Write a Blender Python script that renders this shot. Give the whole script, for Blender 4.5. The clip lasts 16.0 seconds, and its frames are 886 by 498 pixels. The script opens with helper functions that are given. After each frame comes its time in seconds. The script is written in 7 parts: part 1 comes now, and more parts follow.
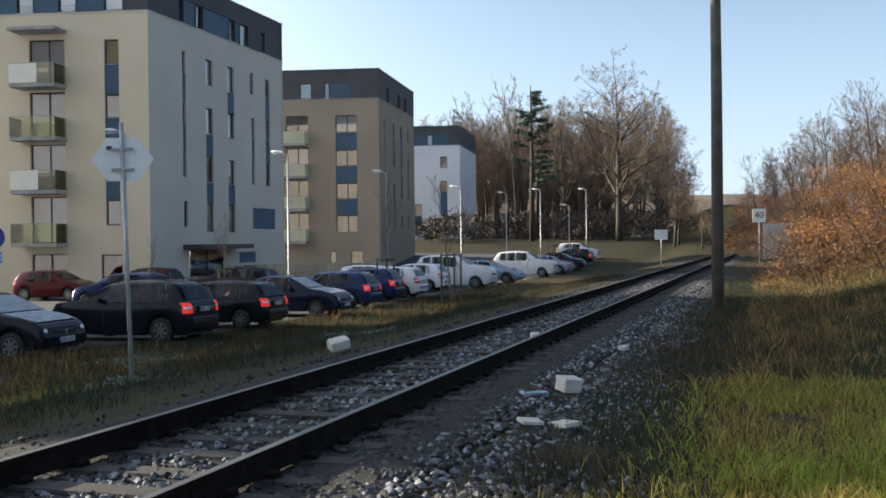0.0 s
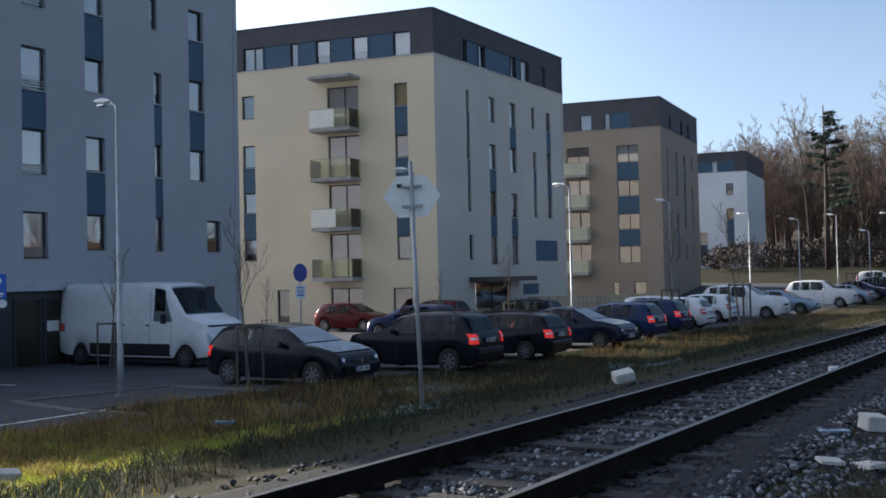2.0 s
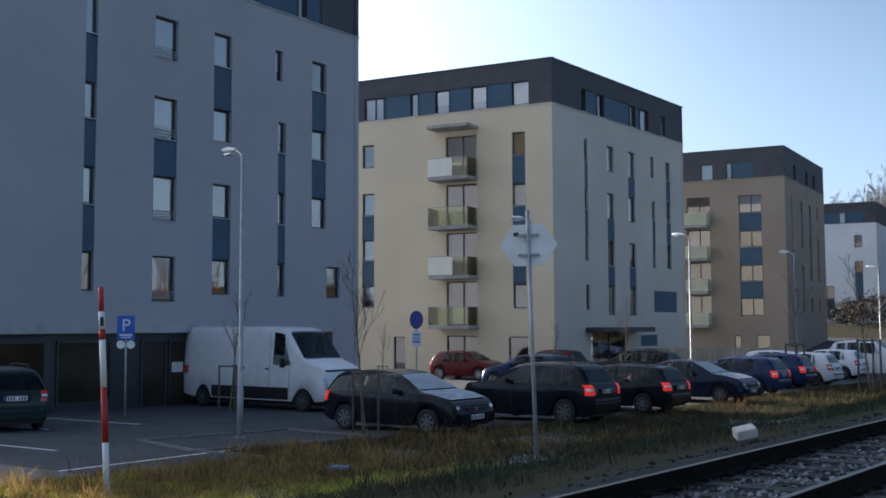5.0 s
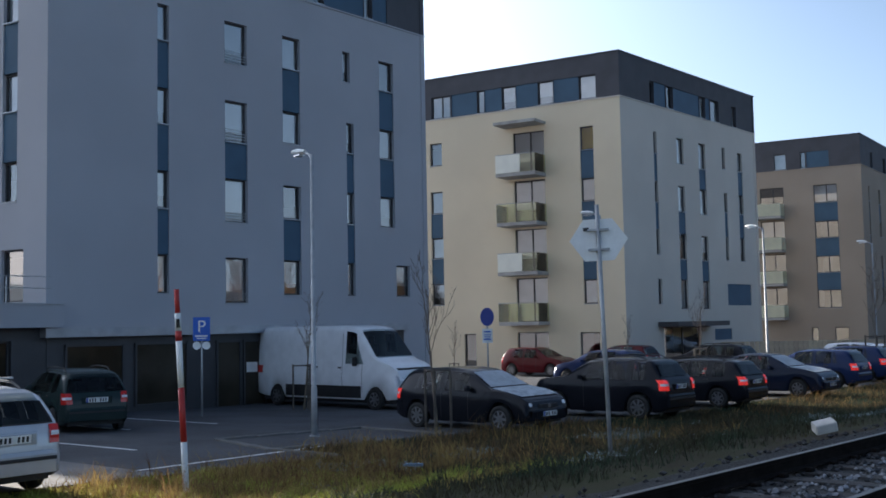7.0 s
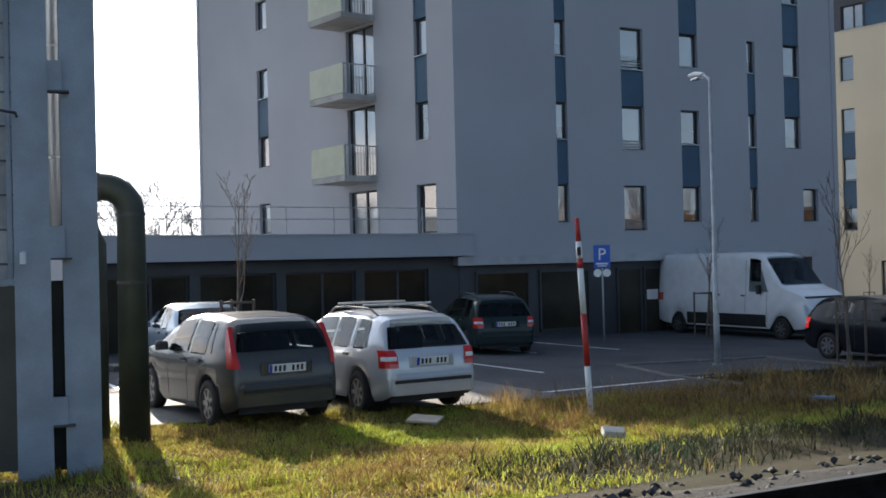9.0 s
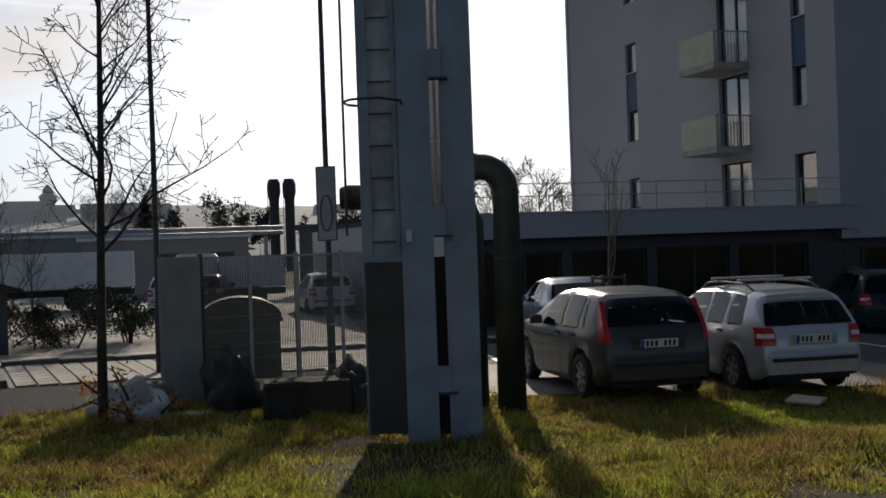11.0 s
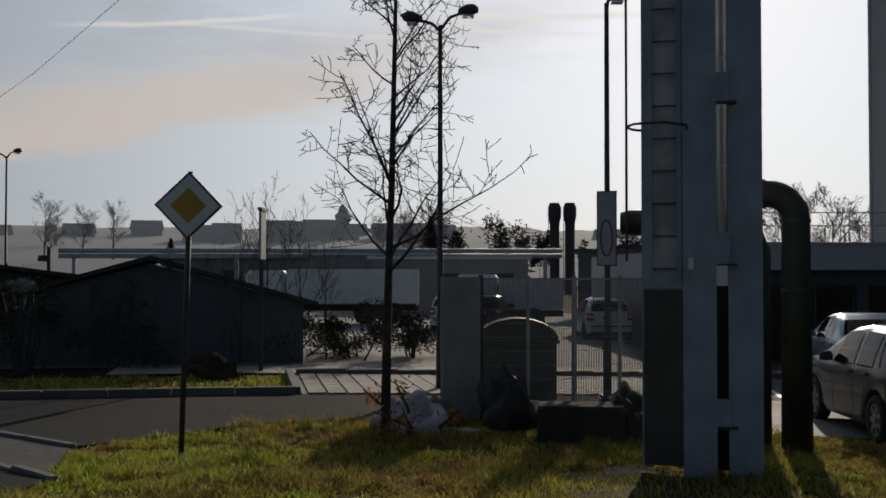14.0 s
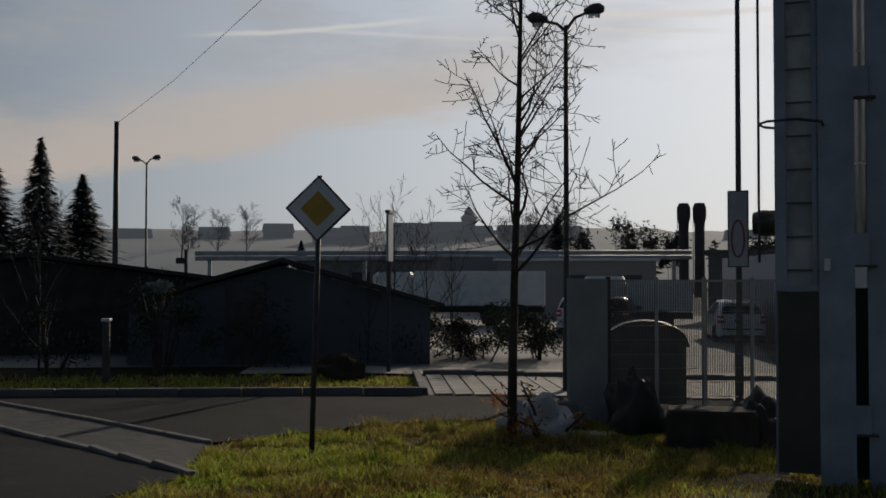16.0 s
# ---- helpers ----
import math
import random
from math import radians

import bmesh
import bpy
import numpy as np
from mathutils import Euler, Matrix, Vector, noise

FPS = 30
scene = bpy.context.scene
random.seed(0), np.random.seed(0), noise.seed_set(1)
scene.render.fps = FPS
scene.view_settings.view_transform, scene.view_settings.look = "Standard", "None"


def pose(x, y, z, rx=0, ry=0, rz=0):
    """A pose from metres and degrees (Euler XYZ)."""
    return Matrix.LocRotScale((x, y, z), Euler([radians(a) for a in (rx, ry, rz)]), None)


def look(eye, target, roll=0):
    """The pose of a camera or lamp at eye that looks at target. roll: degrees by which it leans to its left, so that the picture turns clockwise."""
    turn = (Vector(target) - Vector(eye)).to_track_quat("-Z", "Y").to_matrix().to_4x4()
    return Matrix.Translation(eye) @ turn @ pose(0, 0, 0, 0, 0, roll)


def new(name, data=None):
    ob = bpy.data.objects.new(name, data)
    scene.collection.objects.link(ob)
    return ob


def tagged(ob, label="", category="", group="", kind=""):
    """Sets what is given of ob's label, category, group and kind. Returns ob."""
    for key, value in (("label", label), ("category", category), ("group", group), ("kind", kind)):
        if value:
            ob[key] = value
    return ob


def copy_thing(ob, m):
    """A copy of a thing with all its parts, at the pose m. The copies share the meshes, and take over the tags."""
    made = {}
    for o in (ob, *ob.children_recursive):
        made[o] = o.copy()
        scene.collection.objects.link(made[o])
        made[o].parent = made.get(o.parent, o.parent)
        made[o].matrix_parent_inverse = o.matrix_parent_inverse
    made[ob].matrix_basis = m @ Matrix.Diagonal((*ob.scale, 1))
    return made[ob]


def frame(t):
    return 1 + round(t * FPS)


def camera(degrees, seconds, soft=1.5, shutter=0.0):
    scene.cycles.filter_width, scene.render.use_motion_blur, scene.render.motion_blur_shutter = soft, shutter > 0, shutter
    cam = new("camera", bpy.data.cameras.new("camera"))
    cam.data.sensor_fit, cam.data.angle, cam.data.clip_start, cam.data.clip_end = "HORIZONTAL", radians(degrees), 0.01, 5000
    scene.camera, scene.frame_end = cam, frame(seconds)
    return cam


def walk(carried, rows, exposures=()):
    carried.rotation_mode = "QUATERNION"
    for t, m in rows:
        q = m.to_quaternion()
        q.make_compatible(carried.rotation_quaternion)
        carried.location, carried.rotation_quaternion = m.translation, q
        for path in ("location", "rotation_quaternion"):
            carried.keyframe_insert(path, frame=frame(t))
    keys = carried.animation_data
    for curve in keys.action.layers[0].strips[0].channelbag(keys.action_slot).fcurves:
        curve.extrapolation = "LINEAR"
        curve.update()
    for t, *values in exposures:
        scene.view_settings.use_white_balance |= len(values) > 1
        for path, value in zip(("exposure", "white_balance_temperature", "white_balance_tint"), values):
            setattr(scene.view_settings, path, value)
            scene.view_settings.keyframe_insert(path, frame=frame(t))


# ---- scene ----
cam = camera(44.6, 16.0, soft=1.7)
EYE = 2.4
ROWS = [
    (0, -0.03, -0.39, 0.64), (0.5, 4.44, 0.19, 1.05), (1, 8.47, -0.02, 1.33), (1.5, 11.61, 1.25, 1.26),
    (2, 14.88, 1.53, 1.33), (2.5, 17.70, 1.75, 1.50), (3, 19.04, 1.47, 1.16), (3.5, 19.33, 2.28, 0.62),
    (4, 19.43, 2.17, 0.91), (4.2, 19.71, 2.71, 0.69), (6.3, 22.05, 4.74, 0.63), (6.5, 22.14, 4.42, 0.58),
    (7, 24.74, 4.08, 1.10), (7.5, 27.26, 3.48, 1.43), (8, 33.86, 2.35, 1.85), (8.5, 41.15, 1.53, 1.44),
    (9, 45.68, 0.70, 1.39), (9.5, 50.35, 0.46, 1.42), (10, 55.62, 0.37, 1.75), (10.2, 57.51, 0.30, 1.82),
    (12.3, 74.42, 0.54, 1.15), (12.5, 75.10, 0.83, 0.83), (13, 76.88, 0.92, 0.36), (13.5, 78.48, 1.41, 0.28),
    (14, 79.85, 1.48, -0.03), (14.5, 82.27, 0.88, -0.05), (15, 83.07, 1.53, -0.07), (15.5, 84.61, 2.15, -0.15),
    (16, 86.52, 1.57, -0.03),
]
EXPOSURES = [
    (0, 1.35, 6500, 10), (0.5, 1.35, 6450, 10), (2, 1.1, 6000, 12), (2.5, 1.1, 6000, 12), (3, 1.4, 6050, 12), (3.5, 1.25, 5950, 12), (4, 1.2, 5950, 12), (6.5, 0.9, 5800, 12), (7, 1.15, 5900, 12), (7.5, 1.2, 5950, 12),
    (8, 2.0, 6200, 11), (8.5, 1.5, 6250, 11), (9, 1.2, 6300, 11), (9.5, 1.0, 6500, 11), (10, 0.45, 6550, 11), (12.3, -0.95, 6700, 11), (14.5, -1.02, 6650, 11), (16, -1.22, 6650, 11),
]
walk(cam, [(t, pose(0, 0, EYE, 90 + pitch, roll, yaw)) for t, yaw, pitch, roll in ROWS], EXPOSURES)

# ---- sky and sun ----
SUN_AZ, SUN_EL = 65.7, 18.5  # degrees to the left of +y, degrees up


def make_world():
    w = bpy.data.worlds.new("sky")
    scene.world = w
    w.use_nodes = True
    nt = w.node_tree
    nt.nodes.clear()
    out = nt.nodes.new("ShaderNodeOutputWorld")
    bg = nt.nodes.new("ShaderNodeBackground")
    sky = nt.nodes.new("ShaderNodeTexSky")
    sky.sky_type = "NISHITA"
    sky.sun_disc = False
    sky.sun_elevation = radians(SUN_EL)
    sky.sun_rotation = radians(-SUN_AZ)
    sky.air_density, sky.dust_density, sky.ozone_density = 1.0, 0.35, 1.6
    tc = nt.nodes.new("ShaderNodeTexCoord")
    L = nt.links.new

    def num(op, x, y=None):
        n = nt.nodes.new("ShaderNodeMath")
        n.operation = op
        for i, v in enumerate((x, y)):
            if v is None:
                continue
            if isinstance(v, (int, float)):
                n.inputs[i].default_value = v
            else:
                L(v, n.inputs[i])
        return n.outputs[0]

    def ramp(v, a, b):
        n = nt.nodes.new("ShaderNodeMapRange")
        n.interpolation_type = "SMOOTHSTEP"
        n.inputs["From Min"].default_value, n.inputs["From Max"].default_value = a, b
        L(v, n.inputs["Value"])
        return n.outputs["Result"]

    sep = nt.nodes.new("ShaderNodeSeparateXYZ")
    L(tc.outputs["Generated"], sep.inputs["Vector"])
    west = num("MULTIPLY", sep.outputs["X"], -1)
    bear = num("MULTIPLY", num("ARCTAN2", west, sep.outputs["Y"]), 57.2958)
    elev = num("MULTIPLY", num("ARCSINE", sep.outputs["Z"]), 57.2958)
    # pale winter haze low over the horizon
    hz = nt.nodes.new("ShaderNodeMapRange")
    hz.inputs["From Min"].default_value, hz.inputs["From Max"].default_value = 0.0, 0.32
    hz.inputs["To Min"].default_value, hz.inputs["To Max"].default_value = 0.75, 0.0
    hm = nt.nodes.new("ShaderNodeMixRGB")
    hm.inputs[2].default_value = (5.2, 6.7, 9.0, 1)
    L(sep.outputs["Z"], hz.inputs["Value"])
    L(hz.outputs["Result"], hm.inputs[0])
    L(sky.outputs["Color"], hm.inputs[1])
    # the bright air round the sun
    sx, sy, sz = -math.sin(radians(SUN_AZ)) * math.cos(radians(SUN_EL)), math.cos(radians(SUN_AZ)) * math.cos(radians(SUN_EL)), math.sin(radians(SUN_EL))
    dot = nt.nodes.new("ShaderNodeVectorMath")
    dot.operation = "DOT_PRODUCT"
    dot.inputs[1].default_value = (sx, sy, sz)
    cl = nt.nodes.new("ShaderNodeMath")
    cl.operation = "MAXIMUM"
    cl.inputs[1].default_value = 0.0
    pw = nt.nodes.new("ShaderNodeMath")
    pw.operation = "POWER"
    pw.inputs[1].default_value = 4.2
    au = nt.nodes.new("ShaderNodeMixRGB")
    au.blend_type = "ADD"
    au.inputs[2].default_value = (18.3, 18.9, 20.0, 1)
    L(tc.outputs["Generated"], dot.inputs[0])
    L(dot.outputs["Value"], cl.inputs[0])
    L(cl.outputs[0], pw.inputs[0])
    L(pw.outputs[0], au.inputs[0])
    L(hm.outputs["Color"], au.inputs[1])
    # torn veil of cloud rising to the north-west, and contrails above it
    mp = nt.nodes.new("ShaderNodeMapping")
    mp.inputs["Scale"].default_value = (4.0, 4.0, 16.0)
    L(tc.outputs["Generated"], mp.inputs["Vector"])
    nz = nt.nodes.new("ShaderNodeTexNoise")
    nz.inputs["Scale"].default_value, nz.inputs["Detail"].default_value, nz.inputs["Roughness"].default_value = 1.6, 8, 0.6
    L(mp.outputs["Vector"], nz.inputs["Vector"])
    wob = num("MULTIPLY", num("SUBTRACT", nz.outputs["Fac"], 0.5), 5.0)
    rise = num("MULTIPLY", num("SUBTRACT", 110.0, bear), 0.20)
    off = num("ADD", num("SUBTRACT", num("SUBTRACT", elev, 4.6), rise), wob)
    veil = num("MULTIPLY", ramp(off, -1.3, 0.5), num("SUBTRACT", 1.0, ramp(off, 0.9, 4.6)))
    veil = num("MULTIPLY", num("MULTIPLY", veil, ramp(bear, 74, 90)), num("SUBTRACT", 1.0, ramp(bear, 118, 150)))
    mix = nt.nodes.new("ShaderNodeMixRGB")
    mix.inputs[2].default_value = (19.0, 16.4, 14.2, 1)
    L(num("MULTIPLY", veil, 0.72), mix.inputs[0])
    L(au.outputs["Color"], mix.inputs[1])
    # thin high sheet of cloud
    sheet_ = num("MULTIPLY", num("MULTIPLY", ramp(num("ADD", elev, wob), 8.5, 13), ramp(nz.outputs["Fac"], 0.35, 0.7)), ramp(bear, 66, 84))
    mix1 = nt.nodes.new("ShaderNodeMixRGB")
    mix1.inputs[2].default_value = (13.2, 13.6, 14.2, 1)
    L(num("MULTIPLY", sheet_, 0.55), mix1.inputs[0]), L(mix.outputs["Color"], mix1.inputs[1])
    last = mix1
    for b0, b1, e0, slope, thick, amount in ((68, 82, 13.4, 0.03, 0.28, 0.75), (71, 84, 12.5, 0.07, 0.22, 0.6), (86.5, 101, 13.6, -0.09, 0.2, 0.6), (80, 96, 12.4, 0.04, 0.16, 0.35)):
        mid = num("ADD", e0, num("MULTIPLY", num("SUBTRACT", bear, b0), slope))
        dist = num("ABSOLUTE", num("ADD", num("SUBTRACT", elev, mid), num("MULTIPLY", wob, 0.12)))
        f = num("SUBTRACT", 1.0, ramp(dist, 0.0, thick))
        f = num("MULTIPLY", f, num("MULTIPLY", ramp(bear, b0, b0 + 3), num("SUBTRACT", 1.0, ramp(bear, b1 - 5, b1))))
        mx = nt.nodes.new("ShaderNodeMixRGB")
        mx.inputs[2].default_value = (25, 24, 23, 1)
        L(num("MULTIPLY", f, amount), mx.inputs[0]), L(last.outputs["Color"], mx.inputs[1])
        last = mx
    L(last.outputs["Color"], bg.inputs["Color"])
    bg.inputs["Strength"].default_value = 0.06
    L(bg.outputs["Background"], out.inputs["Surface"])


make_world()
sun = new("sun", bpy.data.lights.new("sun", "SUN"))
sun.data.energy, sun.data.angle, sun.data.color = 5.0, radians(0.6), (1.0, 0.88, 0.70)
sd = Vector((-math.sin(radians(SUN_AZ)) * math.cos(radians(SUN_EL)), math.cos(radians(SUN_AZ)) * math.cos(radians(SUN_EL)), math.sin(radians(SUN_EL))))
sun.matrix_world = look(sd * 200, (0, 0, 0))

# ---- materials ----
def mat(name, color, rough=0.7, var=0.15, scale=3.0, bump=0.0, bscale=40.0, metal=0.0, spec=0.5, second=None, rnd=0.0, island=False, detail=6, transl=0.0, coat=0.0, haze=None):
    """A plain surface: two scales of tone, fine relief, optional second colour in patches and a tone of its own for each object or island."""
    m = bpy.data.materials.new(name)
    m.use_nodes = True
    nt = m.node_tree
    b = nt.nodes["Principled BSDF"]
    L = nt.links.new
    tc = nt.nodes.new("ShaderNodeTexCoord")
    big = nt.nodes.new("ShaderNodeTexNoise")
    big.inputs["Scale"].default_value, big.inputs["Detail"].default_value = scale, detail
    L(tc.outputs["Object"], big.inputs["Vector"])
    fine = nt.nodes.new("ShaderNodeTexNoise")
    fine.inputs["Scale"].default_value, fine.inputs["Detail"].default_value = bscale, 3
    L(tc.outputs["Object"], fine.inputs["Vector"])
    mix = nt.nodes.new("ShaderNodeMixRGB")
    c2 = second or tuple(c * (1 - 2 * var) for c in color)
    mix.inputs[1].default_value, mix.inputs[2].default_value = (*c2, 1), (*color, 1)
    ramp = nt.nodes.new("ShaderNodeMapRange")
    ramp.inputs["From Min"].default_value, ramp.inputs["From Max"].default_value = 0.38, 0.62
    L(big.outputs["Fac"], ramp.inputs["Value"])
    L(ramp.outputs["Result"], mix.inputs[0])
    hsv = nt.nodes.new("ShaderNodeHueSaturation")
    L(mix.outputs["Color"], hsv.inputs["Color"])
    add = nt.nodes.new("ShaderNodeMath")
    add.operation = "MULTIPLY_ADD"
    add.inputs[1].default_value, add.inputs[2].default_value = 2 * var, 1 - var
    L(fine.outputs["Fac"], add.inputs[0])
    val = add.outputs[0]
    if rnd:
        src = nt.nodes.new("ShaderNodeNewGeometry").outputs["Random Per Island"] if island else nt.nodes.new("ShaderNodeObjectInfo").outputs["Random"]
        r = nt.nodes.new("ShaderNodeMath")
        r.operation = "MULTIPLY_ADD"
        r.inputs[1].default_value, r.inputs[2].default_value = 2 * rnd, 1 - rnd
        L(src, r.inputs[0])
        mm = nt.nodes.new("ShaderNodeMath")
        mm.operation = "MULTIPLY"
        L(val, mm.inputs[0]), L(r.outputs[0], mm.inputs[1])
        val = mm.outputs[0]
        h = nt.nodes.new("ShaderNodeMath")
        h.operation = "MULTIPLY_ADD"
        h.inputs[1].default_value, h.inputs[2].default_value = 0.05 * min(1, rnd * 3), 0.5 - 0.025 * min(1, rnd * 3)
        L(src, h.inputs[0]), L(h.outputs[0], hsv.inputs["Hue"])
    L(val, hsv.inputs["Value"])
    L(hsv.outputs["Color"], b.inputs["Base Color"])
    b.inputs["Roughness"].default_value, b.inputs["Metallic"].default_value = rough, metal
    b.inputs["Specular IOR Level"].default_value = spec
    b.inputs["Coat Weight"].default_value = coat
    b.inputs["Coat Roughness"].default_value = 0.03
    if haze:  # the far ridge is a backdrop: haze of the air is added as emission
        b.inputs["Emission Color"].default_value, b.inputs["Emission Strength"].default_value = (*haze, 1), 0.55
    if bump:
        bp = nt.nodes.new("ShaderNodeBump")
        bp.inputs["Strength"].default_value, bp.inputs["Distance"].default_value = bump, 0.02
        L(fine.outputs["Fac"], bp.inputs["Height"])
        L(bp.outputs["Normal"], b.inputs["Normal"])
    if transl:
        t = nt.nodes.new("ShaderNodeBsdfTranslucent")
        L(hsv.outputs["Color"], t.inputs["Color"])
        ms = nt.nodes.new("ShaderNodeMixShader")
        ms.inputs[0].default_value = transl
        L(b.outputs[0], ms.inputs[1]), L(t.outputs[0], ms.inputs[2])
        L(ms.outputs[0], nt.nodes["Material Output"].inputs["Surface"])
    return m


def glass(name, tint=(0.75, 0.8, 0.85), ior=1.9, clear=0.9):
    """A pane: mirror-like by Fresnel, otherwise clear with a tint."""
    m = bpy.data.materials.new(name)
    m.use_nodes = True
    nt = m.node_tree
    nt.nodes.remove(nt.nodes["Principled BSDF"])
    fr = nt.nodes.new("ShaderNodeFresnel")
    fr.inputs["IOR"].default_value = ior
    gl = nt.nodes.new("ShaderNodeBsdfGlossy")
    gl.inputs["Roughness"].default_value = 0.02
    tr = nt.nodes.new("ShaderNodeBsdfTransparent")
    tr.inputs["Color"].default_value = (*[c * clear for c in tint], 1)
    ms = nt.nodes.new("ShaderNodeMixShader")
    nt.links.new(fr.outputs[0], ms.inputs[0])
    nt.links.new(tr.outputs[0], ms.inputs[1])
    nt.links.new(gl.outputs[0], ms.inputs[2])
    nt.links.new(ms.outputs[0], nt.nodes["Material Output"].inputs["Surface"])
    return m


def glow(name, color, strength):
    m = mat(name, color, 0.3, 0.02)
    b = m.node_tree.nodes["Principled BSDF"]
    b.inputs["Emission Color"].default_value, b.inputs["Emission Strength"].default_value = (*color, 1), strength
    return m


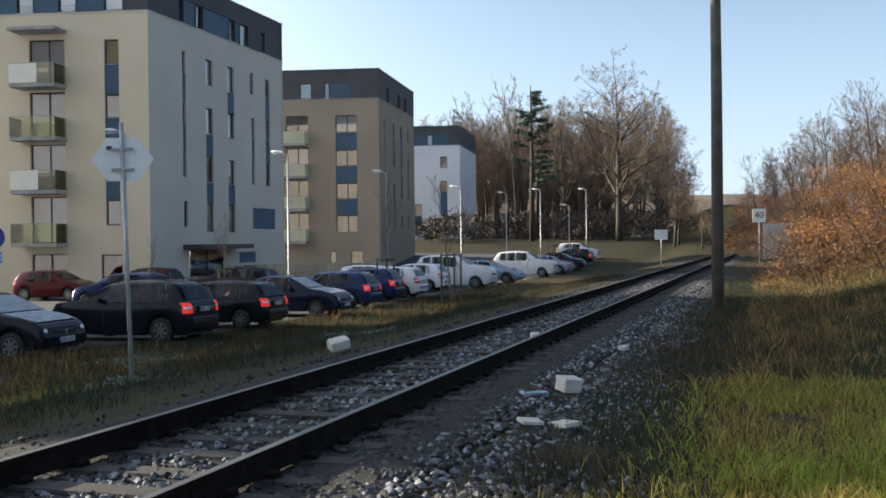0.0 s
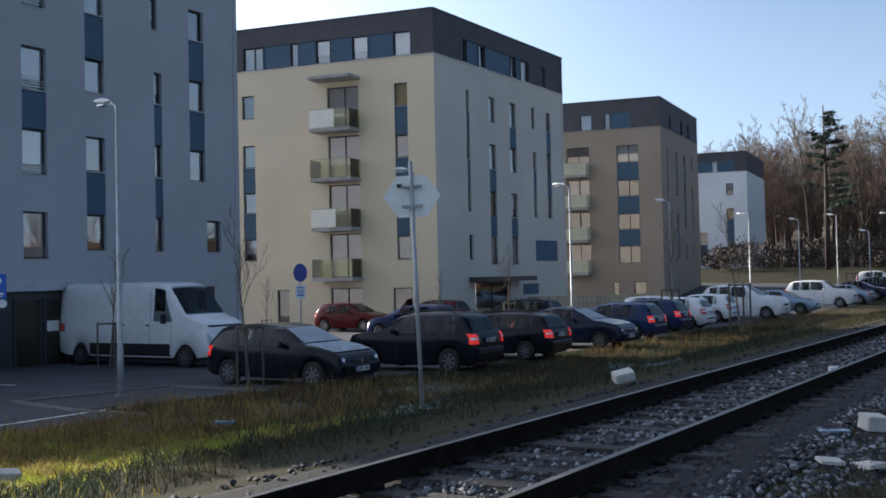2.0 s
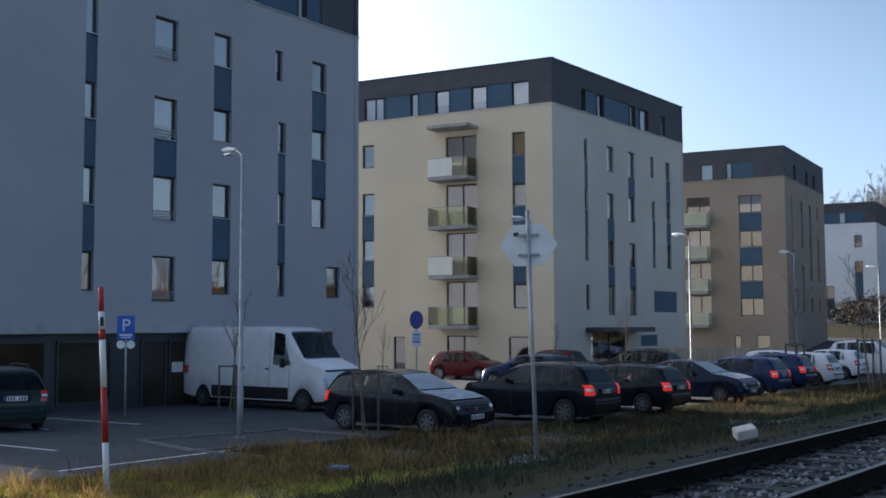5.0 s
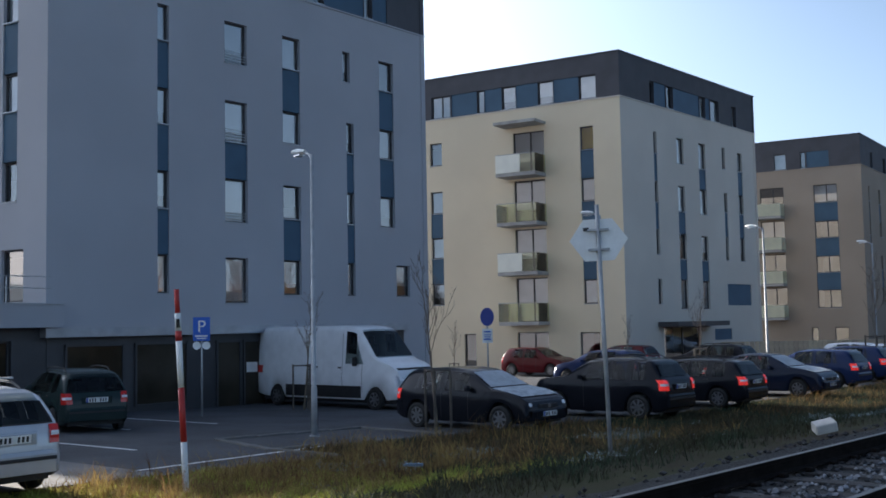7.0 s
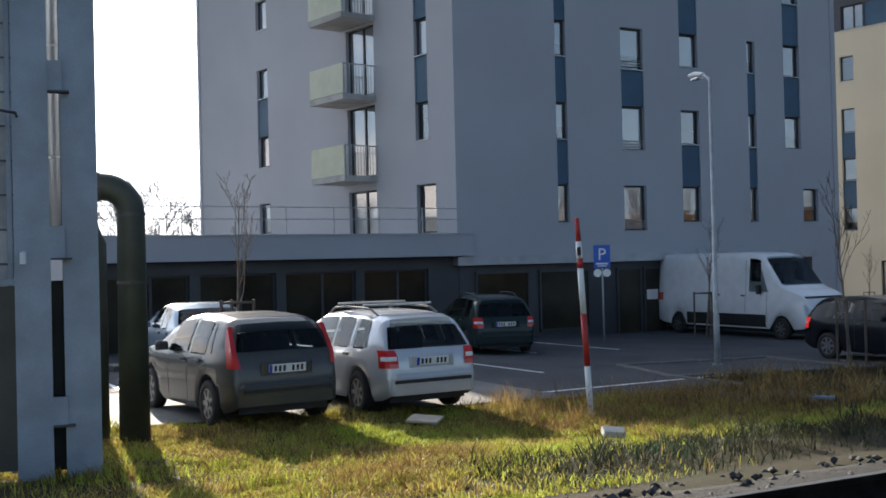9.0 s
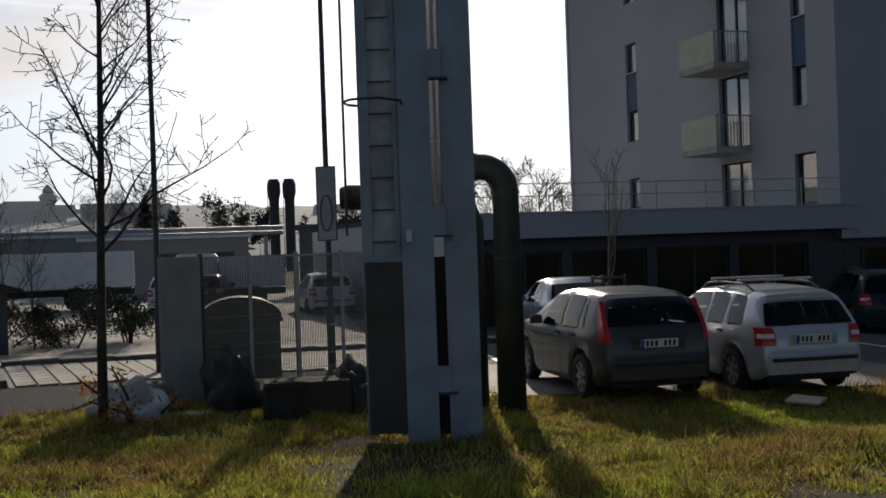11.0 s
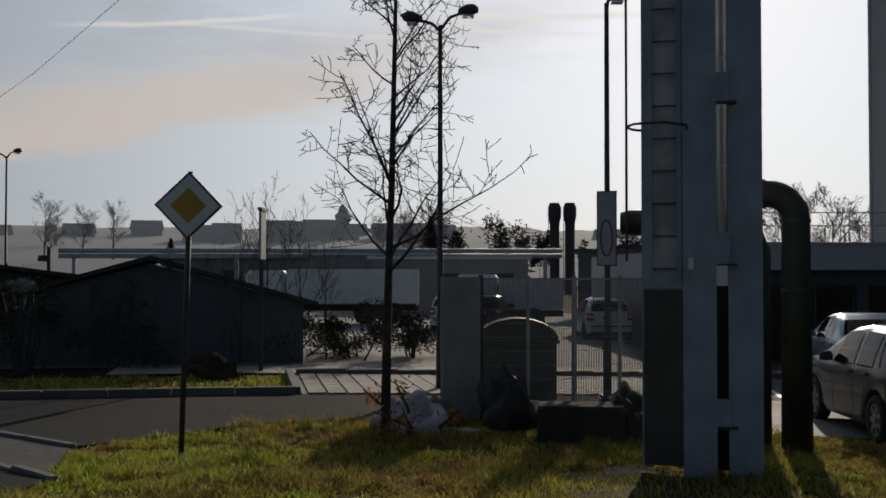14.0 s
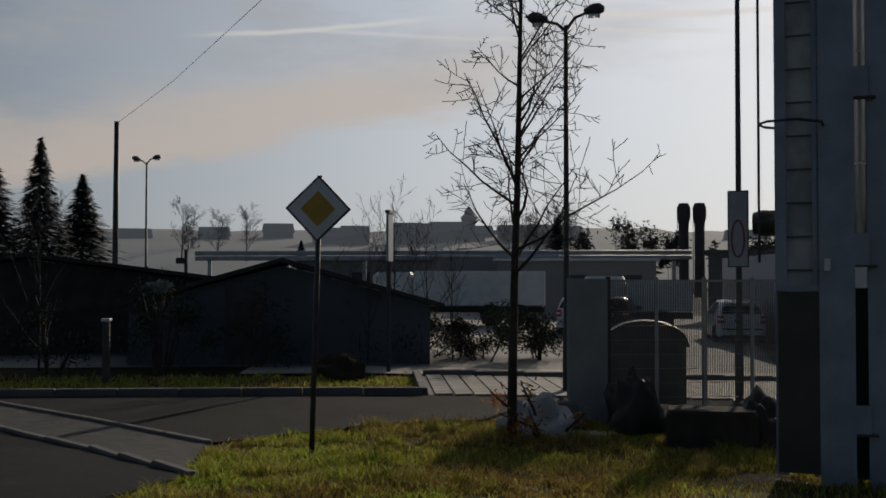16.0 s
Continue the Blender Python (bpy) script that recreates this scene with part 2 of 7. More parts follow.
M = {
    "render_grey": mat("grey_render", (0.42, 0.42, 0.445), 0.9, 0.04, 0.25, 0.25, 90),
    "render_cream": mat("cream_render", (0.72, 0.62, 0.45), 0.9, 0.04, 0.25, 0.25, 90),
    "render_light": mat("light_render", (0.63, 0.575, 0.50), 0.9, 0.04, 0.25, 0.25, 90),
    "render_brown": mat("taupe_render", (0.34, 0.28, 0.22), 0.9, 0.05, 0.25, 0.25, 90),
    "render_white": mat("white_render", (0.78, 0.80, 0.82), 0.9, 0.04, 0.25, 0.2, 90),
    "attic": mat("charcoal_cladding", (0.075, 0.075, 0.085), 0.75, 0.08, 1.0, 0.2, 30),
    "blue": mat("blue_panel", (0.045, 0.10, 0.16), 0.6, 0.06, 1.0, 0.1, 30),
    "frame": mat("anthracite_frame", (0.05, 0.05, 0.055), 0.5, 0.08, 4),
    "pane": glass("window_glass", (0.90, 0.95, 1.0), 3.6, 1.0),
        "blind_sky_fill": mat("white_blind_sky_fill", (0.74, 0.76, 0.78), 0.85, 0.05, 2, rnd=0.2),
    "yellow": mat("yellow_blind", (0.80, 0.58, 0.08), 0.8, 0.05),
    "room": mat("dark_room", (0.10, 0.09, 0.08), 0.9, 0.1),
    "frosted": mat("frosted_balustrade", (0.74, 0.75, 0.60), 0.35, 0.04, 2, transl=0.45),
    "cream_panel": mat("cream_balustrade", (0.80, 0.80, 0.70), 0.45, 0.03, 2),
    "clear_green": glass("greenish_balustrade_glass", (0.95, 0.97, 0.84), 1.7, 1.0),
    "concrete": mat("concrete", (0.42, 0.41, 0.39), 0.9, 0.12, 1.5, 0.4, 60),
    "shopfront": mat("dark_shopfront", (0.055, 0.055, 0.06), 0.5, 0.1, 1.0),
    "sheet": mat("zinc_sheet", (0.40, 0.42, 0.45), 0.4, 0.08, 2, metal=0.6),
    "galv": mat("galvanised_steel", (0.42, 0.43, 0.44), 0.5, 0.12, 4, 0.1, 60, metal=0.35),
    "steelpaint": mat("grey_painted_steel", (0.33, 0.37, 0.43), 0.5, 0.12, 2.0, 0.15, 40, second=(0.25, 0.28, 0.32)),
    "dark_steel": mat("dark_steel", (0.06, 0.06, 0.065), 0.55, 0.2, 4, 0.1, 40),
    "black": mat("black_plastic", (0.02, 0.02, 0.022), 0.6, 0.15, 6),
    "tyre": mat("tyre_rubber", (0.022, 0.022, 0.022), 0.85, 0.15, 10, 0.2, 80),
    "rim": mat("alloy_rim", (0.26, 0.265, 0.28), 0.35, 0.1, 6, metal=0.8),
    "red_lens": mat("red_lens", (0.55, 0.02, 0.015), 0.2, 0.05, coat=0.5),
    "red_lit": glow("lit_red_lens", (0.8, 0.03, 0.02), 0.2),
    "white_lens": mat("clear_lens", (0.75, 0.77, 0.8), 0.15, 0.04, coat=0.5),
    "plate": mat("number_plate", (0.8, 0.8, 0.78), 0.4, 0.03),
    "eu_blue": mat("plate_blue", (0.02, 0.06, 0.4), 0.4, 0.03),
    "white": mat("white_paint", (0.78, 0.78, 0.76), 0.45, 0.05, 3),
    "red": mat("red_paint", (0.45, 0.03, 0.025), 0.5, 0.08, 5),
    "sign_blue": mat("sign_blue", (0.01, 0.10, 0.50), 0.35, 0.04),
    "sign_yellow": mat("sign_yellow", (0.75, 0.42, 0.02), 0.4, 0.06),
    "asphalt": mat("asphalt", (0.075, 0.078, 0.088), 0.85, 0.2, 0.6, 0.5, 120, second=(0.056, 0.057, 0.062), spec=0.35),
    "road": mat("worn_road_asphalt", (0.028, 0.028, 0.030), 0.95, 0.25, 0.7, 0.5, 120, second=(0.020, 0.020, 0.022), spec=0.12),
    "paving": mat("paving", (0.34, 0.32, 0.29), 0.8, 0.15, 0.8, 0.3, 50, rnd=0.12),
    "kerb": mat("kerb_stone", (0.15, 0.147, 0.14), 0.85, 0.12, 3, 0.3, 60, rnd=0.1),
    "soil": mat("turf_soil", (0.038, 0.040, 0.018), 0.95, 0.25, 0.55, 0.8, 25, second=(0.040, 0.031, 0.022), spec=0.1),
    # bright turf and dark rough grass: sun and shade put into their colours
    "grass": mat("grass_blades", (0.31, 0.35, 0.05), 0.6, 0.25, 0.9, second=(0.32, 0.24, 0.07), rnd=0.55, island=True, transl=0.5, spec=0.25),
    "frosty_shaded": mat("rough_shaded_grass", (0.036, 0.054, 0.032), 0.75, 0.25, 0.5, second=(0.066, 0.050, 0.026), rnd=0.55, island=True, transl=0.3, spec=0.2),
    "straw": mat("dry_grass", (0.30, 0.20, 0.075), 0.75, 0.2, 0.8, second=(0.17, 0.10, 0.045), rnd=0.5, island=True, transl=0.35, spec=0.2),
    "ballast": mat("ballast_stone", (0.042, 0.042, 0.046), 0.85, 0.25, 8, 0.4, 60, rnd=0.8, island=True),
    "ballast_frost": mat("frosted_ballast_stone", (0.20, 0.21, 0.225), 0.85, 0.25, 8, 0.4, 60, rnd=0.6, island=True),
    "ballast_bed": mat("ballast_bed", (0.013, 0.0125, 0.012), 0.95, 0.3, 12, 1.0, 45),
    "sleeper": mat("weathered_sleeper", (0.025, 0.022, 0.020), 0.85, 0.2, 4, 0.4, 30, rnd=0.2),
    "rail": mat("rusty_rail", (0.016, 0.012, 0.010), 0.9, 0.25, 6, 0.3, 40, spec=0.1),
    "railtop": mat("polished_rail_head", (0.10, 0.095, 0.09), 0.45, 0.1, 6, metal=0.4),
    "bark": mat("bark", (0.085, 0.068, 0.055), 0.9, 0.25, 8, 0.6, 40, rnd=0.2),
    "bark_pale": mat("pale_twigs", (0.21, 0.165, 0.125), 0.9, 0.2, 6, 0.4, 40, rnd=0.2),
    "rust_leaf": mat("dry_russet_leaves", (0.40, 0.17, 0.055), 0.8, 0.2, 2, rnd=0.5, island=True, transl=0.4),
    "brown_twig": mat("brown_twigs", (0.24, 0.125, 0.065), 0.85, 0.2, 2, rnd=0.5, island=True, transl=0.1),
    "dark_twig": mat("dark_undergrowth", (0.085, 0.06, 0.04), 0.9, 0.2, 2, rnd=0.4, island=True),
    "needle": mat("conifer_needles", (0.025, 0.045, 0.022), 0.8, 0.2, 2, rnd=0.45, island=True),
    "hedge": mat("dark_hedge_leaves", (0.035, 0.045, 0.022), 0.6, 0.2, 2, rnd=0.5, island=True),
    "wood": mat("grey_timber", (0.12, 0.10, 0.08), 0.85, 0.2, 3, 0.3, 30),
    "roof_tile": mat("dark_roofing", (0.055, 0.048, 0.045), 0.85, 0.2, 2, 0.4, 30),
    "hut_wall": mat("grey_hut_render", (0.10, 0.115, 0.13), 0.9, 0.1, 0.8, 0.3, 50),
    "pipe_clad": mat("green_black_pipe_cladding", (0.035, 0.045, 0.035), 0.5, 0.2, 2, 0.1, 20),
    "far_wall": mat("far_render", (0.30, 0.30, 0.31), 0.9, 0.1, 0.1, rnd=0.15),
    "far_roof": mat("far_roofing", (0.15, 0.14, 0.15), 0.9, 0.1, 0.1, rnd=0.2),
    # haze of the air is put into this grey foliage colour
    "far_tree": mat("hazy_foliage", (0.07, 0.075, 0.075), 0.9, 0.2, 0.1, rnd=0.4, island=True),
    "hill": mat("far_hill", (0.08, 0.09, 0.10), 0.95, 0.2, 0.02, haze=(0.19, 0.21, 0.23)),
    "polythene": mat("white_polythene", (0.6, 0.62, 0.65), 0.35, 0.1, 4, transl=0.3),
    "card": mat("cardboard", (0.50, 0.42, 0.32), 0.85, 0.08, 5),
    "polystyrene": mat("white_polystyrene", (0.56, 0.53, 0.48), 0.9, 0.08, 6),
    "fence_wood": mat("pale_fence_boards", (0.50, 0.42, 0.30), 0.8, 0.12, 3, rnd=0.15),
    "brown_bark": mat("brown_winter_twigs", (0.16, 0.11, 0.08), 0.9, 0.15, 0.2, rnd=0.3),
    # grey of the far twigs holds the haze of the air
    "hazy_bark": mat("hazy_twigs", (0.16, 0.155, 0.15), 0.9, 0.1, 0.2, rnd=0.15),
    "brick_dark": mat("dark_masonry", (0.045, 0.038, 0.034), 0.9, 0.2, 3, 0.5, 30),
    # frost on the weeds, and painted sunlight on the bush tips by the huts
    "frost_leaf": mat("frosted_and_sunlit_leaves", (0.30, 0.36, 0.36), 0.8, 0.15, 2, rnd=0.35, island=True),
    "yard": mat("concrete_yard", (0.24, 0.235, 0.225), 0.9, 0.15, 0.3, 0.4, 20),
    "gravel": mat("gravel_strip", (0.05, 0.05, 0.052), 0.9, 0.25, 5, 0.6, 70),
    "paving_dark": mat("bay_paving", (0.17, 0.165, 0.16), 0.8, 0.15, 1.0, 0.3, 50),
    "leaf_litter": mat("leaf_litter_slope", (0.13, 0.09, 0.06), 0.95, 0.25, 0.15, 0.6, 2.0, second=(0.08, 0.065, 0.045)),
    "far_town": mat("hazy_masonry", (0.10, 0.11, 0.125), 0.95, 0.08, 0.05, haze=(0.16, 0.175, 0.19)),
    "graffiti_wall": mat("pale_concrete_wall", (0.55, 0.52, 0.47), 0.9, 0.15, 1.2, 0.3, 40),
}
for k, c in {"car_black": (0.012, 0.013, 0.018), "car_navy": (0.012, 0.018, 0.04), "car_silver": (0.56, 0.58, 0.61), "car_grey": (0.085, 0.085, 0.085), "car_red": (0.085, 0.008, 0.012),
             "car_white": (0.75, 0.76, 0.78), "car_blue": (0.02, 0.035, 0.10), "car_green": (0.02, 0.035, 0.035), "car_lightblue": (0.25, 0.33, 0.42)}.items():
    M[k] = mat(k + "_paint", c, 0.22, 0.04, 3, metal=0.35 if k in ("car_silver", "car_grey", "car_lightblue") else 0.0, coat=0.22, spec=0.1)


# ---- mesh helpers ----
class Geo:
    def __init__(self):
        self.v, self.f = [], []

    def add(self, vs, fs):
        n = len(self.v)
        self.v += [tuple(p) for p in vs]
        self.f += [tuple(n + i for i in q) for q in fs]
        return self

    def box(self, c, s, m=None, taper=1.0, bev=0.0):
        """A box with its centre and size; bev chamfers the upright edges and the top."""
        hx, hy, hz = s[0] / 2, s[1] / 2, s[2] / 2
        if bev:
            b = min(bev, hx * 0.9, hy * 0.9)
            ring = [(hx - b, -hy), (hx, -hy + b), (hx, hy - b), (hx - b, hy), (-hx + b, hy), (-hx, hy - b), (-hx, -hy + b), (-hx + b, -hy)]
            k = lambda q, t: (q[0] * t, q[1] * t)
            b2 = min(b, hz)
            vs = [(x, y, -hz) for x, y in ring] + [(x, y, hz - b2) for x, y in ring] + [((abs(x) - b * 0.6) * (1 if x > 0 else -1) * taper, (abs(y) - b * 0.6) * (1 if y > 0 else -1) * taper, hz) for x, y in ring]
            fs = [tuple(range(7, -1, -1)), tuple(range(16, 24))]
            for r in (0, 8):
                fs += [(r + i, r + (i + 1) % 8, r + 8 + (i + 1) % 8, r + 8 + i) for i in range(8)]
        else:
            vs = [(-hx, -hy, -hz), (hx, -hy, -hz), (hx, hy, -hz), (-hx, hy, -hz), (-hx * taper, -hy * taper, hz), (hx * taper, -hy * taper, hz), (hx * taper, hy * taper, hz), (-hx * taper, hy * taper, hz)]
            fs = [(3, 2, 1, 0), (4, 5, 6, 7), (0, 1, 5, 4), (1, 2, 6, 5), (2, 3, 7, 6), (3, 0, 4, 7)]
        if m is not None:
            vs = [m @ Vector(p) for p in vs]
        return self.add([(p[0] + c[0], p[1] + c[1], p[2] + c[2]) for p in vs], fs)

    def tube(self, pts, radii, n=8, caps=True):
        """A round bar along points, with a radius at each."""
        pts = [Vector(p) for p in pts]
        if not hasattr(radii, "__len__"):
            radii = [radii] * len(pts)
        base = len(self.v)
        prev = None
        for i, p in enumerate(pts):
            d = (pts[min(i + 1, len(pts) - 1)] - pts[max(i - 1, 0)]).normalized()
            a = prev - d * prev.dot(d) if prev is not None else d.orthogonal()
            a.normalize()
            prev = a
            b = d.cross(a)
            for k in range(n):
                w = 2 * math.pi * k / n
                q = p + (a * math.cos(w) + b * math.sin(w)) * radii[i]
                self.v.append((q.x, q.y, q.z))
        for i in range(len(pts) - 1):
            for k in range(n):
                k2 = (k + 1) % n
                self.f.append((base + i * n + k, base + i * n + k2, base + (i + 1) * n + k2, base + (i + 1) * n + k))
        if caps:
            self.f.append(tuple(base + k for k in range(n - 1, -1, -1)))
            self.f.append(tuple(base + (len(pts) - 1) * n + k for k in range(n)))
        return self

    def prism(self, ring, z0, z1):
        """An upright prism over a ring of (x, y), counter-clockwise."""
        n = len(ring)
        vs = [(x, y, z0) for x, y in ring] + [(x, y, z1) for x, y in ring]
        return self.add(vs, [tuple(range(n - 1, -1, -1)), tuple(range(n, 2 * n))] + [(i, (i + 1) % n, n + (i + 1) % n, n + i) for i in range(n)])

    def mesh(self, name, material, smooth=False):
        me = bpy.data.meshes.new(name)
        me.from_pydata(self.v, [], self.f)
        if smooth:
            me.polygons.foreach_set("use_smooth", [True] * len(me.polygons))
        me.materials.append(material)
        me.update()
        return me


def part(name, geo, material, parent=None, label="", smooth=False):
    ob = new(name, geo.mesh(name, material, smooth) if isinstance(geo, Geo) else geo)
    if parent is not None:
        ob.parent = parent
    return tagged(ob, label)


def thing(name, x, y, z, rz=0.0, label="", category="", group="", kind=""):
    ob = new(name)
    ob.empty_display_size = 0.1
    ob.matrix_world = pose(x, y, z, 0, 0, rz)
    return tagged(ob, label, category, group, kind)


# ---- lie of the land ----
TX, TY = math.sin(radians(17)), math.cos(radians(17))  # the way of the track
P0 = (-1.2, 10.0)


def lat(x, y):
    """How far left of the track's middle."""
    return (x - P0[0]) * -TY + (y - P0[1]) * TX


def along(x, y):
    return (x - P0[0]) * TX + (y - P0[1]) * TY


def at_track(s, d):
    return P0[0] + TX * s - TY * d, P0[1] + TY * s + TX * d


def sm(a, b, x):
    t = min(1, max(0, (x - a) / (b - a)))
    return t * t * (3 - 2 * t)


def lot(x, y):
    return 0.48 - 0.024 * min(32, max(0, y))


def gh(x, y):
    """Height of the ground."""
    s, d = along(x, y), lat(x, y)
    far = sm(70, 130, math.hypot(x, y))
    if d >= 0:
        z = 0.80 - 0.10 * sm(1.7, 2.8, d)
        low = lot(x, y)
        z = z + (low - z) * sm(2.6, 7.5, d)
    else:
        z = 0.80 - 0.05 * sm(1.7, 2.6, -d) + 0.05 * sm(3, 6, -d)
        z += 3.4 * sm(5.0, 13, -d) * sm(8, 24, s) * (1 - 0.6 * sm(80, 120, s))
    bend = max(0.0, s - 88) ** 2 / 260
    z += 6.0 * sm(4.5, 17, bend - d) * sm(62, 112, s) * (1 - sm(150, 190, s))
    z += 3.0 * sm(85, 140, y) * sm(-4, 10, d) * (1 - sm(60, 120, abs(d)))
    return z

# ---- ground, car park, road, track ----
def steps(*spans):
    out = []
    for a, b, n in spans:
        out += [a + (b - a) * i / n for i in range(n)]
    return out + [spans[-1][1]]


def sheet(ss, dd, fz):
    """A sheet over lines along and across the track, at the height fz."""
    g = Geo()
    for s in ss:
        for d in dd:
            x, y = at_track(s, d)
            g.v.append((x, y, fz(x, y)))
    n = len(dd)
    g.f = [(i * n + j, i * n + j + 1, (i + 1) * n + j + 1, (i + 1) * n + j) for i in range(len(ss) - 1) for j in range(n - 1)]
    g.f = [q[::-1] for q in g.f]
    return g


def rough(x, y):
    return gh(x, y) + 0.05 * noise.noise(Vector((x * 0.9, y * 0.9, 0))) * (1 if abs(lat(x, y)) > 2.3 and lat(x, y) < 10 else 0)


ground = part("ground", sheet(steps((-1500, -60, 8), (-60, -20, 20), (-20, 45, 130), (45, 160, 60), (160, 2600, 14)),
                              steps((-1500, -60, 8), (-60, -18, 12), (-18, -9, 14), (-9, 10, 76), (10, 60, 30), (60, 1500, 12)), rough), M["soil"], None, "", True)
tagged(ground, "rough turf and bare soil beside the railway", "ground", kind="structure")


def car_park():
    dd = steps((10.4, 60, 24))
    g = sheet(steps((-7.5, 4.4, 10)), dd, lambda x, y: gh(x, y) + 0.03)
    g2 = sheet(steps((4.4, 70, 34), (70, 98, 6)), steps((12.0, 60, 22)), lambda x, y: gh(x, y) + 0.03)
    g.add(g2.v, g2.f)
    return tagged(part("car_park", g, M["asphalt"]), "dark asphalt car park with worn white bay lines", "car park", kind="structure")


lot_ob = car_park()


def bay_lines():
    g = Geo()
    for s0, d0, s1, d1 in [(-2.8, 13.5, -2.9, 18.3), (0.0, 12.8, -0.1, 17.6), (2.6, 14.5, 2.5, 19.0), (3.0, 19.5, 2.9, 24.4), (5.6, 19.5, 5.5, 24.4), (8.2, 19.5, 8.1, 24.4), (-5.5, 13.5, -5.6, 18), (0.4, 11.25, 5.5, 12.2)]:
        n = 8
        ts, td = (s1 - s0), (d1 - d0)
        ln = math.hypot(ts, td)
        os_, od = -td / ln * 0.06, ts / ln * 0.06
        for i in range(n):
            q = []
            for k, sg in ((i, 1), (i + 1, 1), (i + 1, -1), (i, -1)):
                x, y = at_track(s0 + ts * k / n + os_ * sg, d0 + td * k / n + od * sg)
                q.append((x, y, gh(x, y) + 0.036))
            g.add(q, [(0, 1, 2, 3)])
    return part("bay_line", g, M["white"], lot_ob)


bay_lines()


def kerb_row(name, pts, width=0.14, high=0.12, parent=None, piece=1.0):
    """Kerb stones laid end to end along a line of (s, d)."""
    k = 0
    for (s0, d0), (s1, d1) in zip(pts, pts[1:]):
        a, b = Vector((*at_track(s0, d0), 0)), Vector((*at_track(s1, d1), 0))
        n = max(1, round((b - a).length / piece))
        for i in range(n):
            p, q = a.lerp(b, i / n), a.lerp(b, (i + 1) / n)
            c = (p + q) / 2
            ob = part("kerb_stone", Geo().box((0, 0, 0), ((q - p).length - 0.012, width, high + 0.1), bev=0.02), M["kerb"], parent)
            ob.location = (c.x, c.y, gh(c.x, c.y) + high / 2 - 0.02)
            ob.rotation_euler = (0, 0, math.atan2(q.y - p.y, q.x - p.x))


def bay_paving():
    g = sheet(steps((-7.4, 0.6, 12)), steps((10.42, 14.8, 6)), lambda x, y: gh(x, y) + 0.036)
    return tagged(part("bay_paving", g, M["paving_dark"]), "pale concrete block paving under the parked cars", "paving", kind="structure")


bay_paving()
kerb = thing("kerb", 0, 0, 0, 0, "pale concrete kerb stones along the car park", "kerb", kind="structure")
kerb_row("kerb", [(4.2, 10.5), (4.2, 12.4), (9.0, 11.9), (9.3, 15.2), (5.0, 15.2), (4.2, 12.4)], parent=kerb, high=0.04)

# the track: straight, then a bend to the left far off
BEND_S, BEND_R = 88.0, 130.0


def track_at(s, d):
    if s <= BEND_S:
        return (*at_track(s, d), math.atan2(TY, TX))
    a = (s - BEND_S) / BEND_R
    cx, cy = at_track(BEND_S, BEND_R)
    base = math.atan2(TY, TX)
    r = BEND_R - d
    return cx + r * math.sin(base + a), cy - r * math.cos(base + a), base + a


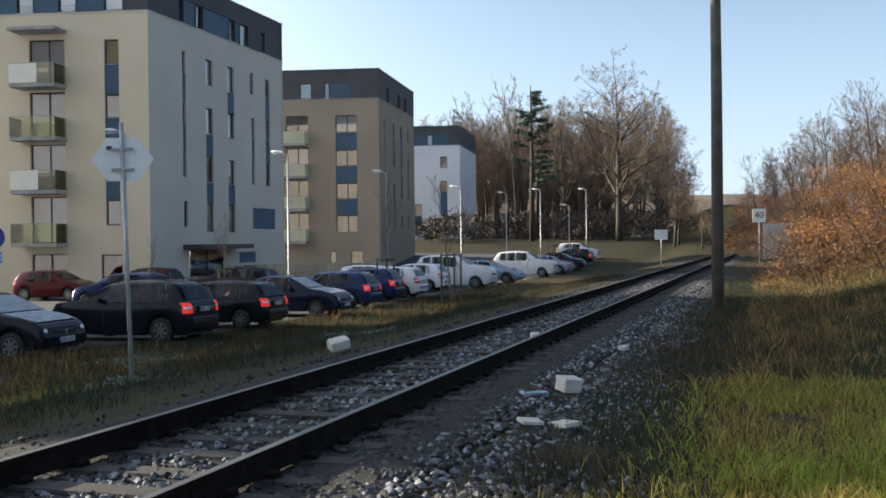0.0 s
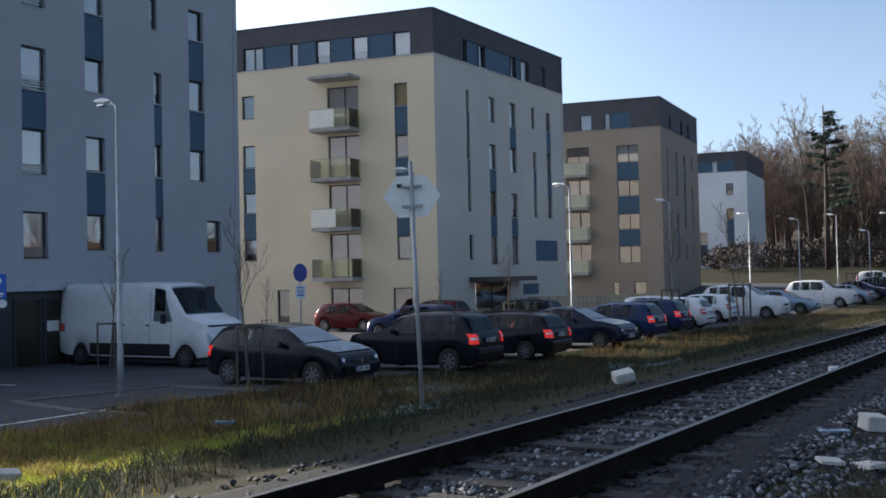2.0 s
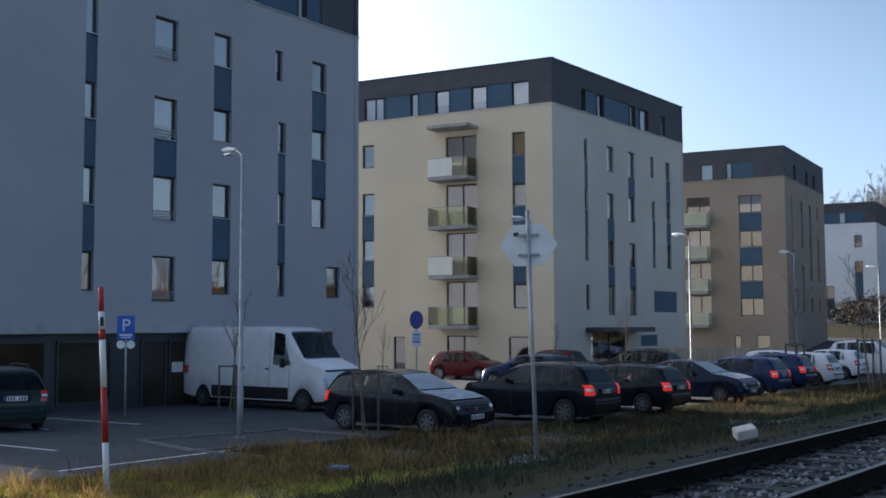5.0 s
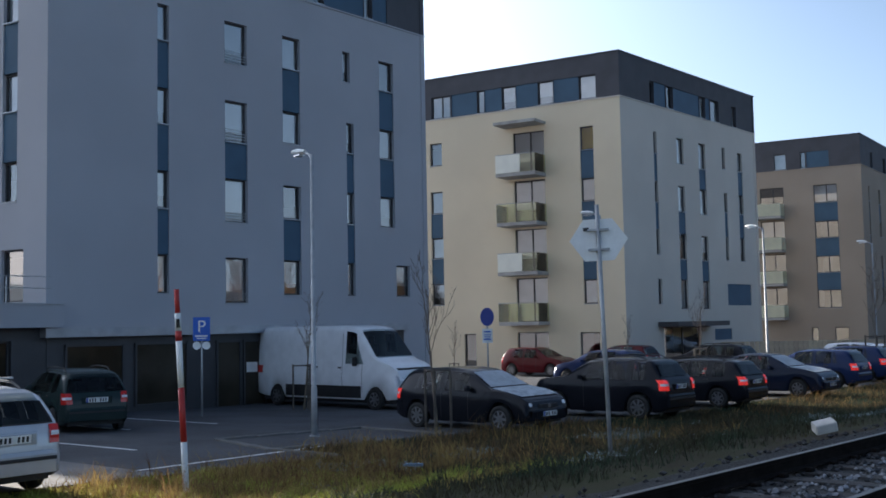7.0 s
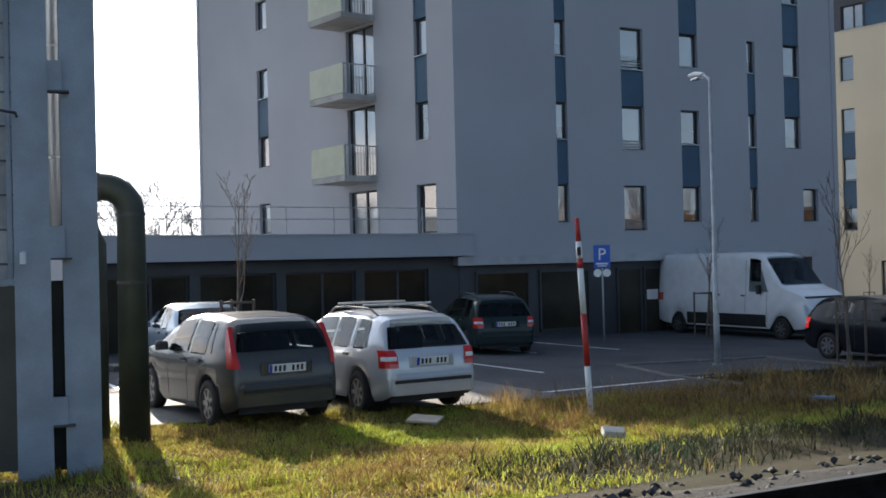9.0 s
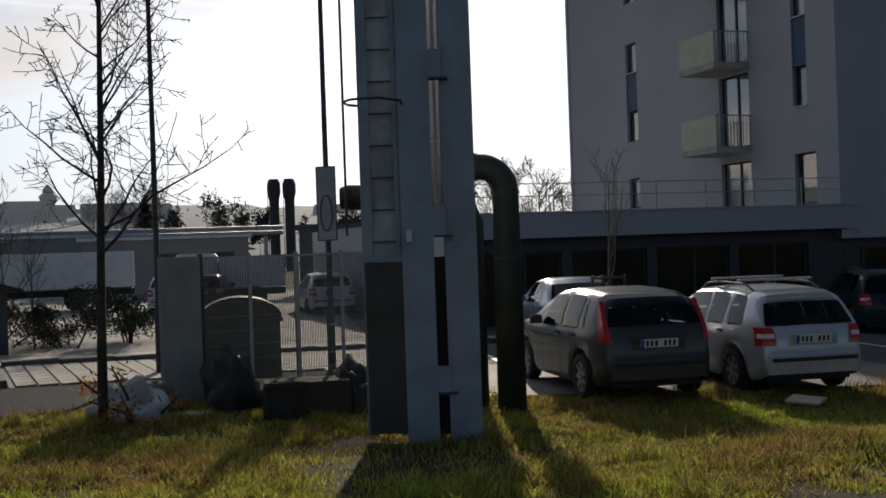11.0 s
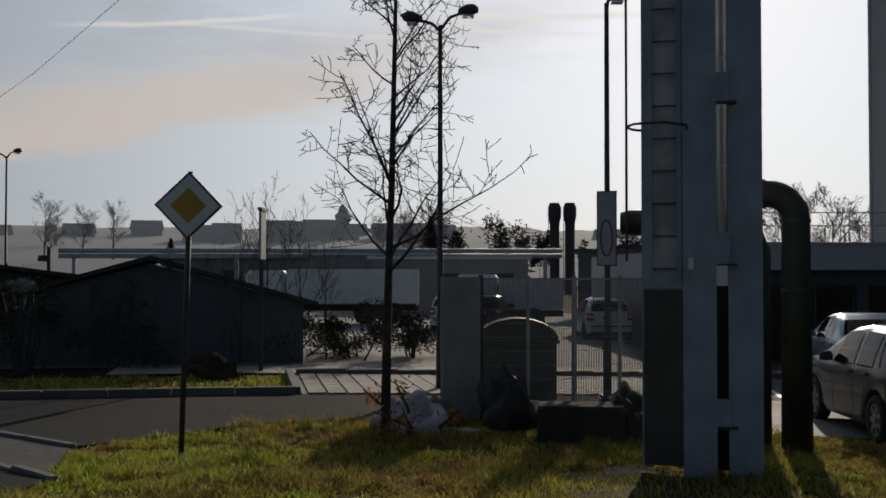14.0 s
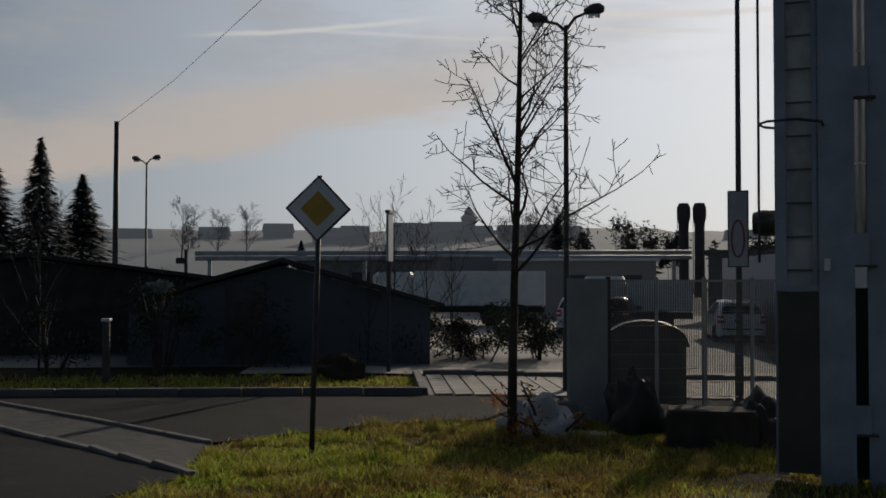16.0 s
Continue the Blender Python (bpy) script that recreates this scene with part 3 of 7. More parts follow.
def build_track():
    tr = thing("railway_track", *at_track(0, 0), 0, 0, "single railway track with rusty rails on worn sleepers", "railway track", kind="structure")
    ox, oy = at_track(0, 0)
    prof = [(-0.07, 0.0), (0.07, 0.0), (0.07, 0.012), (0.012, 0.03), (0.012, 0.115), (0.036, 0.125), (0.036, 0.155), (-0.036, 0.155), (-0.036, 0.125), (-0.012, 0.115), (-0.012, 0.03), (-0.07, 0.012)]
    ss = steps((-25, 30, 22), (30, 88, 20), (88, 190, 30))
    for side in (0.7535, -0.7535):
        g, top = Geo(), Geo()
        n = len(prof)
        for s in ss:
            for a, z in prof:
                x, y, _ = track_at(s, side + a)
                g.v.append((x - ox, y - oy, 0.85 + z))
            for a in (-0.03, 0.03):
                x, y, _ = track_at(s, side + a)
                top.v.append((x - ox, y - oy, 0.85 + 0.158))
        g.f = [(i * n + j, i * n + (j + 1) % n, (i + 1) * n + (j + 1) % n, (i + 1) * n + j) for i in range(len(ss) - 1) for j in range(n)]
        top.f = [(2 * i, 2 * i + 2, 2 * i + 3, 2 * i + 1) for i in range(len(ss) - 1)]
        r = part("rail", g, M["rail"], tr, "dark rusty rail")
        part("rail_head", top, M["railtop"], r, "polished running surface")
    sl = Geo().box((0, 0, 0), (0.25, 2.5, 0.16), bev=0.02).mesh("sleeper", M["sleeper"])
    fast = Geo()
    for sd in (0.7535, -0.7535):
        for e in (-0.12, 0.12):
            fast.box((0, sd + e, 0.1), (0.12, 0.07, 0.05), bev=0.015)
    fast = fast.mesh("fastening", M["rail"])
    rr = random.Random(4)
    s = -20.0
    k = 0
    while s < 150:
        x, y, a = track_at(s, 0)
        ob = part("sleeper", sl, None, tr)
        ob.location = (x - ox, y - oy, 0.757 + rr.uniform(-0.012, 0.012))
        ob.rotation_euler = (0, 0, a + rr.uniform(-0.012, 0.012))
        if -8 < s < 30:
            f = part("fastening", fast, None, ob)
        s += 0.62
    bed = Geo()
    dd = [-2.0, -1.62, -1.3, -0.75, 0, 0.75, 1.3, 1.62, 2.0]
    zz = [-0.05, 0.02, 0.03, 0.0, 0.01, 0.0, 0.03, 0.02, -0.05]
    ss = steps((-25, 88, 226), (88, 190, 40))
    for s in ss:
        for d, z in zip(dd, zz):
            x, y, _ = track_at(s, d)
            bed.v.append((x - ox, y - oy, 0.81 + z + 0.02 * noise.noise(Vector((x * 3, y * 3, 1)))))
    n = len(dd)
    bed.f = [((i + 1) * n + j, (i + 1) * n + j + 1, i * n + j + 1, i * n + j) for i in range(len(ss) - 1) for j in range(n - 1)]
    bed.f = [q[::-1] for q in bed.f]
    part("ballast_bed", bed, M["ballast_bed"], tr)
    return tr


build_track()


def scatter_ballast():
    rr = random.Random(7)
    g, pale = Geo(), Geo()
    shape = [(1, 0, 0), (-1, 0, 0), (0, 1, 0), (0, -1, 0), (0, 0, 1), (0, 0, -1), (0.6, 0.6, 0.5), (-0.6, -0.5, 0.6)]
    fs = [(0, 6, 4), (6, 2, 4), (2, 1, 4), (1, 7, 4), (7, 3, 4), (3, 0, 4), (0, 2, 6), (1, 3, 7), (2, 0, 5), (1, 2, 5), (3, 1, 5), (0, 3, 5)]
    for i in range(30000):
        s = -6 + 46 * rr.random() ** 1.5
        u = rr.random()
        d = rr.uniform(-2.9, 2.1) if u < 0.75 else rr.gauss(-2.2, 0.5)
        if -1.28 < d < 1.28 and ((s + 20) % 0.62 < 0.11 or (s + 20) % 0.62 > 0.51) and rr.random() < 0.6:
            continue
        if abs(abs(d) - 0.7535) < 0.1:
            continue
        if d > 1.3 and rr.random() < 0.8:
            continue
        frosted = (abs(d) < 0.42 and rr.random() < 0.75) or (-3.4 < d < -1.5 and rr.random() < 0.4)
        x, y = at_track(s, d)
        r = rr.uniform(0.018, 0.042)
        z = gh(x, y) + (0.03 if abs(d) < 1.9 else 0.0) - r * 0.1
        a = rr.random() * 6.28
        ca, sa = math.cos(a), math.sin(a)
        kx, ky, kz = r * rr.uniform(0.7, 1.3), r * rr.uniform(0.7, 1.3), r * rr.uniform(0.6, 1.0)
        (pale if frosted else g).add([(x + kx * p * ca - ky * q * sa, y + kx * p * sa + ky * q * ca, z + kz * w) for p, q, w in shape], fs)
    tagged(part("ballast", pale, M["ballast_frost"]), "frosted pale crushed stone along the middle of the track", "ballast", kind="stuff")
    return tagged(part("ballast", g, M["ballast"]), "loose dark crushed stone between and beside the rails", "ballast", kind="stuff")


scatter_ballast()

# ---- apartment buildings ----
M["carglass_shop"] = mat("dark_shop_glass", (0.05, 0.042, 0.03), 0.12, 0.25, 0.5, spec=0.3)
ROWZ = [(13.45, 12.22), (10.58, 9.36), (7.77, 6.51), (4.96, 3.66)]
FRENCH = [11.95, 9.10, 6.22, 3.36]


def strip(rows, panels, french=False, lows=None):
    """The pieces of one upright band of windows and blue panels: (kind, top, bottom)."""
    out = []
    for r in rows:
        out.append(("window", ROWZ[r][0], FRENCH[r] if french else ROWZ[r][1]))
    for r in panels:
        out.append(("panel", FRENCH[r] if french else ROWZ[r][1], ROWZ[r + 1][0]))
    return out


def facade(b, o, p, q, z0, z1, bands, wall_mat, rr, wall_name="wall"):
    """One wall from p to q (its outer face to the right of the way p to q), with real openings; bands: (s0, s1, pieces)."""
    p, q = Vector((*p, 0)), Vector((*q, 0))
    L = (q - p).length
    d = (q - p) / L
    n = Vector((d.y, -d.x, 0))
    o = Vector((*o, 0))
    P = lambda s, z, out=0.0: tuple(p + d * s + n * out - o + Vector((0, 0, z)))
    holes = []
    for s0, s1, pieces in bands:
        for kind, zt, zb in pieces:
            holes.append((s0, s1, zb, zt, kind))
    sx = sorted({0, L, *[h[0] for h in holes], *[h[1] for h in holes]})
    zx = sorted({z0, z1, *[h[2] for h in holes], *[h[3] for h in holes]})
    g = Geo()
    for a, c in zip(sx, sx[1:]):
        for e, f in zip(zx, zx[1:]):
            ms, mz = (a + c) / 2, (e + f) / 2
            if any(h[0] < ms < h[1] and h[2] < mz < h[3] for h in holes):
                continue
            g.add([P(a, e), P(c, e), P(c, f), P(a, f)], [(0, 1, 2, 3)])
            g.add([P(a, e, -0.3), P(c, e, -0.3), P(c, f, -0.3), P(a, f, -0.3)], [(3, 2, 1, 0)])
    for s0, s1, zb, zt, kind in holes:
        ring = [(s0, zb), (s1, zb), (s1, zt), (s0, zt)]
        for (a, e), (c, f) in zip(ring, ring[1:] + ring[:1]):
            g.add([P(a, e), P(c, f), P(c, f, -0.3), P(a, e, -0.3)], [(3, 2, 1, 0)])
    g.add([P(0, z1), P(L, z1), P(L, z1, -0.3), P(0, z1, -0.3)], [(0, 1, 2, 3)])
    part(wall_name, g, wall_mat, b)

    def slab(s0, s1, zb, zt, out, depth):
        k = Geo()
        vs = [P(s0, zb, out), P(s1, zb, out), P(s1, zt, out), P(s0, zt, out), P(s0, zb, out - depth), P(s1, zb, out - depth), P(s1, zt, out - depth), P(s0, zt, out - depth)]
        return k.add(vs, [(0, 1, 2, 3), (7, 6, 5, 4), (0, 4, 5, 1), (1, 5, 6, 2), (2, 6, 7, 3), (3, 7, 4, 0)])

    for s0, s1, zb, zt, kind in holes:
        if kind == "panel":
            part("panel", slab(s0, s1, zb + 0.002, zt - 0.002, -0.05, 0.1), M["blue"], b, "dark blue infill panel")
            continue
        fr = Geo()
        w = 0.06
        for a, c, e, f in [(s0, s0 + w, zb, zt), (s1 - w, s1, zb, zt), (s0 + w, s1 - w, zb, zb + w), (s0 + w, s1 - w, zt - w, zt)]:
            k = slab(a, c, e, f, -0.13, 0.07)
            fr.add(k.v, k.f)
        wide = s1 - s0
        if kind in ("door", "wide") or wide > 1.3:
            k = slab(s0 + wide * 0.52, s0 + wide * 0.52 + 0.08, zb + w, zt - w, -0.13, 0.07)
            fr.add(k.v, k.f)
        win = part("window", fr, M["frame"], b, "anthracite window frame")
        if kind == "wide":
            part("pane", slab(s0 + w, s1 - w, zb + w, zt - w, -0.165, 0.01), M["carglass_shop"], win, "dark brownish shop glass")
            continue
        k = Geo().add([P(s0 + w, zb + w, -0.17), P(s1 - w, zb + w, -0.17), P(s1 - w, zt - w, -0.17), P(s0 + w, zt - w, -0.17)], [(0, 1, 2, 3)])
        part("pane", k, M["pane"], win).visible_shadow = False
        u = rr.random()
        if kind == "yellow":
            part("blind", slab(s0 + w, s1 - w, zb + w, zt - w, -0.185, 0.01), M["yellow"], win, "yellow roller blind")
        elif u < (0.3 if wall_mat is M["render_brown"] else 0.85) and kind != "wide" and zt > 2.9:
            drop = rr.choice([0, 0, 0, 0, 0.3]) * (zt - zb)
            # blinds added at most windows to brighten panes as sky reflections would
            part("blind", slab(s0 + w, s1 - w, zb + w + drop, zt - w, -0.19, 0.01), M["blind_sky_fill"], win, "pale blind added to lend the pane sky-like brightness")
        if kind != "door":
            part("sill", slab(s0 - 0.03, s1 + 0.03, zb - 0.03, zb + 0.004, 0.04, 0.16), M["sheet"], win)
        if zb in FRENCH and wide < 1.3:
            for zz in (zb + 0.12, zb + 0.22, zb + 0.32):
                k = slab(s0, s1, zz, zz + 0.025, -0.03, 0.025)
                part("guard_bar", k, M["galv"], win)
    return P, L


def balcony(b, P, s0, s1, z, deep=1.4, bars=False, style="frosted"):
    """A balcony slab with frosted balustrades."""
    g = Geo()
    sl = part("balcony", box_on(P, s0, s1, z - 0.2, z, deep, 0.0), M["concrete"], b, "pale concrete balcony slab")
    if style == "frosted":
        part("balustrade", box_on(P, s0, s1, z + 0.02, z + 1.05, deep, deep - 0.03), M["frosted"], sl, "frosted pale green glass balustrade")
    else:
        mid = s0 + (s1 - s0) * 0.62
        part("balustrade", box_on(P, s0, mid - 0.01, z + 0.02, z + 1.05, deep, deep - 0.03), M["cream_panel" if style == "cream" else "clear_green"], sl, "cream balustrade panel" if style == "cream" else "clear greenish glass balustrade")
        part("balustrade", box_on(P, mid + 0.01, s1, z + 0.02, z + 1.05, deep, deep - 0.02), M["clear_green"], sl, "clear greenish glass balustrade")
        part("rail", box_on(P, s0, s1, z + 1.055, z + 1.09, deep + 0.005, deep - 0.035), M["galv"], sl, "thin metal top rail")
    if bars:
        for e in (s0, s1 - 0.03):
            for i in range(11):
                t = deep * (i + 0.5) / 11
                part("baluster", box_on(P, e, e + 0.02, z, z + 1.03, t + 0.01, t - 0.01), M["galv"], sl)
            part("handrail", box_on(P, e - 0.01, e + 0.03, z + 1.03, z + 1.07, deep, 0), M["galv"], sl)
    else:
        for e in (s0, s1 - 0.03):
            part("balustrade", box_on(P, e, e + 0.03, z + 0.02, z + 1.05, deep - 0.04, 0.02), M["frosted" if style == "frosted" else ("cream_panel" if style == "cream" and e == s0 else "clear_green")], sl)


def box_on(P, s0, s1, z0, z1, o1, o0):
    vs = [P(s0, z0, o1), P(s1, z0, o1), P(s1, z1, o1), P(s0, z1, o1), P(s0, z0, o0), P(s1, z0, o0), P(s1, z1, o0), P(s0, z1, o0)]
    return Geo().add(vs, [(0, 1, 2, 3), (7, 6, 5, 4), (0, 4, 5, 1), (1, 5, 6, 2), (2, 6, 7, 3), (3, 7, 4, 0)])


def building(label, ring, base, mats, long_bands, short_bands, attic_long, attic_short, balc, rr, gf=True, bars=False, top=15.05, roof=17.6, styles=("frosted", "frosted")):
    """ring: the four corners; wall 0 to 1 faces the track, wall 1 to 2 the camera side."""
    b = thing("apartment_building", *ring[0], 0, 0, label, "apartment building", "apartment buildings")
    o = ring[0]
    # wall 0: along the track, from corner 1 to corner 0 seen from outside left to right
    L0 = math.dist(ring[0], ring[1])
    flip = lambda bands, L: [(L - s1, L - s0, pc) for s0, s1, pc in bands]
    P0_, L0 = facade(b, o, ring[1], ring[0], base, top, long_bands, mats[0], rr)
    L1 = math.dist(ring[1], ring[2])
    P1_, L1 = facade(b, o, ring[2], ring[1], base, top, flip(short_bands, L1), mats[1], rr)
    facade(b, o, ring[0], ring[3], base, top, [], mats[0], rr)
    facade(b, o, ring[3], ring[2], base, top, [], mats[0], rr)
    # attic storey, flush, in charcoal with blue between its windows
    Pa, _ = facade(b, o, ring[1], ring[0], top + 0.004, roof, attic_long, M["attic"], rr, "attic_wall")
    Pb, _ = facade(b, o, ring[2], ring[1], top + 0.004, roof, flip(attic_short, L1), M["attic"], rr, "attic_wall")
    facade(b, o, ring[0], ring[3], top + 0.004, roof, [], M["attic"], rr, "attic_wall")
    facade(b, o, ring[3], ring[2], top + 0.004, roof, [], M["attic"], rr, "attic_wall")
    loc = [(x - o[0], y - o[1]) for x, y in ring]
    cx, cy = sum(x for x, y in loc) / 4, sum(y for x, y in loc) / 4
    area = sum(loc[i][0] * loc[(i + 1) % 4][1] - loc[(i + 1) % 4][0] * loc[i][1] for i in range(4))
    cc = loc if area > 0 else loc[::-1]
    inn = [(cx + (x - cx) * 0.975, cy + (y - cy) * 0.975) for x, y in cc]
    out = [(cx + (x - cx) * 1.006, cy + (y - cy) * 1.006) for x, y in cc]
    part("roof", Geo().prism(inn, roof - 0.5, roof - 0.3), M["attic"], b)
    cop = Geo()
    for P, L in ((P0_, L0), (P1_, L1)):
        k = box_on(P, -0.04, L + 0.04, roof, roof + 0.06, 0.05, -0.34)
        cop.add(k.v, k.f)
    part("coping", cop, M["frame"], b, "dark metal roof edge")
    led = Geo()
    for P, L in ((P0_, L0), (P1_, L1)):
        k = box_on(P, -0.03, L + 0.03, top - 0.03, top + 0.03, 0.045, 0.002)
        led.add(k.v, k.f)
    part("ledge", led, mats[0], b, "pale ledge under the attic")
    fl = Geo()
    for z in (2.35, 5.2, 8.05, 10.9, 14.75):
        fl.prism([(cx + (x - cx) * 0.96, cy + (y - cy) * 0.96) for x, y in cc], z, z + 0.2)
    # unseen core, added so that the panes show a dark inside
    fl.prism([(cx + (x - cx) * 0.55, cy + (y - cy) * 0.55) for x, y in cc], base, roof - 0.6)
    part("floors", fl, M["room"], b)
    for i, (s0, s1, z) in enumerate(balc):
        balcony(b, P1_, L1 - s1, L1 - s0, z, bars=bars, style=styles[i % 2])
    return b, P0_, L0, P1_, L1


ATT = lambda a, c: (a, c, [("window", 16.47, 15.12)])
ATP = lambda a, c: (a, c, [("panel", 16.47, 15.12)])
rb = random.Random(11)

# first building: grey, its long wall read from its far end (s counted from corner 0)
F = [(-20.0, 42.0), (-24.5, 24.6), (-43.2, 26.7), (-38.7, 44.1)]
Lf = math.dist(F[0], F[1])
fl_ = lambda bands: [(Lf - s1, Lf - s0, pc) for s0, s1, pc in bands]
grey_long = fl_([
    (1.21, 2.06, [("window", 4.96, 3.66)]), (2.09, 2.98, strip([0, 1, 2], [0, 1])), (4.70, 5.12, strip([0], [])), 
    (4.51, 4.94, strip([1, 2, 3], [1, 2])), (7.44, 8.34, strip([0, 1, 2, 3], [0, 2])), (10.06, 11.09, strip([0, 1, 2, 3], [1], True)), (13.48, 13.95, strip([0, 1, 2, 3], [0, 1, 2])),
    (3.2, 4.6, [("door", 2.2, -0.28)]),
])
grey_short = [(1.40, 2.11, strip([0, 1, 2], [0, 1])), (1.06, 2.13, [("window", 5.02, 3.38)]), (4.5, 6.3, [("door", 13.7, 11.3), ("door", 10.95, 8.45), ("door", 8.07, 5.52), ("door", 5.03, 3.0)]),
              (12.25, 13.16, strip([1, 2], [1]) + [("window", 13.45, 12.22), ("window", 5.0, 3.75)])]
b1, P0a, L0a, P1a, L1a = building("grey rendered apartment block with blue window bands and dark shopfront", F, -0.5, (M["render_grey"], M["render_grey"]), grey_long, grey_short,
                                  fl_([ATP(2.4, 3.3), ATT(3.31, 3.8), ATP(3.81, 6.1), ATT(6.11, 7.1), ATP(7.11, 8.6), ATT(8.61, 9.5)]), [ATT(2, 3), ATT(5, 6)],
                                  [(4.4, 6.6, 11.2), (4.4, 6.6, 8.35), (4.4, 6.6, 5.5)], rb, bars=True)
cream_long = [
    (3.64, 4.03, [("window", 13.5, 12.22), ("panel", 12.22, 10.6), ("window", 10.6, 9.36), ("panel", 9.36, 7.77), ("window", 7.77, 6.3)]), (3.65, 4.14, [("window", 4.9, 3.45)]),
    (6.40, 7.30, [("window", 13.46, 11.9), ("window", 10.55, 9.0), ("panel", 9.0, 7.65), ("window", 7.65, 6.12), ("panel", 6.12, 4.9), ("window", 4.9, 3.15)]),
    (9.22, 10.15, [("window", 13.46, 11.85), ("panel", 11.85, 10.55), ("window", 10.55, 9.0), ("window", 7.65, 6.12), ("panel", 6.12, 4.85), ("window", 4.85, 3.15)]),
    (12.46, 12.91, [("window", 13.54, 12.14)]), (12.58, 13.02, [("window", 10.6, 9.36), ("panel", 9.36, 7.77), ("window", 7.77, 6.25)]),
    (14.70, 15.40, [("window", 13.44, 12.2), ("panel", 12.2, 10.6), ("window", 10.6, 9.36), ("panel", 9.36, 7.77), ("window", 7.77, 6.27)]),
    (12.62, 16.1, [("panel", 4.75, 3.37)]), (10.6, 13.0, [("panel", 1.9, 1.2)]), (4.2, 8.8, [("door", 2.1, -0.2)]),
]
cream_short = [(1.66, 2.47, [("yellow", 13.55, 12.22), ("panel", 12.22, 10.58), ("window", 10.58, 9.3), ("panel", 9.3, 7.8), ("window", 7.8, 6.3), ("panel", 6.3, 4.85), ("window", 4.85, 3.5)]),
               (4.72, 6.74, [("door", 13.63, 11.1), ("door", 10.78, 8.25), ("door", 7.93, 5.4), ("door", 5.08, 2.55), ("door", 1.95, -0.3)]), (1.58, 2.78, [("window", 1.9, 0.5)]),
               (11.65, 12.5, [("window", 13.6, 12.2), ("window", 10.6, 9.25), ("panel", 9.25, 7.75), ("window", 7.75, 6.5), ("panel", 6.5, 4.95), ("window", 4.95, 3.66)]), (9.5, 10.3, [("window", 1.9, 0.0)])]
attl = [ATT(3.39, 3.89), ATP(3.9, 5.3), ATT(5.35, 6.2), ATP(6.21, 9.6), ATT(9.64, 10.39), ATP(10.4, 11.0), ATT(11.08, 12.27), ATT(14.12, 14.77)]
atts = [ATT(1.41, 2.45), ATP(2.46, 4.06), ATT(4.07, 5.04), ATP(5.05, 6.49), ATT(6.5, 7.42), ATP(7.43, 8.6), ATT(8.61, 9.11), ATP(9.12, 10.9), ATT(11.0, 12.35)]
B2 = [(-11.0, 75.2), (-15.75, 58.3), (-34.4, 60.4), (-29.7, 77.3)]
b2, P0b, L0b, P1b, L1b = building("cream rendered five-storey apartment block with glass balconies and a dark attic", B2, -0.6, (M["render_light"], M["render_cream"]), cream_long, cream_short, attl, atts,
                                  [(4.65, 7.2, 11.1), (4.65, 7.2, 8.25), (4.65, 7.2, 5.4), (4.65, 7.2, 2.55)], rb, styles=("cream", "clear"))
part("porch", box_on(P0b, 3.5, 10.0, 2.12, 2.4, 1.3, 0.0), M["frame"], b2, "dark flat entrance canopy")
part("balcony_roof", box_on(P1b, L1b - 7.3, L1b - 4.6, 13.95, 14.12, 1.4, 0.0), M["concrete"], b2)
B3 = [(-2.78, 110.2), (-5.46, 94.6), (-24.1, 96.5), (-21.4, 112.1)]
brown_long = [(2.2, 2.6, strip([0, 1, 2, 3], [0, 1, 2])), (5.8, 6.5, strip([0, 1, 2, 3], [0, 2])), (9.1, 9.9, strip([0, 1, 2, 3], [0, 1])), (12.4, 13.0, strip([0, 1, 2, 3], [1]))]
brown_short = [(1.95, 3.85, [("window", 13.6, 12.12), ("panel", 12.12, 10.55), ("window", 10.55, 9.15), ("panel", 9.15, 7.62), ("window", 7.62, 6.25), ("panel", 6.25, 4.8), ("window", 4.8, 3.3)]),
               (6.3, 8.3, [("door", 13.63, 11.1), ("door", 10.78, 8.25), ("door", 7.93, 5.4), ("door", 5.08, 2.55)]), (3.9, 4.45, [("window", 1.7, 0.3)]), (1.5, 2.6, [("window", 1.7, 0.2)])]
b3, P0c, L0c, P1c, L1c = building("taupe rendered five-storey apartment block with blue window bands", B3, -0.6, (M["render_brown"], M["render_brown"]), brown_long, brown_short,
                                  [ATT(3.4, 4.2), ATT(8.0, 9.0), ATT(11.0, 12.0)], [ATT(4.38, 4.84), ATT(5.99, 7.01), ATP(2.5, 4.3), ATT(9, 10)],
                                  [(6.3, 8.6, 11.1), (6.3, 8.6, 8.25), (6.3, 8.6, 5.4), (6.3, 8.6, 2.55)], rb)
B4 = [(5.0, 158.0), (2.4, 142.0), (-16.0, 144.0), (-13.4, 160.0)]
b4, P0d, L0d, P1d, L1d = building("white rendered five-storey apartment block with a dark attic", B4, -0.6, (M["render_white"], M["render_white"]), [], [(1.7, 2.6, [("window", 13.6, 12.1), ("window", 10.4, 9.0), ("panel", 9.0, 5.2), ("window", 5.2, 3.8)]), (5.1, 6.0, [("window", 7.4, 5.8), ("panel", 5.8, 3.2)])],
                                  [], [ATT(3.6, 4.3), ATP(4.31, 8), ATP(1.5, 3.59)], [], rb)


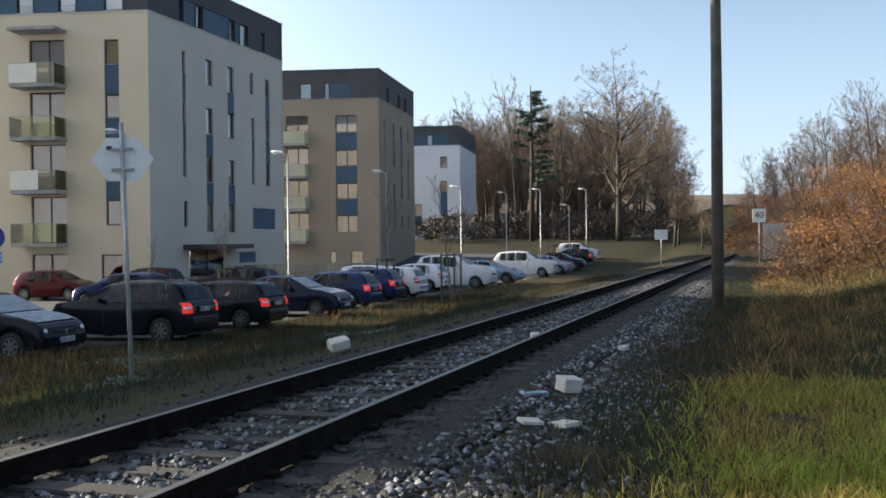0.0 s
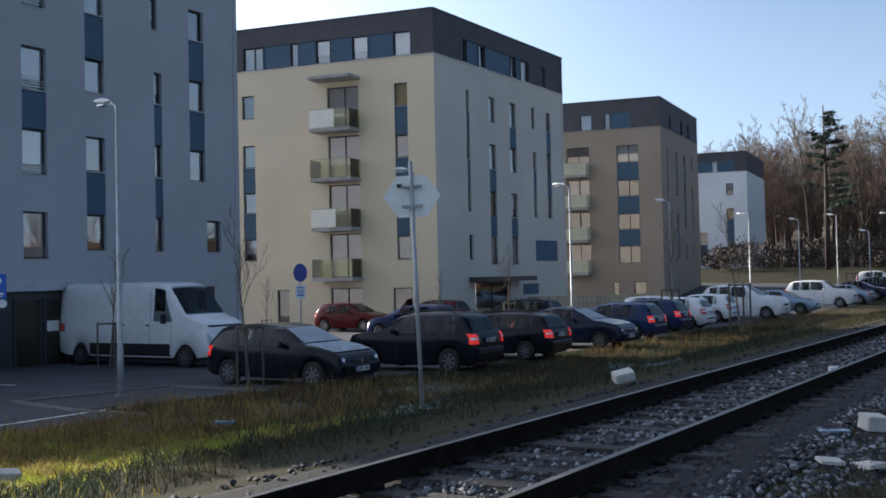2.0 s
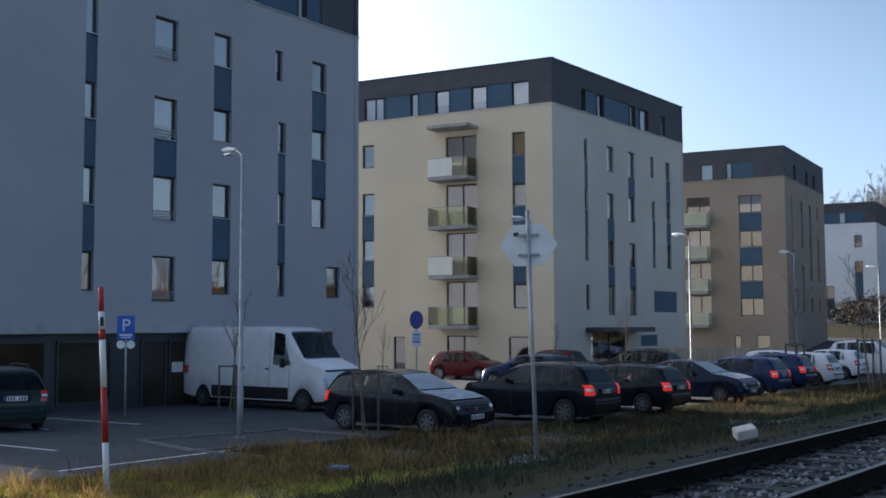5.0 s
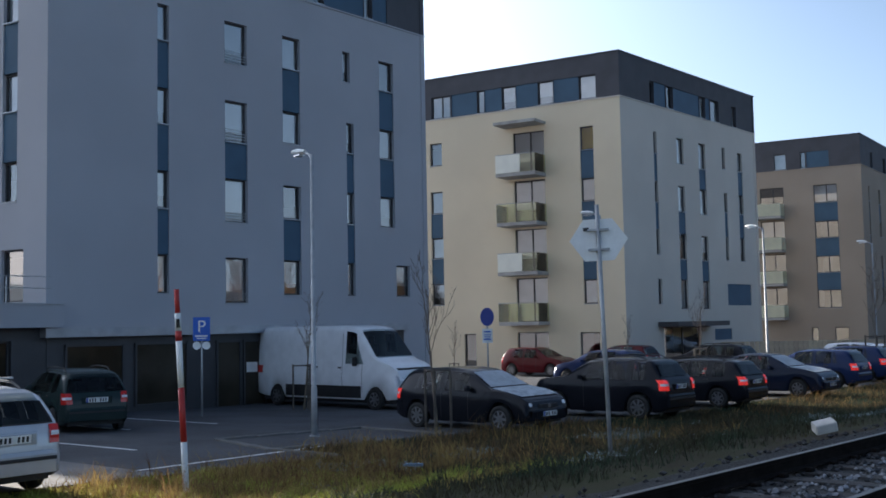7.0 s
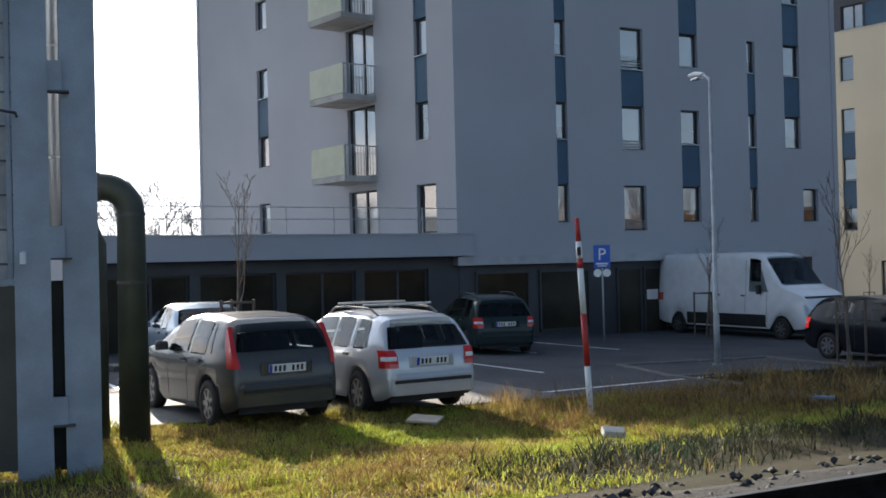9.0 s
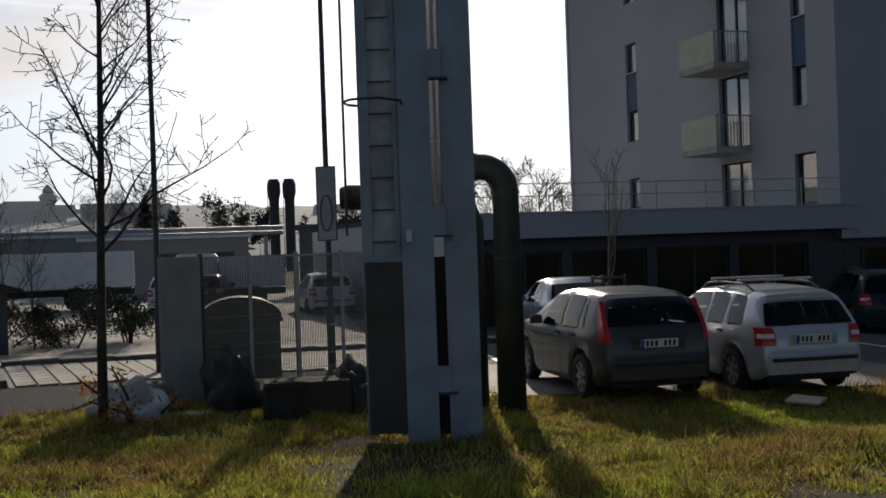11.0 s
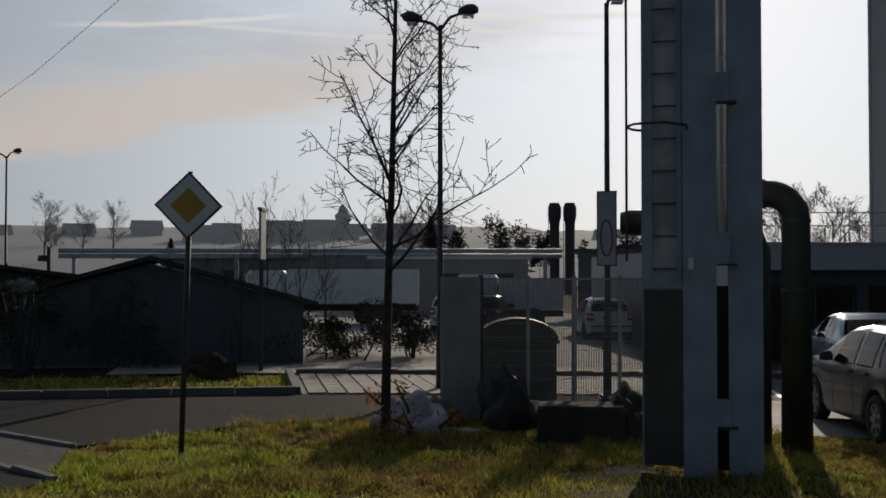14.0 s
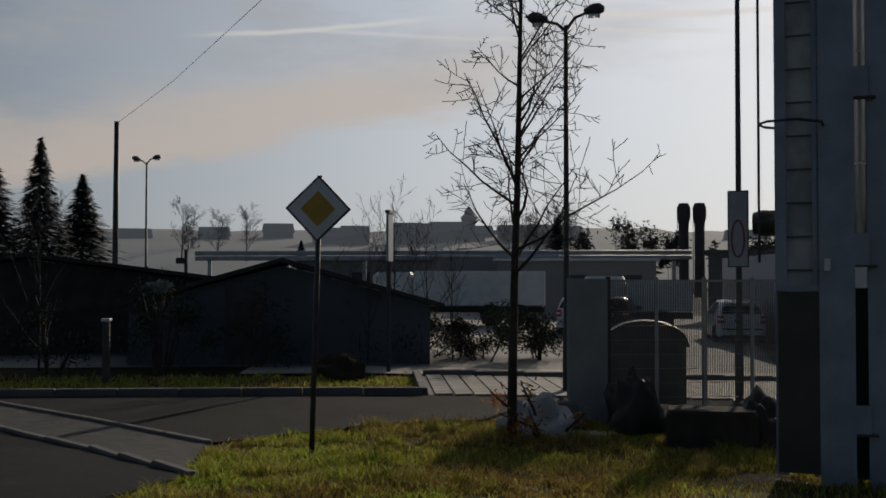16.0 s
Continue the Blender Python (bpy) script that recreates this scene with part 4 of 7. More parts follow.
def podium():
    """The single-storey shop wing that runs on in front of and beside the grey block."""
    b = thing("shop_wing", -24.5, 24.6, 0, 0, "single-storey shop wing with a dark glazed front and roof terrace", "building", kind="")
    o = (-24.5, 24.6)
    rr = random.Random(3)
    ring = [(-24.44, 24.85), (-26.9, 12.6), (-45.0, 14.6), (-43.0, 26.2)]
    bands = [(1.0 + i * 2.6, 3.3 + i * 2.6, [("wide", 2.2, -0.1)]) for i in range(4)]
    P, L = facade(b, o, ring[1], ring[0], -0.5, 2.58, bands, M["shopfront"], rr)
    facade(b, o, ring[2], ring[1], -0.5, 3.26, [], M["render_grey"], rr)
    facade(b, o, ring[3], ring[2], -0.5, 3.26, [], M["render_grey"], rr)
    part("parapet", box_on(P, 0, L, 2.584, 3.26, 0.55, -0.3), M["render_grey"], b, "grey rendered parapet band")
    part("capping", box_on(P, -0.03, L, 3.262, 3.31, 0.6, -0.33), M["sheet"], b, "metal capping")
    loc = [(x - o[0], y - o[1]) for x, y in ring]
    loc = [(loc[0][0] - .3, loc[0][1]), (loc[1][0] - 0.3, loc[1][1] + .3), (loc[2][0] + .3, loc[2][1] + .3), loc[3]]
    part("terrace", Geo().prism(loc[::-1], 2.6, 2.8), M["concrete"], b)
    rail = Geo()
    for z in (3.75, 4.1):
        k = box_on(P, 0, L, z, z + 0.03, 0.0, -0.03)
        rail.add(k.v, k.f)
    for i in range(9):
        k = box_on(P, i * L / 8 - 0.015, i * L / 8 + 0.015, 3.3, 4.1, 0.0, -0.03)
        rail.add(k.v, k.f)
    part("railing", rail, M["galv"], b, "thin metal terrace railing")
    return b, P, L


pod, Pp, Lp = podium()
part("canopy", box_on(P0a, -0.2, L0a - 1.6, 2.28, 2.56, 0.35, 0.0), M["sheet"], b1, "metal canopy edge over the shopfront")
sf = part("shopfront", box_on(P0a, 0.02, L0a - 1.7, -0.5, 2.27, 0.03, 0.003), M["shopfront"], b1, "dark shopfront cladding")
for a, c, zb in ((0.6, 2.7, 0.0), (3.1, 5.2, 0.0), (6.4, 7.5, -0.3), (7.6, 8.7, -0.3), (9.6, 11.8, 0.0), (12.3, 14.4, 0.0)):
    fr = Geo()
    for e0, e1, f0, f1 in ((a, c, zb, zb + 0.07), (a, c, 1.98, 2.05), (a, a + 0.07, zb, 2.05), (c - 0.07, c, zb, 2.05)):
        k = box_on(P0a, e0, e1, f0, f1, 0.10, 0.035)
        fr.add(k.v, k.f)
    part("shop_frame", fr, M["frame"], sf, "anthracite shop window frame")
    part("shop_pane", box_on(P0a, a + 0.07, c - 0.07, zb + 0.07, 1.98, 0.06, 0.05), M["carglass_shop"], sf, "dark shop glass")
part("notice", box_on(P0a, 7.75, 8.25, 0.9, 1.25, 0.075, 0.065), M["white"], sf, "white notice on the glass door")

# ---- vehicles ----
ROOFLINE = {
    "hatch": [(0, .40), (.006, .56), (.016, .63), (.026, .67), (.085, .92), (.125, .97), (.28, .995), (.42, 1), (.54, .97), (.63, .85), (.74, .675), (.85, .63), (.94, .56), (.985, .47), (1, .36)],
    "estate": [(0, .40), (.006, .58), (.014, .62), (.022, .65), (.085, .93), (.13, .965), (.25, .99), (.42, 1), (.55, .97), (.64, .85), (.74, .66), (.86, .61), (.95, .55), (.985, .46), (1, .34)],
    "suv": [(0, .40), (.008, .60), (.02, .64), (.04, .68), (.10, .92), (.14, .965), (.25, .99), (.42, 1), (.56, .97), (.64, .86), (.73, .69), (.85, .66), (.95, .62), (.985, .52), (1, .36)],
    "sedan": [(0, .40), (.01, .56), (.03, .66), (.15, .69), (.27, .92), (.34, .98), (.44, 1), (.54, .97), (.63, .85), (.74, .675), (.86, .63), (.95, .56), (.985, .47), (1, .36)],
    "van": [(0, .25), (.004, .90), (.012, .97), (.04, .995), (.1, 1), (.62, 1), (.70, .985), (.745, .94), (.80, .76), (.85, .60), (.92, .54), (.97, .46), (.99, .36), (1, .26)],
}


def lerp_table(tab, u):
    for (a, b), (c, d) in zip(tab, tab[1:]):
        if u <= c:
            t = (u - a) / (c - a)
            return b + (d - b) * t
    return tab[-1][1]


def make_car(name, kind, Lc, W, H, paint, label, category="car", rear_lit=False, high_lights=False, rails=False, bars=False, frost=False, r=0.31):
    """A car that heads along +x, its middle at the origin on the ground."""
    car = thing(name, 0, 0, 0, 0, label, category, "parked vehicles")
    tab = ROOFLINE[kind]
    van = kind == "van"
    wx = (-Lc / 2 + (0.19 if not van else 0.17) * Lc, Lc / 2 - (0.19 if not van else 0.155) * Lc)
    belt0 = (0.635 if not van else 0.53) * H
    sill = 0.2 if not van else 0.32

    def sec(u):
        x = -Lc / 2 + Lc * u
        e = abs(2 * u - 1)
        w = W / 2 * (1 - 0.13 * e ** 7 - 0.03 * e ** 2)
        zt = lerp_table(tab, u) * H
        belt = min(belt0 + 0.03 * H * (0.5 - u), zt - 0.02)
        zb = sill + 0.12 * e ** 12
        arch = 0
        for c in wx:
            k = (r + 0.055) ** 2 - (x - c) ** 2
            if k > 0:
                arch = max(arch, r + math.sqrt(k))
        zb = min(max(zb, arch), zt - 0.05)
        gap = max(0.0, zt - belt)
        ins = (0.24 if not van else 0.09) * min(1, gap / (0.33 * H))
        pts = [(w * 0.93, zb), (w * 0.985, min(max(zb + 0.02, sill + 0.10), belt)), (w, min(max(zb + 0.03, 0.40 * H), belt)), (w * 0.99, max(belt - 0.09 * H, min(zb + 0.04, belt))), (w * 0.955, belt)]
        for t in (0.3, 0.62, 0.88):
            pts.append((w * (0.955 - ins * t ** 1.25), belt + gap * t * 0.97))
        pts += [(w * (0.90 - ins * 1.12), belt + gap * 0.965), (w * 0.52, zt - 0.006), (0, zt)]
        return x, pts

    us = sorted({0, .004, .012, .03, .05, .07, .09, .12, .15, *[i / 44 for i in range(45)], .97, .985, .995, 1})
    secs = [sec(u) for u in us]
    g = Geo()
    npt = len(secs[0][1])
    row = 2 * npt - 1
    for x, pts in secs:
        full = [(-y, z) for y, z in pts] + [(y, z) for y, z in pts[-2::-1]]
        g.v += [(x, y, z) for y, z in full]
    first = {"hatch": .17, "estate": .13, "suv": .13, "sedan": .30, "van": .66}[kind]
    cuts = {"hatch": [(first, .21, .03), (.225, .375, 0), (.39, .56, 0)], "estate": [(first, .245, .02), (.26, .385, 0), (.40, .56, 0)], "suv": [(first, .245, .02), (.26, .385, 0), (.40, .56, 0)], "sedan": [(first, .385, .0), (.40, .56, 0)], "van": [(.655, .74, 0)]}[kind]
    r0 = {"hatch": (.028, .085), "estate": (.024, .085), "suv": (.042, .10), "sedan": (.16, .27), "van": None}[kind]
    ws = (.742, .85) if van else (.57, .725)

    def opening(u0, u1, j):
        """True where the shell is cut for glass."""
        jj = min(j, row - 2 - j)
        if jj in (5, 6) or (jj == 4 and not van):
            return any(u0 >= a + sl * 0.6 - .002 and u1 <= b + (.012 if b == .56 else .002) for a, b, sl in cuts)
        if jj in (8, 9):
            return (u0 >= ws[0] and u1 <= ws[1] + .002) or (r0 is not None and u0 >= r0[0] - .004 and u1 <= r0[1] + .004)
        return False

    for i in range(len(us) - 1):
        for j in range(row - 1):
            a = i * row + j
            if not opening(us[i], us[i + 1], j):
                g.f.append((a, a + row, a + row + 1, a + 1))
    g.f.append(tuple(range(row)))
    g.f.append(tuple((len(us) - 1) * row + j for j in range(row - 1, -1, -1)))
    body = part("body", g, M[paint], car, "", True)
    ub = Geo()
    ub.box((0, 0, 0.46 * H / 2 + 0.14), (Lc * 0.93, W * 0.74, 0.46 * H - 0.12))
    part("underbody", ub, M["black"], car, "dark underside")
    for xs in ((.30, .50) if not van else (.64,)):
        for sd in (1, -1):
            k = Geo().box((-Lc / 2 + Lc * xs, sd * W * 0.20, 0.60 * H), (0.14, W * 0.27, 0.34 * H), bev=0.05)
            k.box((-Lc / 2 + Lc * xs - 0.02, sd * W * 0.20, 0.81 * H), (0.09, W * 0.13, 0.11 * H), bev=0.03)
            part("seat_back", k, M["seat_cloth"], car, "dark cloth seat back")
    part("dashboard", Geo().box((-Lc / 2 + Lc * (.66 if not van else .79), 0, 0.58 * H if not van else 0.5 * H), (0.34, W * 0.74, 0.1 * H), bev=0.05), M["black"], car)

    def surf(u, v):
        """Point on the left flank; v counts section points."""
        x, pts = sec(u)
        j = min(int(v), npt - 2)
        t = v - j
        return x, pts[j][0] + (pts[j + 1][0] - pts[j][0]) * t, pts[j][1] + (pts[j + 1][1] - pts[j][1]) * t

    def patch(u0, u1, v0, v1, side, out=0.008, nu=8, nv=4, slant0=0.0, slant1=0.0):
        k = Geo()
        for i in range(nu + 1):
            for j in range(nv + 1):
                q = j / nv
                a, b = u0 + slant0 * q, u1 + slant1 * q
                x, y, z = surf(a + (b - a) * i / nu, v0 + (v1 - v0) * q)
                k.v.append((x, side * (y + out), z + out * 0.2))
        for i in range(nu):
            for j in range(nv):
                a = i * (nv + 1) + j
                f = (a, a + nv + 1, a + nv + 2, a + 1)
                k.f.append(f if side < 0 else f[::-1])
        return k

    def screen(u0, u1, frac, out):
        k = Geo()
        nu, ny = 6, 8
        for i in range(nu + 1):
            u = u0 + (u1 - u0) * i / nu
            x, pts = sec(u)
            zt = pts[-1][1]
            yw = pts[8][0] * frac
            for j in range(ny + 1):
                t = 2 * j / ny - 1
                z = zt + (pts[8][1] - zt) * abs(t) ** 2.2
                k.v.append((x + out, yw * t, z + 0.012))
        for i in range(nu):
            for j in range(ny):
                a = i * (ny + 1) + j
                k.f.append((a, a + ny + 1, a + ny + 2, a + 1))
        return k

    def corner_lamp(z0, z1, fwd, inward, side, lift=0.0):
        """A lamp wrapped round a rear corner between two heights."""
        k = Geo()
        n = 8
        for i in range(n + 1):
            z = z0 + (z1 - z0) * i / n
            ue = 0.0
            while ue < .3 and lerp_table(tab, ue) * H < z * 1.012:
                ue += .001

            def flank(u):
                x, pts = sec(u)
                for (y0, za), (y1, zb_) in zip(pts[1:], pts[2:9]):
                    if za <= z <= zb_ and zb_ > za:
                        return x, y0 + (y1 - y0) * (z - za) / (zb_ - za)
                return x, pts[8][0]

            o = 0.014 + lift
            (xa, ya), (xb_, yb) = flank(ue + fwd / Lc), flank(ue + .010)
            xe, ye = sec(ue)[0] - o, sec(ue + .002)[1][6][0]
            k.v += [(xa, side * (ya + o), z), (xb_, side * (yb + o), z), (xe - 0.002, side * (ye + 0.012), z), (xe - 0.006, side * (ye - inward), z)]
        for i in range(n):
            for j in range(3):
                q = i * 4 + j
                k.f.append((q, q + 4, q + 5, q + 1))
        return k

    if van:
        part("windscreen", screen(.742, .85, 0.97, 0.014), M["carglass_solid"], car, "dark windscreen")
        for sd in (1, -1):
            part("side_window", patch(.655, .775, 4.1, 6.7, sd, slant0=0.01, slant1=-0.055), M["carglass_solid"], car)
            part("rubbing_strip", patch(.24, .76, 0.5, 1.5, sd, 0.012, 14, 2), M["black"], car, "black side strip")
            for u in (.44, .635, .765):
                part("door_seam", patch(u, u + .002, 1.2, 6.8 if u < .7 else 4.0, sd, 0.003, 1, 8), M["black"], car)
            for u in (.46, .62):
                x, y, z = surf(u, 3.6)
                part("door_handle", Geo().box((x, sd * (y + 0.015), z), (0.17, 0.03, 0.05), bev=0.012), M["black"], car, "black door handle")
    else:
        part("windscreen", screen(.57, .725, 0.95, 0.012), M["frost_glass" if frost else "carglass_solid"], car, "frosted windscreen" if frost else "")
        part("rear_window", screen(r0[0], r0[1], 0.93, -0.012), M["carglass_solid"], car)
        for sd in (1, -1):
            for a, b, sl in cuts:
                last = b == .56
                part("side_window", patch(a, b + (.07 if last else 0), 4.12, 7.0, sd, slant0=sl, slant1=-.085 if last else 0.0), M["carglass_solid"], car)
            for u in (.382, .585):
                part("door_seam", patch(u, u + .003, 1.0, 4.1, sd, 0.003, 1, 6), M["black"], car)
            for u in (.27, .42):
                x, y, z = surf(u, 3.35)
                part("door_handle", Geo().box((x, sd * (y + 0.015), z), (0.17, 0.03, 0.035), bev=0.012), M["black"] if kind != "suv" else M[paint], car, "door handle")
    # bumpers, lamps, plates
    xb, pb = sec(0.0)
    xf, pf = sec(1.0)
    wr = pb[2][0]
    part("rear_bumper", Geo().box((-Lc / 2 + 0.02, 0, 0.30 * H + 0.02), (0.14, wr * 1.9, 0.20 * H), bev=0.05), M[paint], car)
    part("bumper_strip", Geo().box((-Lc / 2 - 0.045, 0, 0.345 * H), (0.03, wr * 1.8, 0.05), bev=0.012), M["black"], car, "black bumper strip")
    part("front_bumper", Geo().box((Lc / 2 - 0.05, 0, 0.28 * H), (0.14, wr * 1.85, 0.18 * H), bev=0.05), M[paint], car)
    part("grille", Geo().box((Lc / 2 - 0.02, 0, 0.41 * H), (0.06, W * 0.40, 0.06 * H), bev=0.015), M["black"], car)
    part("badge", Geo().tube([(Lc / 2 + 0.005, 0, 0.41 * H), (Lc / 2 + 0.018, 0, 0.41 * H)], 0.055, 14), M["rim"], car, "plain round badge")
    for sd in (1, -1):
        lens = M["red_lit" if rear_lit else "red_lens"]
        words = "tall red tail light" if high_lights else ("lit red tail light" if rear_lit else "red tail light")
        if van:
            part("tail_light", patch(.004, .055, 2.2, 3.6, sd, 0.012, 5, 4), lens, car, words)
        else:
            lo, hi = (.545, .90) if high_lights else (.475, .645)
            tl = part("tail_light", corner_lamp(lo * H, hi * H, 0.13 if high_lights else 0.17, 0.05 if high_lights else 0.13, sd), lens, car, words)
            if not high_lights:
                part("indicator", corner_lamp(.545 * H, .585 * H, 0.12, 0.11, sd, 0.004), M["white_lens"], tl, "pale indicator lens")
        hl = Geo().box((0, 0, 0), (0.30, 0.30, 0.13), bev=0.05)
        ob = part("headlight", hl, M["white_lens"], car, "clear headlight")
        ob.location = (Lc / 2 - 0.19, sd * W * 0.345, 0.445 * H if not van else 0.36 * H)
        ob.rotation_euler = (0, radians(18), sd * radians(-22))
        x, y, z = surf(.60 if not van else .73, 4.2)
        part("mirror", Geo().box((x, sd * (y + 0.11), z + 0.05), (0.10, 0.19, 0.13 if not van else 0.3), bev=0.04), M["black"] if van else M[paint], car, "wing mirror")
        for c in wx:
            wh = part("wheel", Geo().tube([(c, sd * (W / 2 - 0.19), r), (c, sd * (W / 2 - 0.03), r)], [r * 0.6, r * 0.6], 20), M["black"], car)
            prof = [(0.62, -0.19), (0.92, -0.19), (1.0, -0.165), (1.0, -0.045), (0.94, -0.015), (0.66, -0.012), (0.62, -0.03)]
            k = Geo()
            n = 24
            for a in range(n):
                w = 2 * math.pi * a / n
                for rr_, yy in prof:
                    k.v.append((c + r * rr_ * math.cos(w), sd * (W / 2 + yy), r + r * rr_ * math.sin(w)))
            m_ = len(prof)
            k.f = [(a * m_ + j, a * m_ + (j + 1) % m_, ((a + 1) % n) * m_ + (j + 1) % m_, ((a + 1) % n) * m_ + j) for a in range(n) for j in range(m_)]
            part("tyre", k, M["tyre"], wh, "", True)
            k = Geo()
            for a in range(7):
                w = 2 * math.pi * a / 7
                dx, dz = math.cos(w), math.sin(w)
                px, pz = -dz, dx
                y0 = sd * (W / 2 - 0.022)
                vs = []
                for rad, hw in ((0.12, 0.11), (0.62, 0.085)):
                    for s2 in (1, -1):
                        vs.append((c + r * (rad * dx + hw * px * s2), y0, r + r * (rad * dz + hw * pz * s2)))
                k.add(vs, [(0, 1, 3, 2)])
            k.tube([(c, sd * (W / 2 - 0.03), r), (c, sd * (W / 2 - 0.01), r)], r * 0.16, 12)
            n = 24
            ring = Geo()
            for a in range(n):
                w = 2 * math.pi * a / n
                for q in (0.58, 0.66):
                    ring.v.append((c + r * q * math.cos(w), sd * (W / 2 - 0.02), r + r * q * math.sin(w)))
            ring.f = [(2 * a, 2 * a + 1, 2 * ((a + 1) % n) + 1, 2 * ((a + 1) % n)) for a in range(n)]
            k.add(ring.v, ring.f)
            part("rim", k, M["rim"], wh, "spoked silver wheel trim")
    zpl = (0.53 if kind != "van" else 0.3) * H
    for xs, rot, zp in ((-Lc / 2 - 0.02, 180, zpl), (Lc / 2 + 0.03, 0, 0.29 * H)):
        pl = part("number_plate", Geo().box((0, 0, 0), (0.012, 0.52, 0.11), bev=0.004), M["plate"], car, "white number plate with unreadable bars")
        pl.location = (xs, 0, zp)
        pl.rotation_euler = (0, radians(-8) if rot else 0, 0)
        f = -1 if rot else 1
        part("plate_strip", Geo().box((f * 0.008, -f * -0.237 * -1, 0), (0.006, 0.042, 0.108)), M["eu_blue"], pl)
        bars_ = Geo()
        for i in range(7):
            if i != 3:
                bars_.box((f * 0.008, f * (-0.17 + i * 0.062), 0), (0.006, 0.032, 0.075))
        part("lettering", bars_, M["black"], pl, "dark bars in place of characters")
    if kind != "van":
        part("number_recess", Geo().box((-Lc / 2 + 0.012, 0, zpl), (0.05, 0.72, 0.17), bev=0.02), M[paint], car)
    if rails or bars:
        for sd in (1, -1):
            k = Geo()
            pts = []
            for i in range(9):
                x, y, z = surf(.16 + .40 * i / 8, 8.15)
                pts.append((x, sd * y, z + (0.07 if 0 < i < 8 else 0.0)))
            k.tube(pts, 0.017, 6)
            part("roof_rail", k, M["black"] if not bars else M["dark_steel"], car, "dark roof rail")
    if bars:
        for u in (.24, .44):
            x, y, z = surf(u, 8.15)
            part("roof_bar", Geo().box((x, 0, z + 0.12), (0.07, 2 * y + 0.14, 0.03), bev=0.01), M["galv"], car, "grey roof bar")
    if frost:
        part("frost_film", screen(.735, .94, 0.98, 0.0), M["frost"], car, "white hoar frost on the bonnet")
    return car


M["carglass_solid"] = glass("tinted_car_glass", (0.50, 0.56, 0.56), 1.45, 0.95)
M["seat_cloth"] = mat("dark_seat_cloth", (0.05, 0.05, 0.055), 0.9, 0.15, 8)
M["frost_glass"] = mat("frosted_car_glass", (0.34, 0.38, 0.42), 0.45, 0.12, 5, 0.2, 80)
M["frost"] = mat("hoar_frost", (0.42, 0.47, 0.52), 0.7, 0.15, 6, 0.3, 120, second=(0.25, 0.29, 0.33))


def park(car, s, d, away=True, turn=0.0):
    """Puts a car at a place along and across the track, nose away from it or towards it."""
    x, y = at_track(s, d)
    car.matrix_world = pose(x, y, gh(x, y) + 0.03, 0, 0, (163 if away else -17) + turn)
    return car


fiesta = park(make_car("hatchback", "hatch", 3.92, 1.68, 1.47, "car_grey", "dusty grey five-door hatchback with tall red tail lights", high_lights=True), -4.75, 11.35, True, 5)
fabia = park(make_car("estate_car", "estate", 4.22, 1.65, 1.46, "car_silver", "silver estate car with roof bars and muddy bumper", bars=True), -2.45, 11.75, True, 3)
volvo = park(make_car("estate_car", "estate", 4.5, 1.74, 1.52, "car_green", "very dark green estate car parked by the shops", rails=True), 5.2, 21.6, True, -14)
golf = park(make_car("hatchback", "hatch", 4.2, 1.75, 1.47, "car_black", "black hatchback with frost on bonnet and windscreen", frost=True, rear_lit=True), 11.2, 13.0, False)
duster = park(make_car("suv", "suv", 4.32, 1.82, 1.66, "car_black", "black off-road style car with lit tail lights", rear_lit=True, rails=True, r=0.34), 16.75, 12.75)
c3 = park(make_car("estate_car", "estate", 4.6, 1.77, 1.5, "car_black", "black estate car with lit tail lights", rear_lit=True, rails=True), 21.9, 13.2)
c4 = park(make_car("saloon_car", "sedan", 4.5, 1.78, 1.5, "car_navy", "dark navy saloon car with frosted bonnet", frost=True), 27.3, 13.0, False)
c5 = park(make_car("hatchback", "hatch", 4.2, 1.76, 1.5, "car_blue", "dark blue hatchback in the car park row", rear_lit=True), 32.0, 13.5)
van = park(make_car("delivery_van", "van", 7.2, 2.02, 2.75, "car_white", "long white high-roof delivery van with black side strip", "van", r=0.35), 16.3, 23.3, False)
red = park(make_car("hatchback", "hatch", 4.0, 1.7, 1.48, "car_red", "dark red hatchback beside the cream block"), 36.0, 29.6, False)
red2 = copy_thing(red, red.matrix_world)
park(red2, 40.5, 27.5, True)
white = park(make_car("hatchback", "hatch", 4.1, 1.74, 1.5, "car_white", "white hatchback in the car park row"), 40.0, 14.0)
minivan = park(make_car("minivan", "suv", 4.7, 1.9, 1.9, "car_white", "white minivan with dark side windows", "van", r=0.33), 50.6, 13.5, False)
pale = park(make_car("saloon_car", "sedan", 4.5, 1.76, 1.46, "car_lightblue", "pale blue saloon car in the car park row"), 57.0, 13.2, False)
for src, s, d, aw in [(white, 43.2, 15.5, False), (c5, 37.0, 14.2, True), (white, 46.5, 14.8, True), (minivan, 69.0, 13.5, False), (pale, 76, 13.5, True), (c4, 82, 13.4, False), (golf, 88, 13.6, True), (c3, 40.0, 22.0, True), (c5, 31.0, 22.5, True),
                      (white, 95.0, 14.0, False), (c4, -6.3, 22.5, True), (pale, -3.2, 19.5, True)]:
    park(copy_thing(src, Matrix()), s, d, aw)

# ---- poles, signs, pipes and the things in the verge ----
def polar(bearing, r):
    """Plan place from a bearing to the left of +y and a distance."""
    return -math.sin(radians(bearing)) * r, math.cos(radians(bearing)) * r


